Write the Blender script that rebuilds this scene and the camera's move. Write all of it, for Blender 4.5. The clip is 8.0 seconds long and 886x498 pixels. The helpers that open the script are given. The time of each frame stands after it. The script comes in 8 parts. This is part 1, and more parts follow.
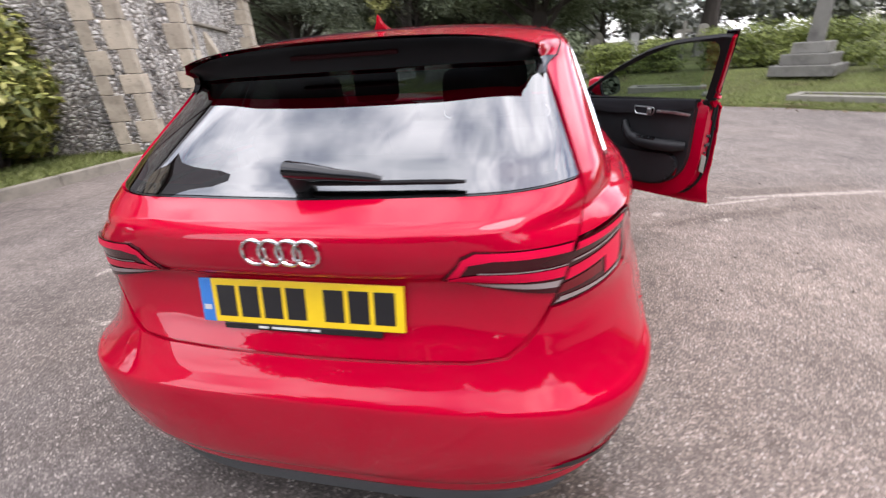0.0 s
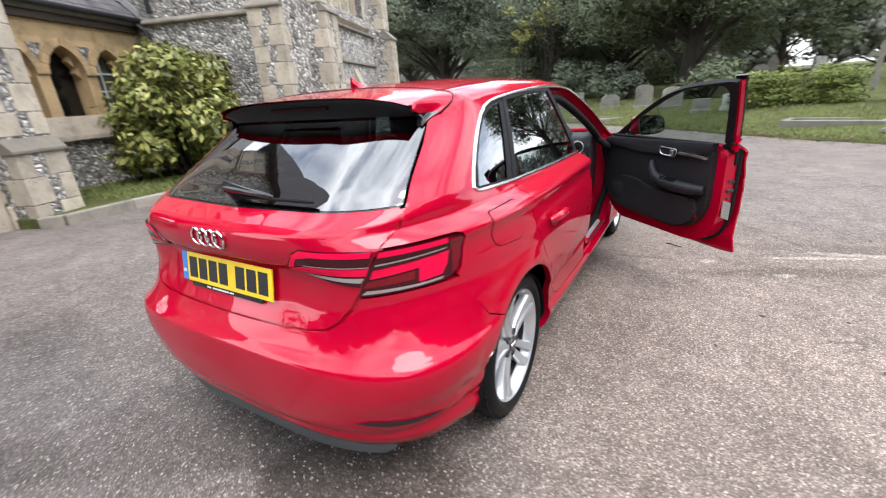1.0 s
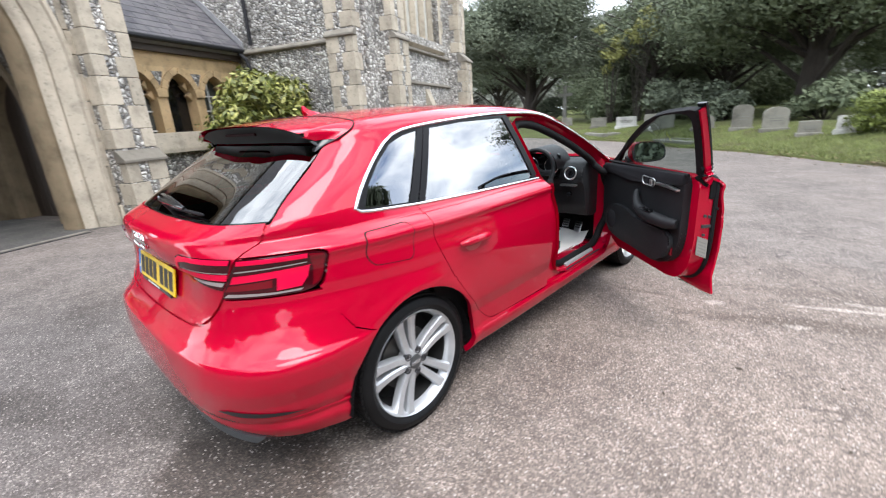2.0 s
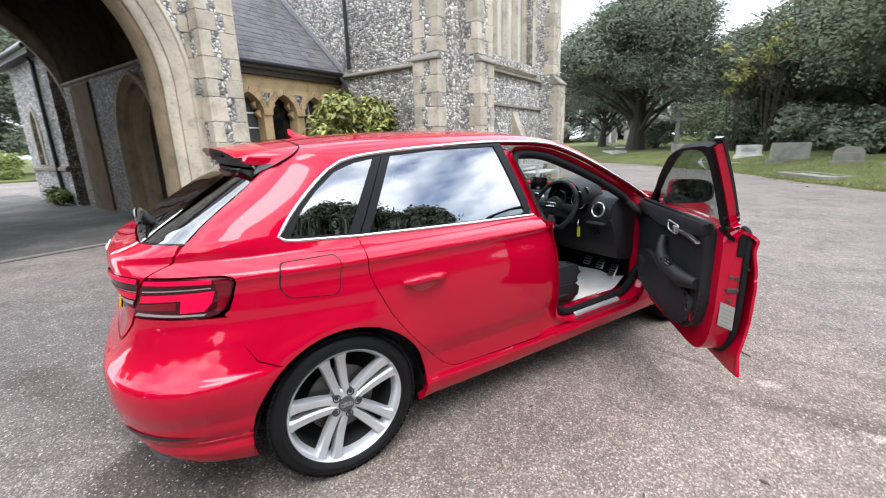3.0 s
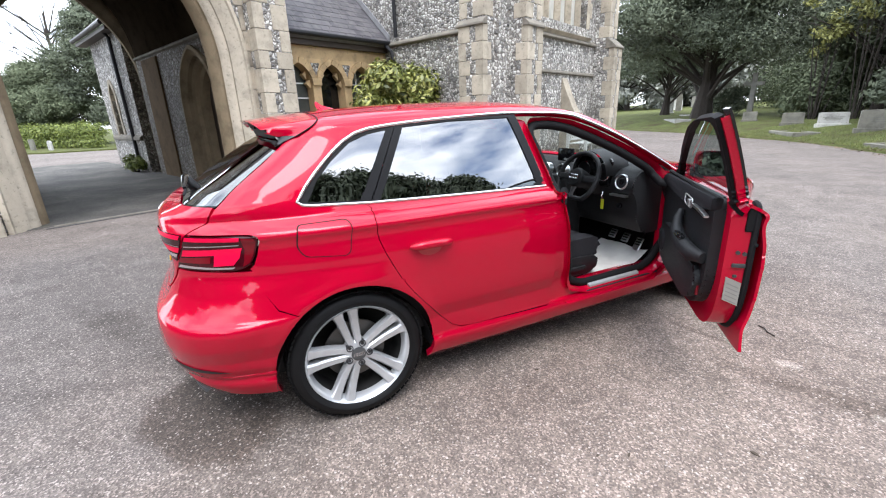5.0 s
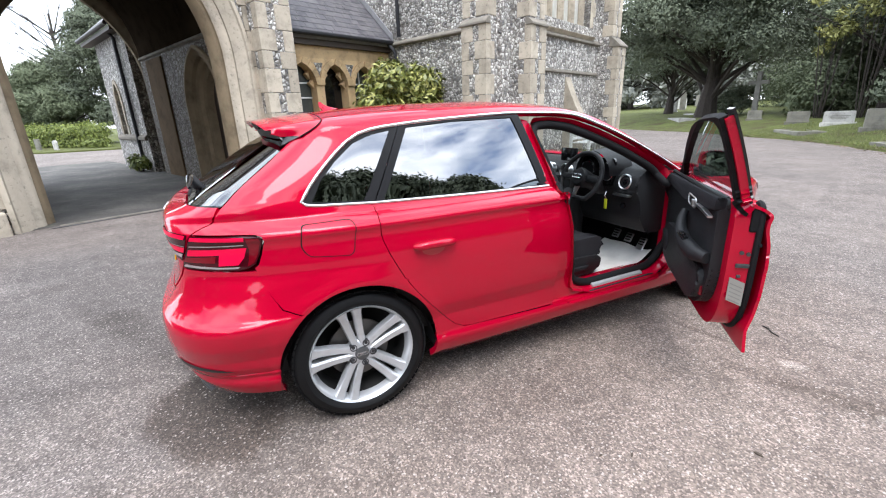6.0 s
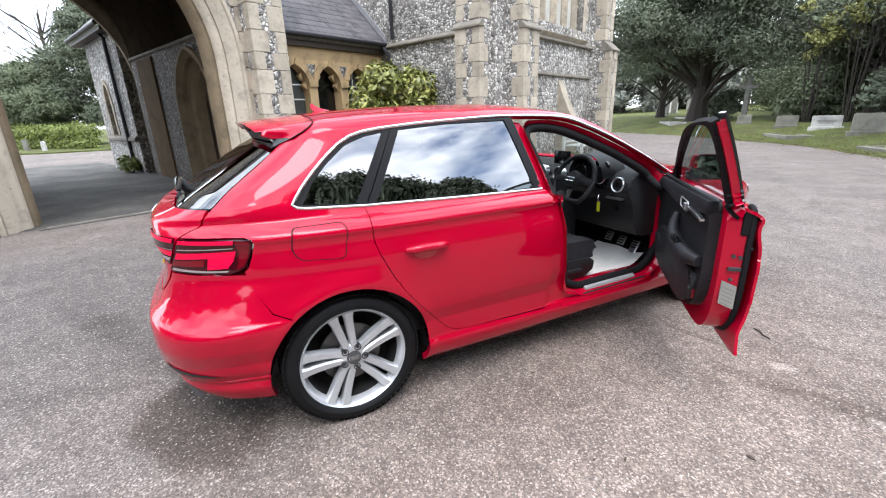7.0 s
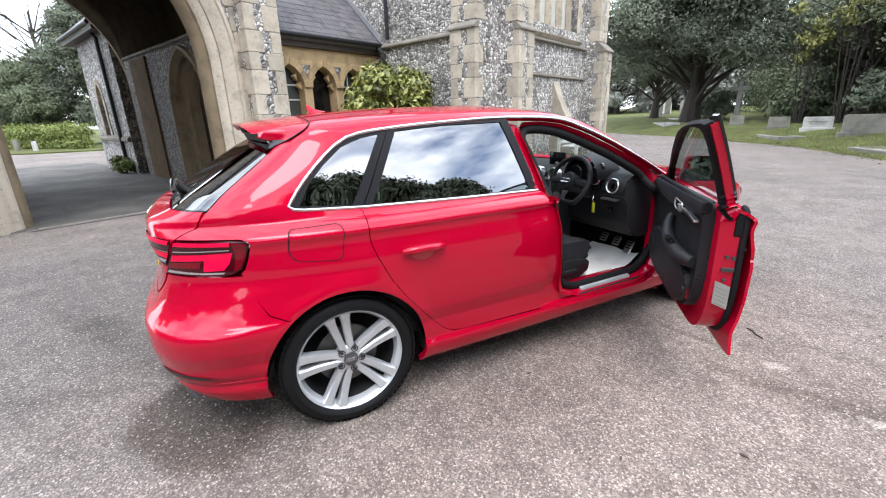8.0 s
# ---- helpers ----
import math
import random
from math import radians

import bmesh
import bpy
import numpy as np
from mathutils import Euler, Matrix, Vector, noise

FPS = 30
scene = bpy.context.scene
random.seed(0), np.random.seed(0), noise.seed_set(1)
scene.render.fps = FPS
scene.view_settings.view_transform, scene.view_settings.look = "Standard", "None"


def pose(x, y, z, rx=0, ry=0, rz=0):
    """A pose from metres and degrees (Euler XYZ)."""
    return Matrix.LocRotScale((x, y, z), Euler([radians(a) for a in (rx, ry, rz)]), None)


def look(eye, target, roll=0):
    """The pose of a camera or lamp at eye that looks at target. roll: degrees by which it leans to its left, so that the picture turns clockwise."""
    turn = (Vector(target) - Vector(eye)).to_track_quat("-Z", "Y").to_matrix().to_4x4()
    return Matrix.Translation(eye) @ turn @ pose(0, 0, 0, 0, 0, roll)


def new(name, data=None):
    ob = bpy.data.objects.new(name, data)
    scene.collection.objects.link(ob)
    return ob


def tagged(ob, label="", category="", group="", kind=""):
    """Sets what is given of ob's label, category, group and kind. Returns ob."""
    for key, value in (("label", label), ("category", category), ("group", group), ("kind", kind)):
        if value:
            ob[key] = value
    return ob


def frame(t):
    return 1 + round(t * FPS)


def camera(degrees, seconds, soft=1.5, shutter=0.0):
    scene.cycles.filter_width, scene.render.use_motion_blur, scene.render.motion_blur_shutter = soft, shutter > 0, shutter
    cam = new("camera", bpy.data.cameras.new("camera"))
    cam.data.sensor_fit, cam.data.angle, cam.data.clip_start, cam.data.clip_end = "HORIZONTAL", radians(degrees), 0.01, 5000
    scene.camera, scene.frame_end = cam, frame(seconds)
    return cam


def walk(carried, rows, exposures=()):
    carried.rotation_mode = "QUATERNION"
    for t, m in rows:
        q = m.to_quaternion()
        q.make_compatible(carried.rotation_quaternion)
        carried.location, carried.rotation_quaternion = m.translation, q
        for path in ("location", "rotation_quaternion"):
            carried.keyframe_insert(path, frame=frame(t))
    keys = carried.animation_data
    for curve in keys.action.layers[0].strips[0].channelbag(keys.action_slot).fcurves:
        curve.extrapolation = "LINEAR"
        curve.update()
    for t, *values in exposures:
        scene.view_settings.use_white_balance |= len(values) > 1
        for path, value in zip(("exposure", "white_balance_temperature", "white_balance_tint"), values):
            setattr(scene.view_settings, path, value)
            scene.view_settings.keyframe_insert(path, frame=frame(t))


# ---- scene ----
cam = camera(93.4, 8.0, soft=1.15, shutter=0.5)
PATH = [
    (0, (0.521, -0.641, 1.309), (0.12, 1.133, 0.477), -3.9),
    (0.5, (0.929, -0.626, 1.347), (0.259, 1.091, 0.572), -1.6),
    (1, (1.383, -0.661, 1.353), (0.402, 0.938, 0.66), -4.0),
    (1.2, (1.555, -0.625, 1.365), (0.495, 0.928, 0.683), -4.7),
    (2.3, (2.165, -0.095, 1.343), (0.748, 1.203, 0.787), -2.7),
    (2.5, (2.229, 0.038, 1.346), (0.74, 1.261, 0.81), -2.3),
    (3, (2.316, 0.32, 1.354), (0.695, 1.385, 0.867), -1.8),
    (3.5, (2.444, 0.409, 1.343), (0.765, 1.371, 0.836), -1.8),
    (4, (2.519, 0.441, 1.347), (0.826, 1.35, 0.792), -1.7),
    (4.5, (2.51, 0.43, 1.356), (0.81, 1.296, 0.758), -2.0),
    (6, (2.514, 0.418, 1.366), (0.802, 1.248, 0.751), -2.2),
    (6.5, (2.51, 0.422, 1.368), (0.797, 1.256, 0.758), -2.1),
    (7, (2.503, 0.428, 1.366), (0.802, 1.287, 0.76), -1.9),
    (7.5, (2.508, 0.422, 1.366), (0.812, 1.29, 0.761), -1.8),
    (8, (2.505, 0.421, 1.372), (0.814, 1.3, 0.767), -1.8),
]
walk(cam, [(t, look(eye, target, roll)) for t, eye, target, roll in PATH], ((0, 0.92, 6600, 18), (0.6, 1.02, 6550, 14), (1.2, 1.13, 6400, 11), (2.5, 1.18, 6280, 10), (4, 1.18, 6250, 11), (8, 1.18, 6220, 11)))

import collections

# ---- light ----
scene.view_settings.exposure = 1.2
world = bpy.data.worlds.new("world")
scene.world = world
world.use_nodes = True
SUN_ELEV, SUN_ROT = 62.0, 112.0


def build_world():
    nt = world.node_tree
    nt.nodes.clear()
    out = nt.nodes.new("ShaderNodeOutputWorld")
    bg = nt.nodes.new("ShaderNodeBackground")
    sky = nt.nodes.new("ShaderNodeTexSky")
    sky.sky_type, sky.sun_disc = "NISHITA", False
    sky.sun_elevation, sky.sun_rotation = radians(SUN_ELEV), radians(SUN_ROT)
    sky.air_density, sky.dust_density = 1.0, 1.5
    co = nt.nodes.new("ShaderNodeTexCoord")
    mp = nt.nodes.new("ShaderNodeMapping")
    mp.inputs["Scale"].default_value = (1.0, 1.0, 2.2)
    n1 = nt.nodes.new("ShaderNodeTexNoise")
    n1.inputs["Scale"].default_value, n1.inputs["Detail"].default_value, n1.inputs["Roughness"].default_value = 2.1, 7.0, 0.55
    n1.inputs["Distortion"].default_value = 0.4
    ramp = nt.nodes.new("ShaderNodeValToRGB")
    ramp.color_ramp.elements[0].position, ramp.color_ramp.elements[1].position = 0.33, 0.53
    n2 = nt.nodes.new("ShaderNodeTexNoise")
    n2.inputs["Scale"].default_value, n2.inputs["Detail"].default_value = 4.0, 5.0
    shade = nt.nodes.new("ShaderNodeValToRGB")
    shade.color_ramp.elements[0].position, shade.color_ramp.elements[1].position = 0.3, 0.7
    shade.color_ramp.elements[0].color, shade.color_ramp.elements[1].color = (6.6, 7.2, 7.9, 1), (13.6, 14.0, 14.6, 1)
    mix = nt.nodes.new("ShaderNodeMix")
    mix.data_type = "RGBA"
    ln = nt.links.new
    ln(co.outputs["Generated"], mp.inputs["Vector"])
    ln(mp.outputs["Vector"], n1.inputs["Vector"])
    ln(mp.outputs["Vector"], n2.inputs["Vector"])
    ln(n1.outputs["Fac"], ramp.inputs["Fac"])
    ln(n2.outputs["Fac"], shade.inputs["Fac"])
    ln(ramp.outputs["Color"], mix.inputs["Factor"])
    ln(sky.outputs["Color"], mix.inputs["A"])
    ln(shade.outputs["Color"], mix.inputs["B"])
    ln(mix.outputs["Result"], bg.inputs["Color"])
    bg.inputs["Strength"].default_value = 0.175
    ln(bg.outputs["Background"], out.inputs["Surface"])


build_world()
sun = new("sun", bpy.data.lights.new("sun", "SUN"))
sun.data.energy, sun.data.angle, sun.data.color = 1.0, radians(30), (1.0, 0.97, 0.93)
SUN_FROM = Vector((math.cos(radians(SUN_ELEV)) * math.sin(radians(SUN_ROT)), math.cos(radians(SUN_ELEV)) * math.cos(radians(SUN_ROT)), math.sin(radians(SUN_ELEV))))
sun.matrix_world = look(SUN_FROM * 60, (0, 0, 0))


# ---- materials ----
class Nodes:
    """A small builder for procedural materials."""

    def __init__(self, name):
        self.mat = bpy.data.materials.new(name)
        self.mat.use_nodes = True
        self.nt = self.mat.node_tree
        self.bsdf = self.nt.nodes["Principled BSDF"]
        self.out = self.nt.nodes["Material Output"]

    def node(self, kind, **inputs):
        n = self.nt.nodes.new("ShaderNode" + kind)
        for key, value in inputs.items():
            self.put(n.inputs[key.replace("_", " ")], value)
        return n

    def put(self, socket, value):
        if hasattr(value, "is_output"):
            self.nt.links.new(value, socket)
        else:
            socket.default_value = value

    def set(self, **inputs):
        for key, value in inputs.items():
            self.put(self.bsdf.inputs[key.replace("_", " ")], value)
        return self

    def coords(self, scale=(1, 1, 1), kind="Object"):
        co = self.node("TexCoord")
        return self.node("Mapping", Vector=co.outputs[kind], Scale=scale).outputs["Vector"]

    def place(self):
        return self.node("NewGeometry").outputs["Position"]

    def noise(self, vec, scale, detail=4.0, rough=0.55, dist=0.0):
        return self.node("TexNoise", Vector=vec, Scale=scale, Detail=detail, Roughness=rough, Distortion=dist).outputs["Fac"]

    def cells(self, vec, scale, feature="F1", out="Distance", rand=1.0):
        n = self.node("TexVoronoi", Vector=vec, Scale=scale, Randomness=rand)
        n.feature = feature
        return n.outputs[out]

    def ramp(self, fac, *stops, sharp=False):
        n = self.node("ValToRGB", Fac=fac)
        el = n.color_ramp.elements
        while len(el) < len(stops):
            el.new(0.5)
        for e, (pos, col) in zip(el, stops):
            e.position = pos
            e.color = (*col, 1) if hasattr(col, "__len__") else (col, col, col, 1)
        if sharp:
            n.color_ramp.interpolation = "CONSTANT"
        return n.outputs["Color"]

    def mix(self, fac, a, b, how="MIX"):
        n = self.node("Mix")
        n.data_type, n.blend_type = "RGBA", how
        for key, value in (("Factor", fac), ("A", a), ("B", b)):
            socket = [s for s in n.inputs if s.name == key and s.enabled][0]
            if isinstance(value, tuple) and len(value) == 3:
                value = (*value, 1)
            self.put(socket, value)
        return [s for s in n.outputs if s.enabled][0]

    def math(self, op, a, b=0.0):
        n = self.node("Math")
        n.operation = op
        self.put(n.inputs[0], a)
        self.put(n.inputs[1], b)
        return n.outputs[0]

    def bump(self, height, strength=0.3, distance=0.01):
        self.put(self.bsdf.inputs["Normal"], self.node("Bump", Height=height, Strength=strength, Distance=distance).outputs["Normal"])
        return self


def plain(name, col, rough=0.5, metal=0.0, coat=0.0, grain=0.0, scale=200.0, spec=0.5):
    m = Nodes(name)
    m.set(Roughness=rough, Metallic=metal, Coat_Weight=coat, Coat_Roughness=0.03, Specular_IOR_Level=spec)
    v = m.coords()
    n = m.noise(v, 7.0)
    lo, hi = tuple(c * 0.86 for c in col), tuple(min(1, c * 1.1) for c in col)
    m.set(Base_Color=m.ramp(n, (0.3, lo), (0.7, hi)))
    if grain:
        m.bump(m.noise(v, scale, 2.0), grain, 0.002)
    return m.mat


def make_paint():
    m = Nodes("red_paint")
    v = m.coords()
    flake = m.noise(v, 900.0, 1.0)
    m.set(Base_Color=m.mix(flake, (0.41, 0.0005, 0.019), (0.49, 0.0009, 0.027)), Roughness=0.42, Metallic=0.2, Coat_Weight=1.0, Coat_Roughness=0.012, Coat_IOR=1.47, Specular_IOR_Level=0.0)
    return m.mat


def make_glass(name, tint, normal_gloss=0.08):
    """Thin glass: it mirrors more the more aslant it is seen, alike from both sides."""
    m = Nodes(name)
    m.nt.nodes.remove(m.bsdf)
    tr = m.node("BsdfTransparent", Color=(*tint, 1))
    gl = m.node("BsdfGlossy", Roughness=0.004, Color=(1, 1, 1, 1))
    face = m.node("LayerWeight", Blend=0.5).outputs["Facing"]
    fac = m.math("ADD", normal_gloss, m.math("MULTIPLY", m.math("POWER", face, 5.0), 1 - normal_gloss))
    mx = m.node("MixShader", Fac=fac)
    m.put(mx.inputs[1], tr.outputs["BSDF"])
    m.put(mx.inputs[2], gl.outputs["BSDF"])
    m.put(m.out.inputs["Surface"], mx.outputs["Shader"])
    return m.mat


def make_asphalt():
    """Worn tarmac: pale chippings in grey binder, stained, and paler and darker in patches."""
    m = Nodes("asphalt")
    v = m.place()

    def lump(cx, cy, rx, ry, turn, ragged=0.5, scale=1.6, edge=0.45):
        """A soft ragged patch with its middle at (cx, cy): 1 inside, 0 outside."""
        n = m.node("Mapping", Vector=v)
        n.vector_type = "TEXTURE"
        n.inputs["Location"].default_value = (cx, cy, 0)
        n.inputs["Rotation"].default_value = (0, 0, radians(turn))
        n.inputs["Scale"].default_value = (rx, ry, 1)
        ln = m.node("VectorMath")
        ln.operation = "LENGTH"
        m.put(ln.inputs[0], n.outputs["Vector"])
        d = m.math("ADD", ln.outputs["Value"], m.math("MULTIPLY", m.math("SUBTRACT", m.noise(v, scale, 6.0, 0.65), 0.5), ragged * 2))
        return m.ramp(d, (1.0 - edge, 1.0), (1.0, 0.0))
    big = m.noise(v, 0.45, 5.0, 0.6)
    mid = m.noise(v, 2.2, 6.0, 0.65)
    fine = m.cells(v, 142.0, out="Color")
    chips = m.cells(v, 142.0)
    coarse = m.cells(v, 130.0, out="Color")
    grain = m.noise(v, 260.0, 2.0)
    tone = m.ramp(big, (0.32, (0.15, 0.135, 0.126)), (0.5, (0.185, 0.165, 0.153)), (0.68, (0.225, 0.2, 0.183)))
    tone = m.mix(m.ramp(mid, (0.35, 0.0), (0.7, 1.0)), m.mix(1.0, tone, (0.68, 0.67, 0.66), "MULTIPLY"), tone)
    tone = m.mix(1.0, tone, m.ramp(m.noise(v, 11.0, 5.0, 0.7), (0.3, 0.8), (0.7, 1.22)), "MULTIPLY")
    # paler ground beside the flank, darker and cooler ground behind the tail
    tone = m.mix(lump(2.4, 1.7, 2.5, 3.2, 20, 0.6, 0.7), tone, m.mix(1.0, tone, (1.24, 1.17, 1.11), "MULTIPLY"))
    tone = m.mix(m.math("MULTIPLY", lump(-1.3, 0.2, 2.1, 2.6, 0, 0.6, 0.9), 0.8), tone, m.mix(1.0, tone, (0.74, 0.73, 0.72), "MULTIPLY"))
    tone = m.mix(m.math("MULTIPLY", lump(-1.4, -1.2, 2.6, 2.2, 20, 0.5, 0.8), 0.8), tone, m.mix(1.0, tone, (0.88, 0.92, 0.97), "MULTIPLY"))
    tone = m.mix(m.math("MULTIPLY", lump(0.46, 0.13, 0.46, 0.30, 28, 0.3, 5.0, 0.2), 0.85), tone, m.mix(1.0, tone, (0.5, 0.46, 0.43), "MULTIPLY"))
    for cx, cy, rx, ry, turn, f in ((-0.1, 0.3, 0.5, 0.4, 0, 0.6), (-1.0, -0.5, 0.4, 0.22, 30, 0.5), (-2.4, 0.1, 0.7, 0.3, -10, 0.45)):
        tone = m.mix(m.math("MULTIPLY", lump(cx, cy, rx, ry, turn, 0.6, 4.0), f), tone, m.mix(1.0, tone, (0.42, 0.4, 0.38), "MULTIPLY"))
    # a dark drift of dirt past the door, bare pale spots in it
    for cx, cy, rx, ry, turn, f in ((2.2, 2.95, 1.0, 0.11, 20, 0.75), (1.12, 2.88, 0.22, 0.03, 8, 0.9), (2.5, 3.55, 1.5, 0.13, 12, 0.5), (4.6, 3.3, 1.6, 0.16, 4, 0.5)):
        tone = m.mix(m.math("MULTIPLY", lump(cx, cy, rx, ry, turn, 0.5, 3.0), f), tone, m.mix(1.0, tone, (0.6, 0.58, 0.55), "MULTIPLY"))
    for cx, cy, rx, ry, turn in ((1.58, 2.95, 0.07, 0.045, 30), (2.05, 2.84, 0.09, 0.04, 25), (2.3, 3.28, 0.5, 0.03, 18), (3.0, 3.5, 0.9, 0.05, 8), (-1.9, 1.0, 0.12, 0.03, 20), (-2.6, 1.6, 0.1, 0.04, 70), (-1.4, 1.6, 0.16, 0.04, 15)):
        tone = m.mix(m.math("MULTIPLY", lump(cx, cy, rx, ry, turn, 0.8, 9.0), 0.45), tone, (0.47, 0.43, 0.385))
    sep = m.node("SeparateColor", Color=fine)
    speck = m.ramp(sep.outputs["Red"], (0.0, 0.54), (0.45, 0.84), (0.8, 1.15), (0.97, 1.85))
    tone = m.mix(1.0, tone, speck, "MULTIPLY")
    sep2 = m.node("SeparateColor", Color=coarse)
    tone = m.mix(m.ramp(sep2.outputs["Green"], (0.955, 0.0), (0.98, 0.6)), tone, (0.5, 0.465, 0.435))
    tone = m.mix(m.ramp(sep2.outputs["Blue"], (0.88, 0.0), (0.92, 0.4)), tone, (0.06, 0.057, 0.053))
    # cracks
    warp = m.noise(v, 3.0, 5.0)
    cr = m.math("ADD", m.cells(v, 0.42, "DISTANCE_TO_EDGE"), m.math("MULTIPLY", m.math("SUBTRACT", warp, 0.5), 0.16))
    line = m.ramp(m.math("ABSOLUTE", cr), (0.0, 0.4), (0.005, 1.0))
    tone = m.mix(m.ramp(m.noise(v, 0.8, 2.0), (0.5, 0.0), (0.6, 0.75)), tone, m.mix(1.0, tone, line, "MULTIPLY"))
    tone = m.mix(1.0, tone, (1.04, 1.0, 0.975), "MULTIPLY")
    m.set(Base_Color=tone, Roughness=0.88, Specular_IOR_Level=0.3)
    m.bump(m.math("ADD", m.math("MULTIPLY", chips, 0.9), m.math("ADD", m.math("MULTIPLY", grain, 0.3), m.math("MULTIPLY", mid, 0.8))), 0.45, 0.005)
    return m.mat


def make_old_tarmac():
    """Dark tarmac with moss and dusty patches."""
    m = Nodes("dark_tarmac")
    v = m.place()
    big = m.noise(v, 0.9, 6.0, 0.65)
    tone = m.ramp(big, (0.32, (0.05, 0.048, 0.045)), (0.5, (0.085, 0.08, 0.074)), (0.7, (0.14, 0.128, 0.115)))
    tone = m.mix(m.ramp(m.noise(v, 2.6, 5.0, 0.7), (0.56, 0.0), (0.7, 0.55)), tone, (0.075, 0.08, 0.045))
    sep = m.node("SeparateColor", Color=m.cells(v, 120.0, out="Color"))
    tone = m.mix(1.0, tone, m.ramp(sep.outputs["Red"], (0.0, 0.6), (0.8, 1.1), (0.97, 1.8)), "MULTIPLY")
    m.set(Base_Color=tone, Roughness=0.85, Specular_IOR_Level=0.3)
    m.bump(m.math("ADD", m.noise(v, 150.0, 2.0), m.math("MULTIPLY", big, 2.0)), 0.4, 0.006)
    return m.mat


def make_flint(name="flint_wall", scale=13.5, shade_col=None):
    m = Nodes(name)
    v = m.place()
    w = m.node("VectorMath")
    w.operation = "ADD"
    m.put(w.inputs[0], v)
    jit = m.node("TexNoise", Vector=v, Scale=9.0, Detail=2.0)
    sc = m.node("VectorMath")
    sc.operation = "SCALE"
    m.put(sc.inputs[0], jit.outputs["Color"])
    m.put(sc.inputs["Scale"], 0.07)
    m.put(w.inputs[1], sc.outputs[0])
    vec = w.outputs[0]
    edge = m.cells(vec, scale, "DISTANCE_TO_EDGE")
    col = m.cells(vec, scale, out="Color")
    sep = m.node("SeparateColor", Color=col)
    stone = m.ramp(sep.outputs["Red"], (0.0, (0.07, 0.068, 0.07)), (0.2, (0.2, 0.195, 0.19)), (0.4, (0.44, 0.42, 0.39)), (0.62, (0.62, 0.6, 0.56)), (0.85, (0.82, 0.8, 0.76)))
    mottle = m.noise(v, 40.0, 4.0)
    stone = m.mix(m.ramp(mottle, (0.45, 0.0), (0.65, 0.55)), stone, (0.62, 0.6, 0.56))
    mask = m.ramp(edge, (0.05, 0.0), (0.13, 1.0))
    mortar = m.mix(m.noise(v, 14.0), (0.17, 0.155, 0.135), (0.3, 0.275, 0.24))
    # Mixes in a dark brown that stands for the porch's shade.
    if shade_col:
        stone, mortar = m.mix(0.8, stone, shade_col), m.mix(0.9, mortar, shade_col)
    tone = m.mix(mask, mortar, stone)
    stain = m.ramp(m.noise(v, 0.9, 5.0, 0.6), (0.38, 0.72), (0.62, 1.1))
    m.set(Base_Color=m.mix(1.0, tone, stain, "MULTIPLY"), Roughness=m.ramp(mask, (0.0, 0.95), (1.0, 0.6)))
    m.bump(m.ramp(edge, (0.03, 0.0), (0.3, 1.0)), 0.9, 0.03)
    return m.mat


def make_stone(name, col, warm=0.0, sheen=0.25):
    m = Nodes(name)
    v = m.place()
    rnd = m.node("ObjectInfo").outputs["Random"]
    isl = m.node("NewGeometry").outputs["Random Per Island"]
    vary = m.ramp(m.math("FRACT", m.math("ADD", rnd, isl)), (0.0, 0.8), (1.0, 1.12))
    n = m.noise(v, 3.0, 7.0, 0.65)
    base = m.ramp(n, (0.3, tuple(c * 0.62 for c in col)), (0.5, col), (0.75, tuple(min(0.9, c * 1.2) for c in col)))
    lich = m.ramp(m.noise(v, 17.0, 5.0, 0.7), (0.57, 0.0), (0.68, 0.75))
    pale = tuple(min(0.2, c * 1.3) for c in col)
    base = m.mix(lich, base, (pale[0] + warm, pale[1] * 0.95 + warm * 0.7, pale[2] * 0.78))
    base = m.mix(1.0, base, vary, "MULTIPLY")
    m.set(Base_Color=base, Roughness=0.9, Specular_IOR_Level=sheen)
    m.bump(m.math("ADD", m.noise(v, 60.0, 4.0), m.math("MULTIPLY", m.noise(v, 9.0, 3.0), 1.5)), 0.35, 0.008)
    return m.mat


def make_slate():
    m = Nodes("slate")
    v = m.place()
    rnd = m.node("ObjectInfo").outputs["Random"]
    base = m.ramp(rnd, (0.0, (0.075, 0.07, 0.08)), (0.5, (0.105, 0.1, 0.11)), (1.0, (0.14, 0.132, 0.14)))
    base = m.mix(m.ramp(m.noise(v, 6.0, 6.0), (0.45, 0.0), (0.72, 0.6)), base, (0.2, 0.195, 0.185))
    m.set(Base_Color=base, Roughness=0.6)
    m.bump(m.noise(v, 45.0, 4.0), 0.3, 0.005)
    return m.mat


def make_grass():
    m = Nodes("grass")
    v = m.place()
    n = m.noise(v, 1.3, 6.0, 0.65)
    f = m.noise(v, 55.0, 3.0, 0.7)
    base = m.ramp(n, (0.3, (0.085, 0.07, 0.036)), (0.48, (0.10, 0.112, 0.038)), (0.7, (0.14, 0.168, 0.05)))
    base = m.mix(1.0, base, m.ramp(f, (0.3, 0.45), (0.7, 1.4)), "MULTIPLY")
    m.set(Base_Color=base, Roughness=0.95, Specular_IOR_Level=0.2)
    m.bump(f, 0.9, 0.04)
    return m.mat


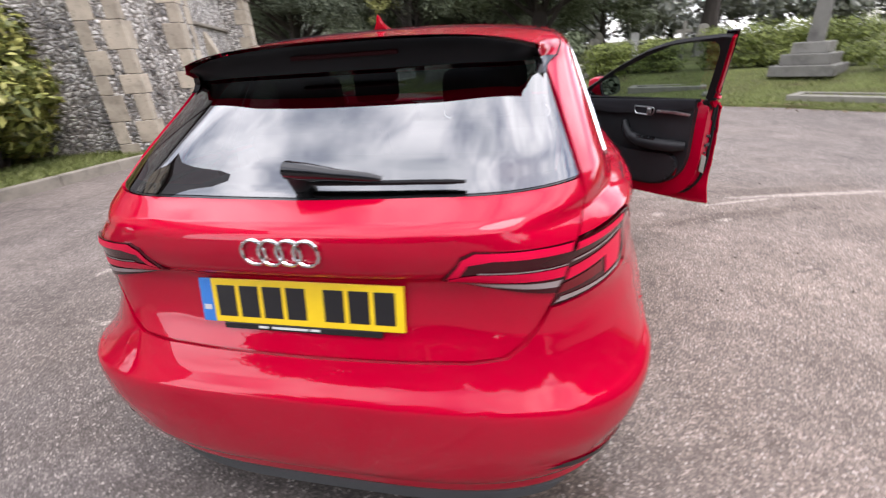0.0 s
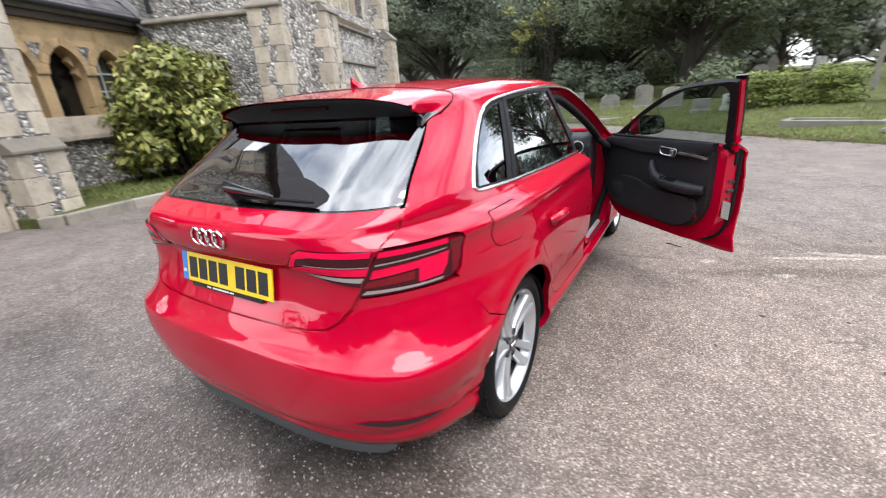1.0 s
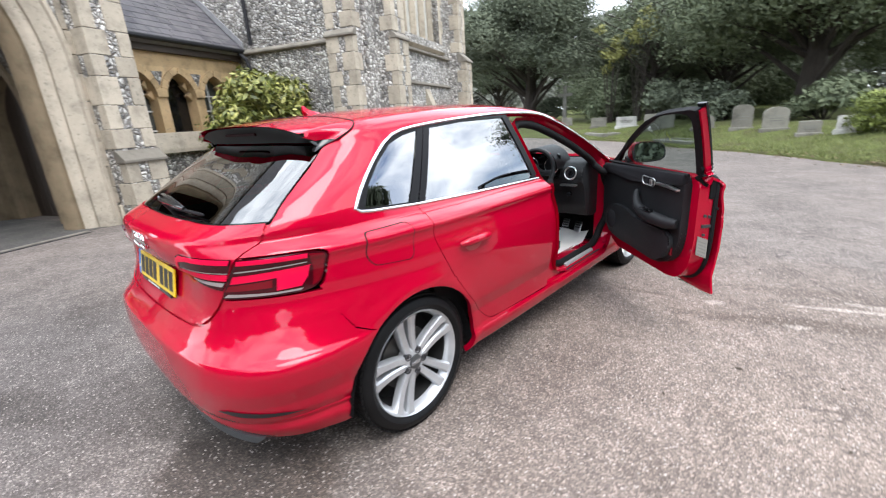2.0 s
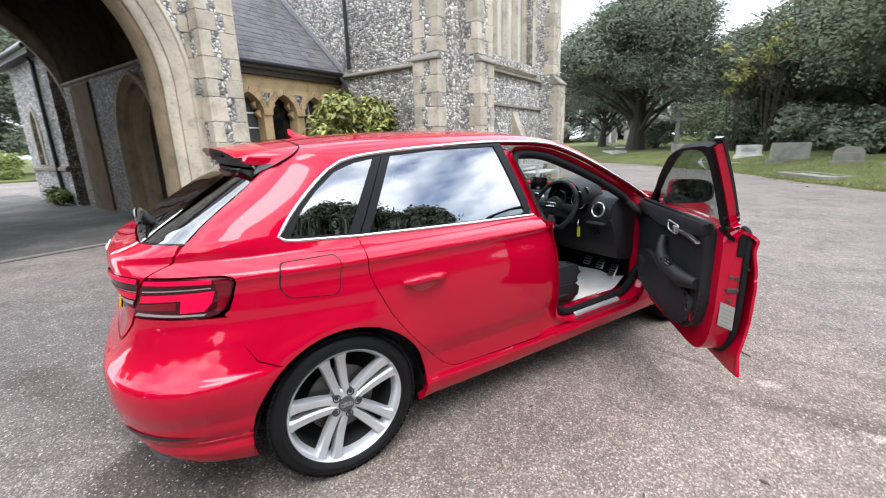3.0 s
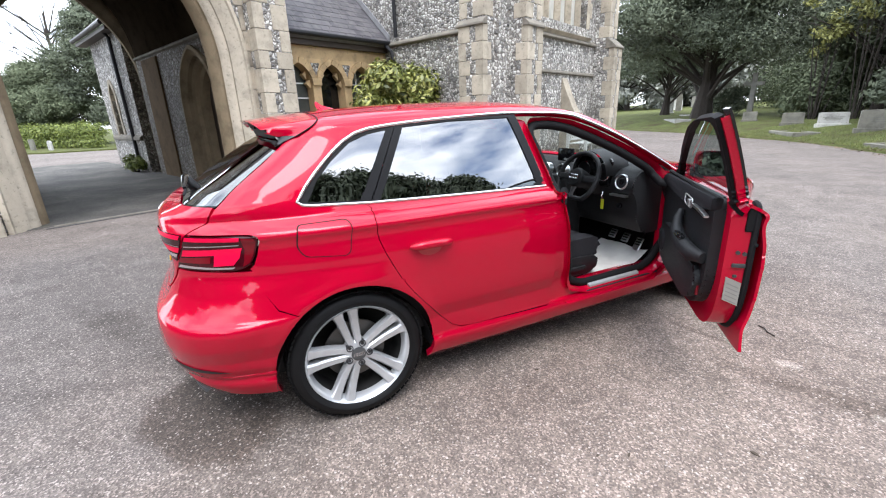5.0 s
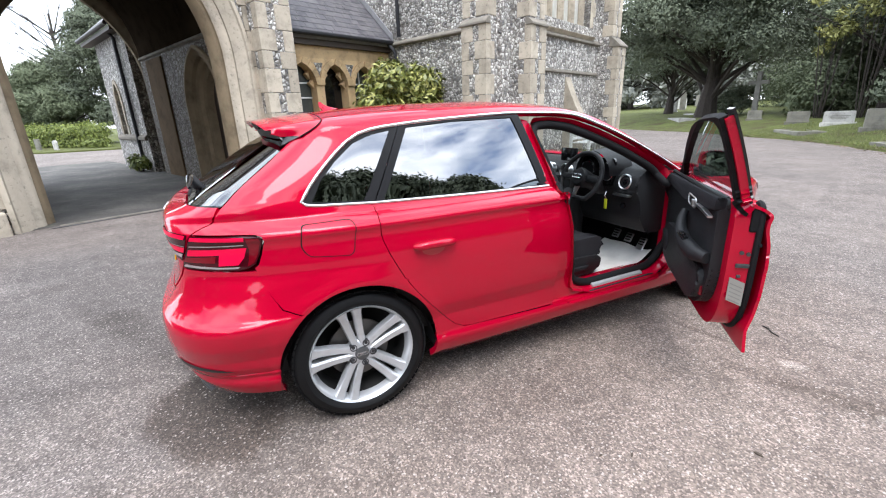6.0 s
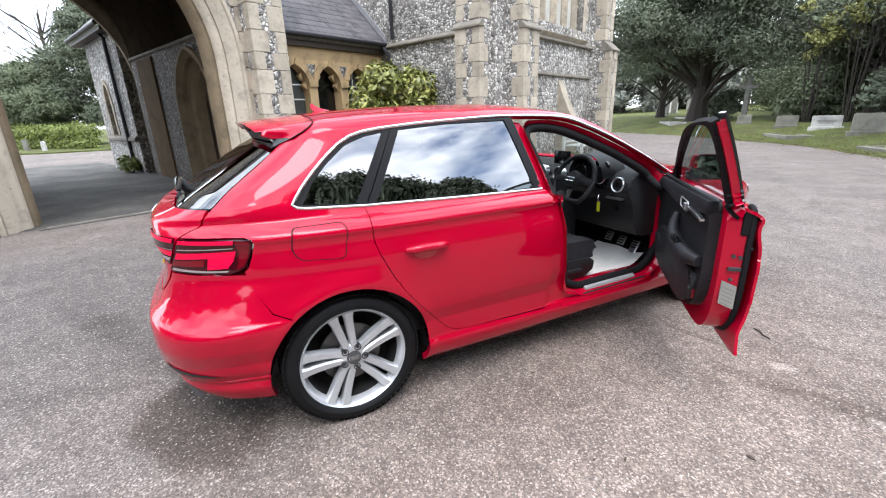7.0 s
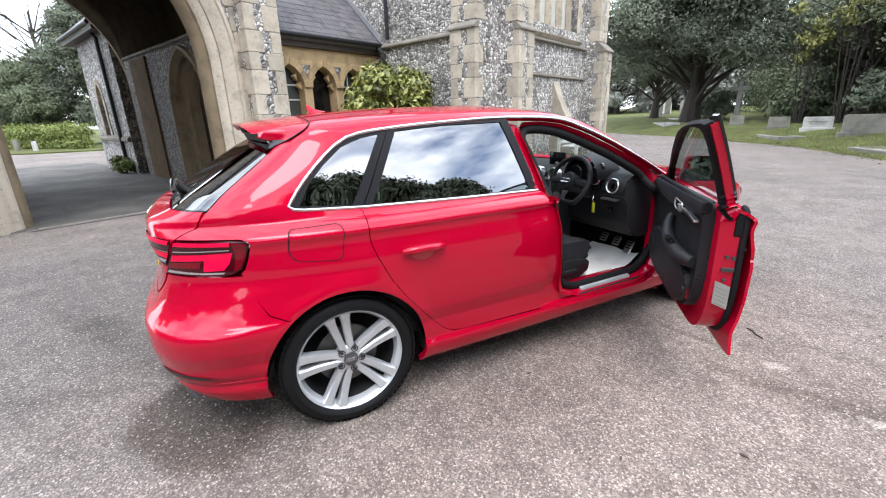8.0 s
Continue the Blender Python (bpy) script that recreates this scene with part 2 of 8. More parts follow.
def make_leaf(name, dark, mid, light, gloss=0.55):
    m = Nodes(name)
    v = m.place()
    isl = m.node("NewGeometry").outputs["Random Per Island"]
    n = m.noise(v, 0.9, 3.0)
    f = m.math("ADD", m.math("MULTIPLY", isl, 0.65), m.math("MULTIPLY", n, 0.4))
    m.set(Base_Color=m.ramp(f, (0.12, dark), (0.5, mid), (0.95, light)), Roughness=gloss, Specular_IOR_Level=0.35)
    return m.mat


def make_bark(name, col):
    m = Nodes(name)
    v = m.coords((6, 6, 1.2))
    n = m.noise(v, 3.0, 6.0, 0.7)
    m.set(Base_Color=m.ramp(n, (0.3, tuple(c * 0.5 for c in col)), (0.7, col)), Roughness=0.95)
    m.bump(n, 0.8, 0.03)
    return m.mat


def make_wood(name, col, scale=(2, 14, 14)):
    m = Nodes(name)
    v = m.coords(scale)
    n = m.noise(v, 2.0, 6.0, 0.6, 0.6)
    m.set(Base_Color=m.ramp(n, (0.3, tuple(c * 0.6 for c in col)), (0.7, col)), Roughness=0.6)
    m.bump(n, 0.25, 0.004)
    return m.mat


PAINT = make_paint()
GLASS_DARK = make_glass("tinted_glass", (0.10, 0.12, 0.125), 0.25)
GLASS_REAR = make_glass("rear_glass", (0.13, 0.155, 0.155), 0.2)
GLASS = make_glass("clear_glass", (0.86, 0.9, 0.89), 0.05)
GLASS_DOOR = make_glass("door_glass", (0.46, 0.52, 0.51), 0.06)
CHROME = plain("satin_chrome", (0.78, 0.78, 0.79), 0.22, 1.0)
BADGE = plain("bright_chrome", (0.85, 0.85, 0.86), 0.08, 1.0)
RUBBER = plain("black_rubber", (0.010, 0.010, 0.011), 0.65, grain=0.1, spec=0.15)
TRIM_BLACK = plain("satin_black_trim", (0.009, 0.009, 0.010), 0.45, spec=0.18)
TYRE = plain("tyre_rubber", (0.0085, 0.0085, 0.009), 0.5, grain=0.2, scale=300.0, spec=0.16)
ALLOY = plain("silver_alloy", (0.53, 0.545, 0.56), 0.3, 0.5, coat=0.5)
CAP_GREY = plain("grey_wheel_cap", (0.11, 0.115, 0.12), 0.35, 0.6)
DARK_METAL = plain("dark_metal", (0.05, 0.05, 0.054), 0.6, 0.3, grain=0.1)
BARREL = plain("dark_wheel_barrel", (0.02, 0.0195, 0.019), 0.7, 0.0, spec=0.2)
GLOSS_BLACK = plain("gloss_black", (0.008, 0.008, 0.009), 0.12, coat=0.3, spec=0.4)
PLASTIC = plain("black_plastic", (0.019, 0.0198, 0.0215), 0.5, grain=0.35, scale=450.0, spec=0.25)
CLADDING = plain("grey_cladding", (0.066, 0.072, 0.077), 0.55, grain=0.3, scale=300.0)
FABRIC = plain("black_fabric", (0.021, 0.021, 0.024), 0.9, grain=0.5, scale=600.0, spec=0.2)
CARPET = plain("black_carpet", (0.012, 0.012, 0.013), 0.95, grain=0.8, scale=500.0, spec=0.1)
HEADLINER = plain("grey_headliner", (0.3, 0.3, 0.3), 0.9, grain=0.2, scale=500.0)
ALU = plain("brushed_aluminium", (0.7, 0.71, 0.72), 0.32, 1.0)
LAMP_RED = plain("red_lamp_lens", (0.15, 0.002, 0.008), 0.12, coat=0.5, spec=0.2)
LAMP_BRIGHT = plain("bright_red_lamp", (0.74, 0.003, 0.05), 0.35, coat=0.2, spec=0.1)
LAMP_DARK = plain("dark_lamp_lens", (0.045, 0.0015, 0.005), 0.1, coat=0.5, spec=0.2)
LAMP_CLEAR = plain("clear_lamp_lens", (0.36, 0.3, 0.3), 0.25, 0.2, coat=0.4)
PLATE_YELLOW = plain("yellow_plate", (0.85, 0.58, 0.006), 0.35, coat=0.5)
PLATE_BLUE = plain("blue_band", (0.02, 0.2, 0.62), 0.35, coat=0.5)
INK = plain("black_ink", (0.01, 0.01, 0.012), 0.4)
PALE = plain("pale_print", (0.6, 0.6, 0.58), 0.5)
PAPER = plain("white_paper", (0.72, 0.71, 0.68), 0.85, grain=0.2, scale=30.0)
YELLOW_TAG = plain("yellow_tag", (0.75, 0.78, 0.03), 0.5)
MIRROR = plain("mirror_silver", (0.9, 0.93, 0.93), 0.01, 1.0)
ASPHALT = make_asphalt()
DARK_TARMAC = make_old_tarmac()
FLINT = make_flint()
FLINT_PALE = make_flint("pale_flint_wall", 12.5)
# Same flint, with the porch's shade put into a darker brown.
FLINT_SHADED = make_flint("shaded_brown_flint_wall", 13.5, (0.07, 0.052, 0.034))
# Porch limestones: stain, plus the porch's shade put into the browns.
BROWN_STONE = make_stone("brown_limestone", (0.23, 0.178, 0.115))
PIER_STONE = make_stone("shaded_stained_limestone", (0.12, 0.082, 0.047), sheen=0.08)
STONE = make_stone("pale_limestone", (0.46, 0.405, 0.322))
STRING_STONE = make_stone("weathered_dark_limestone", (0.21, 0.19, 0.158))
# Stained plaster taken down to near black: the vault's shade is in the colour.
VAULT = make_stone("shaded_stained_plaster", (0.026, 0.0195, 0.0135), sheen=0.0)
OCHRE = make_stone("ochre_sandstone", (0.52, 0.37, 0.205), 0.05)
GRAVE_STONE = make_stone("weathered_gravestone", (0.21, 0.2, 0.17))
GRAVE_PALE = make_stone("white_gravestone", (0.46, 0.45, 0.42))
KERB_STONE = make_stone("kerb_stone", (0.27, 0.245, 0.205))
SLATE = make_slate()
LEAD = plain("lead_flashing", (0.3, 0.3, 0.31), 0.6, 0.3, grain=0.3, scale=40.0)
GRASS = make_grass()
YEW = make_leaf("yew_leaves", (0.07, 0.083, 0.058), (0.117, 0.137, 0.092), (0.172, 0.197, 0.128), 0.9)
YEW_GREY = make_leaf("grey_conifer_leaves", (0.07, 0.088, 0.05), (0.118, 0.142, 0.08), (0.175, 0.2, 0.12), 0.85)
LAUREL = make_leaf("spotted_laurel_leaves", (0.035, 0.05, 0.012), (0.16, 0.18, 0.04), (0.5, 0.48, 0.15), 0.35)
HEDGE = make_leaf("hedge_leaves", (0.05, 0.068, 0.014), (0.13, 0.165, 0.03), (0.26, 0.3, 0.07))
# Distance haze is put into these paler, greyer leaf colours.
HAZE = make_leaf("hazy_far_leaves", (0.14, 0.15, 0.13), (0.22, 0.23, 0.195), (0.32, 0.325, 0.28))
BRIGHT = make_leaf("spring_leaves", (0.1, 0.11, 0.03), (0.21, 0.215, 0.06), (0.36, 0.35, 0.13))
BARK = make_bark("bark", (0.05, 0.04, 0.033))
OAK = make_wood("dark_oak", (0.055, 0.038, 0.028))
BENCH_WOOD = make_wood("white_painted_wood", (0.66, 0.66, 0.63))
PIPE_BLACK = plain("cast_iron", (0.015, 0.015, 0.018), 0.5, 0.2)
WHITE_BAR = plain("white_window_bar", (0.7, 0.7, 0.68), 0.5)


# ---- mesh helpers ----
def part(name, bm, mat, parent=None, label="", smooth=False, kind=""):
    me = bpy.data.meshes.new(name)
    bmesh.ops.recalc_face_normals(bm, faces=bm.faces)
    for f in bm.faces:
        f.smooth = smooth
    bm.to_mesh(me)
    bm.free()
    for m in (mat if isinstance(mat, (list, tuple)) else [mat]):
        me.materials.append(m)
    if smooth:
        me.set_sharp_from_angle(angle=radians(38))
    ob = new(name, me)
    ob.parent = parent
    return tagged(ob, label, kind=kind)


def piece(name, me, parent, m):
    """One of many alike pieces, on shared mesh data."""
    ob = new(name, me)
    ob.parent = parent
    ob.matrix_basis = m
    return ob


def raw(name, verts, faces, mat, parent=None, label="", smooth=False, kind=""):
    me = bpy.data.meshes.new(name)
    me.from_pydata([tuple(v) for v in verts], [], faces)
    me.materials.append(mat)
    if smooth:
        me.shade_smooth()
    ob = new(name, me)
    ob.parent = parent
    return tagged(ob, label, kind=kind)


def box(bm, x0, y0, z0, x1, y1, z1, bevel=0.0, m=None):
    vs = [bm.verts.new((x, y, z)) for x in (x0, x1) for y in (y0, y1) for z in (z0, z1)]
    fs = [bm.faces.new([vs[i] for i in q]) for q in ((0, 1, 3, 2), (4, 6, 7, 5), (0, 4, 5, 1), (2, 3, 7, 6), (0, 2, 6, 4), (1, 5, 7, 3))]
    if m is not None:
        bmesh.ops.transform(bm, matrix=m, verts=vs)
    if bevel:
        es = list({e for f in fs for e in f.edges})
        bmesh.ops.bevel(bm, geom=es, offset=bevel, segments=2, affect="EDGES", profile=0.5)
    return vs


def prism(bm, outline, axis, lo, hi, bevel=0.0):
    """Extrudes an outline of (p, q) pairs along an axis from lo to hi. axis x: (y, z); y: (x, z); z: (x, y)."""
    def at(p, q, h):
        return {"x": (h, p, q), "y": (p, h, q), "z": (p, q, h)}[axis]
    a = [bm.verts.new(at(p, q, lo)) for p, q in outline]
    b = [bm.verts.new(at(p, q, hi)) for p, q in outline]
    n = len(a)
    fs = [bm.faces.new(a), bm.faces.new(b[::-1])]
    fs += [bm.faces.new((a[i], b[i], b[(i + 1) % n], a[(i + 1) % n])) for i in range(n)]
    if bevel:
        es = list({e for f in fs for e in f.edges})
        bmesh.ops.bevel(bm, geom=es, offset=bevel, segments=2, affect="EDGES", profile=0.5)
    return a + b


def ring_path(bm, path, radius, sides=8, closed=False, squash=1.0):
    """A round bar along a path of points. radius: a number or one for each point."""
    pts = [Vector(p) for p in path]
    n = len(pts)
    rings = []
    up = None
    for i, p in enumerate(pts):
        a, b = (pts[i - 1], pts[(i + 1) % n]) if closed else (pts[max(i - 1, 0)], pts[min(i + 1, n - 1)])
        d = (b - a).normalized()
        if up is None:
            up = d.orthogonal().normalized()
        up = (up - d * up.dot(d)).normalized()
        s = d.cross(up)
        r = radius[i] if hasattr(radius, "__len__") else radius
        rings.append([bm.verts.new(p + (up * math.cos(k) * squash + s * math.sin(k)) * r) for k in (2 * math.pi * j / sides for j in range(sides))])
    last = n if closed else n - 1
    for i in range(last):
        r0, r1 = rings[i], rings[(i + 1) % n]
        off = 0
        if closed and i == n - 1:
            off = min(range(sides), key=lambda o: (r0[0].co - r1[o].co).length)
        for j in range(sides):
            bm.faces.new((r0[j], r0[(j + 1) % sides], r1[(j + 1 + off) % sides], r1[(j + off) % sides]))
    if not closed:
        bm.faces.new(rings[0][::-1])
        bm.faces.new(rings[-1])


def lathe(bm, profile, axis="x", segs=48, at=(0, 0, 0), span=2 * math.pi):
    """Turns a profile of (distance along the axis, radius) about the axis."""
    full = span >= 2 * math.pi - 1e-6
    steps = segs if full else segs + 1
    rings = []
    for i in range(steps):
        k = span * i / segs
        c, s = math.cos(k), math.sin(k)
        row = []
        for h, r in profile:
            p = {"x": (h, r * c, r * s), "y": (r * c, h, r * s), "z": (r * c, r * s, h)}[axis]
            row.append(bm.verts.new(Vector(p) + Vector(at)))
        rings.append(row)
    for i in range(segs):
        a, b = rings[i], rings[(i + 1) % steps]
        for j in range(len(profile) - 1):
            bm.faces.new((a[j], b[j], b[j + 1], a[j + 1]))
    return rings


def thing(name, m, label, category, group="", kind=""):
    ob = new(name)
    ob.matrix_basis = m
    return tagged(ob, label, category, group, kind)

# ---- ground ----
def sheet(name, outline, z, mat, label, thick=0.0, category="ground"):
    bm = bmesh.new()
    if thick:
        prism(bm, outline, "z", z - thick, z)
    else:
        bm.faces.new([bm.verts.new((x, y, z)) for x, y in outline])
    ob = part(name, bm, mat, None, label, kind="structure")
    return tagged(ob, category=category)


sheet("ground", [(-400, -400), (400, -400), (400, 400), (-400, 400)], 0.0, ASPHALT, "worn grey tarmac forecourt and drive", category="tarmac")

# The chapel's own axes: x along its front, y into it, z up.
CH = pose(-5.32, -2.0, 0, 0, 0, 112.0)

# The churchyard rises gently beyond the drive; its edge runs slantwise.
OUT, ALONG = Vector((0.667, 0.745)), Vector((-0.745, 0.667))


def edge_at(s):
    """How far out the grass begins; it sweeps in towards the chapel."""
    k = max(0.0, s - 13.0)
    return 10.2 - (0.018 * k * k if k < 18 else 5.83 + 0.65 * (k - 18)) + 0.12 * math.sin(0.9 * s)


def rise(x, y):
    """The height of the churchyard's ground."""
    d = OUT.x * x + OUT.y * y - edge_at(ALONG.x * x + ALONG.y * y)
    if d < 0:
        return 0.0
    s = min(1.0, d / 4)
    s = s * s * (3 - 2 * s)
    return 0.05 + 0.45 * s + 0.025 * max(0.0, d - 4) + 0.03 * math.sin(x * 1.3) * math.sin(y * 1.1) * s


def verge():
    verts, faces = [], []
    ds = [-0.02, 0.0, 0.15, 0.4, 0.8, 1.3, 2.0, 2.8, 3.6, 4.6, 6, 8, 10.5, 14, 18, 23, 30, 40, 55, 80, 130, 250]
    ss = list(np.arange(-24, 40, 0.5)) + list(np.arange(40, 200, 8.0))
    ss = [-150.0, -90.0, -60.0, -40.0] + ss
    for s in ss:
        for k, d in enumerate(ds):
            e = edge_at(s) + 0.05 * math.sin(3.7 * s)
            x, y = OUT * (e + d) + ALONG * s
            verts.append((x, y, -0.04 if k == 0 else max(0.03, rise(x, y)) if d < 60 else 1.9))
    n = len(ds)
    for i in range(len(ss) - 1):
        for j in range(n - 1):
            faces.append((i * n + j, (i + 1) * n + j, (i + 1) * n + j + 1, i * n + j + 1)[::-1])
    ob = raw("grass_verge", verts, faces, GRASS, None, "rough churchyard grass rising from the drive", True, "structure")
    return tagged(ob, category="grass")


verge()


def left_lawn():
    bm = bmesh.new()
    prism(bm, [(-250, -120), (-40, -28), (-30, -9), (-31, 3), (-40, 30), (-250, 60)], "z", -0.05, 0.08)
    return tagged(part("grass_lawn", bm, GRASS, None, "sunlit grass beyond the far drive", kind="structure"), category="grass")


left_lawn()


def porch_floor():
    bm = bmesh.new()
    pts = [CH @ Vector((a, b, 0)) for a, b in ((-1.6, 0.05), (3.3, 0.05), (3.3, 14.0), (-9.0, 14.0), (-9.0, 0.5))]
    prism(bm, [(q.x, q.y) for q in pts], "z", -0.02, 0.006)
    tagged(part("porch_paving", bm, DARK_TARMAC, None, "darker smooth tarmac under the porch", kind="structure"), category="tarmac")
    bm = bmesh.new()
    box(bm, 0.0, 0.0, -0.02, 2.8, 0.06, 0.014, 0.004)
    ob = part("threshold_kerb", bm, KERB_STONE, None, "thin stone edging across the porch mouth", kind="structure")
    tagged(ob, category="edging")
    ob.matrix_basis = CH
    bm = bmesh.new()
    box(bm, -0.1, -0.10, -0.02, 2.8, -0.055, 0.008, 0.002)
    ob = part("drain_slot", bm, PIPE_BLACK, None, "narrow dark iron drain across the porch mouth", kind="structure")
    tagged(ob, category="drain")
    ob.matrix_basis = CH


porch_floor()


# ---- chapel ----
chapel = thing("chapel", CH, "flint and limestone cemetery chapel with drive-through porch", "chapel")


def arch_pts(al, ar, zs, r, n=10):
    """Pointed arch from the left springing over the apex to the right one."""
    mid, cl, cr = (al + ar) / 2, al + r, ar - r
    rise = math.sqrt(max(r * r - (cl - mid) ** 2, 1e-6))
    top = math.acos(max(-1, min(1, (cl - mid) / r)))
    left = [(cl - r * math.cos(top * i / n), zs + r * math.sin(top * i / n)) for i in range(n + 1)]
    right = [(2 * mid - x, z) for x, z in left[-2::-1]]
    return left + right


def arch_wall(bm, a0, a1, z0, z1, holes, b0, b1, swap=False):
    """A wall from a0 to a1 with pointed openings (al, ar, sill, spring, radius) that go right through it."""
    def quadrow(pts_lo, pts_hi):
        for i in range(len(pts_lo) - 1):
            out = [pts_lo[i], pts_lo[i + 1], pts_hi[i + 1], pts_hi[i]]
            clean = []
            for p in out:
                if not clean or (abs(p[0] - clean[-1][0]) + abs(p[1] - clean[-1][1])) > 1e-5:
                    clean.append(p)
            if len(clean) > 2:
                prism(bm, clean, "x" if swap else "y", b0, b1)
    x = a0
    for al, ar, sill, spring, r in sorted(holes):
        quadrow([(x, z0), (al, z0)], [(x, z1), (al, z1)])
        if sill > z0 + 1e-4:
            quadrow([(al, z0), (ar, z0)], [(al, sill), (ar, sill)])
        pts = arch_pts(al, ar, spring, r)
        quadrow(pts, [(p, z1) for p, _ in pts])
        x = ar
    quadrow([(x, z0), (a1, z0)], [(x, z1), (a1, z1)])
    bm.verts.index_update()
    # one solid: weld the slices and drop the faces between them
    bmesh.ops.remove_doubles(bm, verts=bm.verts, dist=1e-4)
    bm.verts.index_update()
    seen = collections.defaultdict(list)
    for f in bm.faces:
        seen[frozenset(v.index for v in f.verts)].append(f)
    inner = [f for fs in seen.values() if len(fs) > 1 for f in fs]
    bmesh.ops.delete(bm, geom=inner, context="FACES_ONLY")


ARCH = (0.0, 2.8, -0.1, 2.4, 2.33)
FAR_ARCH = (0.25, 3.3, -0.1, 2.45, 2.5)
DOORWAY = (1.66, 2.90, -0.1, 1.68, 0.893)


def widen(opening, by):
    al, ar, sill, spring, r = opening
    return (al - by, ar + by, sill, spring, r + by)


def arch_moulding(name, opening, profile, parent, mat, swap=False, label=""):
    """A moulded surround swept up one jamb, over the arch and down the other. profile: (distance out from the opening's edge, depth) pairs."""
    bm = bmesh.new()
    al, ar, sill, spring, r = opening
    cols = []
    for out, depth in profile:
        o = widen(opening, out)
        line = [(o[0], sill), (o[0], (sill + spring) / 2)] + arch_pts(o[0], o[1], spring, o[4], 14) + [(o[1], (sill + spring) / 2), (o[1], sill)]
        cols.append([bm.verts.new((depth, x, z) if swap else (x, depth, z)) for x, z in line])
    for c0, c1 in zip(cols, cols[1:]):
        for i in range(len(c0) - 1):
            bm.faces.new((c0[i], c0[i + 1], c1[i + 1], c1[i]))
    ob = part(name, bm, mat, parent, label, smooth=True)
    return ob


def build_porch():
    bm = bmesh.new()
    arch_wall(bm, -1.5, 4.2, -0.1, 6.4, [widen(ARCH, 0.46)], 0.0, 0.75)
    part("porch_front_wall", bm, FLINT, chapel)
    arch_moulding("arch_moulding", ARCH, [(0.48, 0.02), (0.48, -0.05), (0.42, -0.06), (0.40, -0.02), (0.34, 0.0), (0.25, 0.10), (0.235, 0.11), (0.235, 0.16), (0.2, 0.17), (0.15, 0.2), (0.11, 0.28)], chapel, STONE, label="smooth moulded limestone arch")
    # The inner order's darker brown holds its shade as well as stain.
    arch_moulding("arch_soffit", ARCH, [(0.11, 0.28), (0.10, 0.33), (0.06, 0.34), (0.0, 0.42), (0.0, 0.62), (0.1, 0.74), (0.46, 0.755)], chapel, BROWN_STONE, label="brown stained inner order of the arch, its shade in the colour")
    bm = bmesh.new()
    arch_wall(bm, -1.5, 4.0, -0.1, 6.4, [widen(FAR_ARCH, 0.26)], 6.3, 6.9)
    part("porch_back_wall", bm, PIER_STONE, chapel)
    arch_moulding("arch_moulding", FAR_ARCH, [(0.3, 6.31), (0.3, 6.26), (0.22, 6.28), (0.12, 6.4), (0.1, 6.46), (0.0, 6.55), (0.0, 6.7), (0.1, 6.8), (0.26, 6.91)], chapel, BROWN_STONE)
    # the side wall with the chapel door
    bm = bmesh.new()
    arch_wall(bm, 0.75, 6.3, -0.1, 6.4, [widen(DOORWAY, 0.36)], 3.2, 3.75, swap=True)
    part("porch_side_wall", bm, FLINT_SHADED, chapel)
    arch_moulding("doorway_moulding", DOORWAY, [(0.42, 3.21), (0.42, 3.13), (0.35, 3.12), (0.32, 3.17), (0.22, 3.22), (0.2, 3.3), (0.1, 3.34), (0.08, 3.42), (0.0, 3.46), (0.0, 3.74)], chapel, BROWN_STONE, swap=True, label="moulded brown limestone door surround")
    # Unseen side of the porch, made solid to keep light out.
    bm = bmesh.new()
    box(bm, -0.75, 0.75, -0.1, -0.2, 6.3, 6.4)
    part("porch_open_side_wall", bm, FLINT, chapel)
    # string course, dressed piers and the dark plaster vault
    bm = bmesh.new()
    prism(bm, [(3.21, 3.03), (3.15, 3.06), (3.15, 3.10), (3.21, 3.14)], "y", 0.76, 6.29, 0.008)
    part("string_course", bm, STRING_STONE, chapel)
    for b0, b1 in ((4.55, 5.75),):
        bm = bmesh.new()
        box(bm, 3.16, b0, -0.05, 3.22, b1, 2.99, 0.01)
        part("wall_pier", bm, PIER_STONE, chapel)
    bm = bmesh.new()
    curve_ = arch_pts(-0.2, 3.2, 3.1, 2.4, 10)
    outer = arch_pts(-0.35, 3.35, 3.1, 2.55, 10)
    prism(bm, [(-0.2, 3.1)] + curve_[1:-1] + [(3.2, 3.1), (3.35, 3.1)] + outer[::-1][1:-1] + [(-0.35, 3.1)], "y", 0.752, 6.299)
    part("porch_vault", bm, VAULT, chapel, "dark stained plaster vault, its shade in the colour")
    bm = bmesh.new()
    prism(bm, [(-1.9, 6.2), (1.3, 9.2), (4.5, 6.2)], "y", -0.3, 7.2)
    part("porch_roof", bm, SLATE, chapel)
    # plinths at the feet of the piers
    for a0, a1, b0, b1 in ((-1.55, -0.5, -0.14, 0.9), (3.3, 3.35, -0.1, 0.8)):
        bm = bmesh.new()
        box(bm, a0, b0, -0.05, a1, b1, 0.32, 0.03)
        part("pier_plinth", bm, STONE, chapel)
    # dressed stones beside the moulded arch
    k = 0
    for side in (0, 1):
        z = 0.35
        while z < 6.0:
            h = 0.26 + 0.07 * (k % 3)
            wd = 0.16 if k % 2 else 0.09
            x0 = 3.27 if side else -0.47
            x0 -= max(0.0, z - 2.5) ** 1.9 * 0.13 * (1 if side else -1)
            bm = bmesh.new()
            box(bm, x0 if side else x0 - wd, -0.02, z + 0.005, x0 + wd if side else x0, 0.1, z + h - 0.005, 0.008)
            part("jamb_stone", bm, STONE, chapel)
            z += h
            k += 1


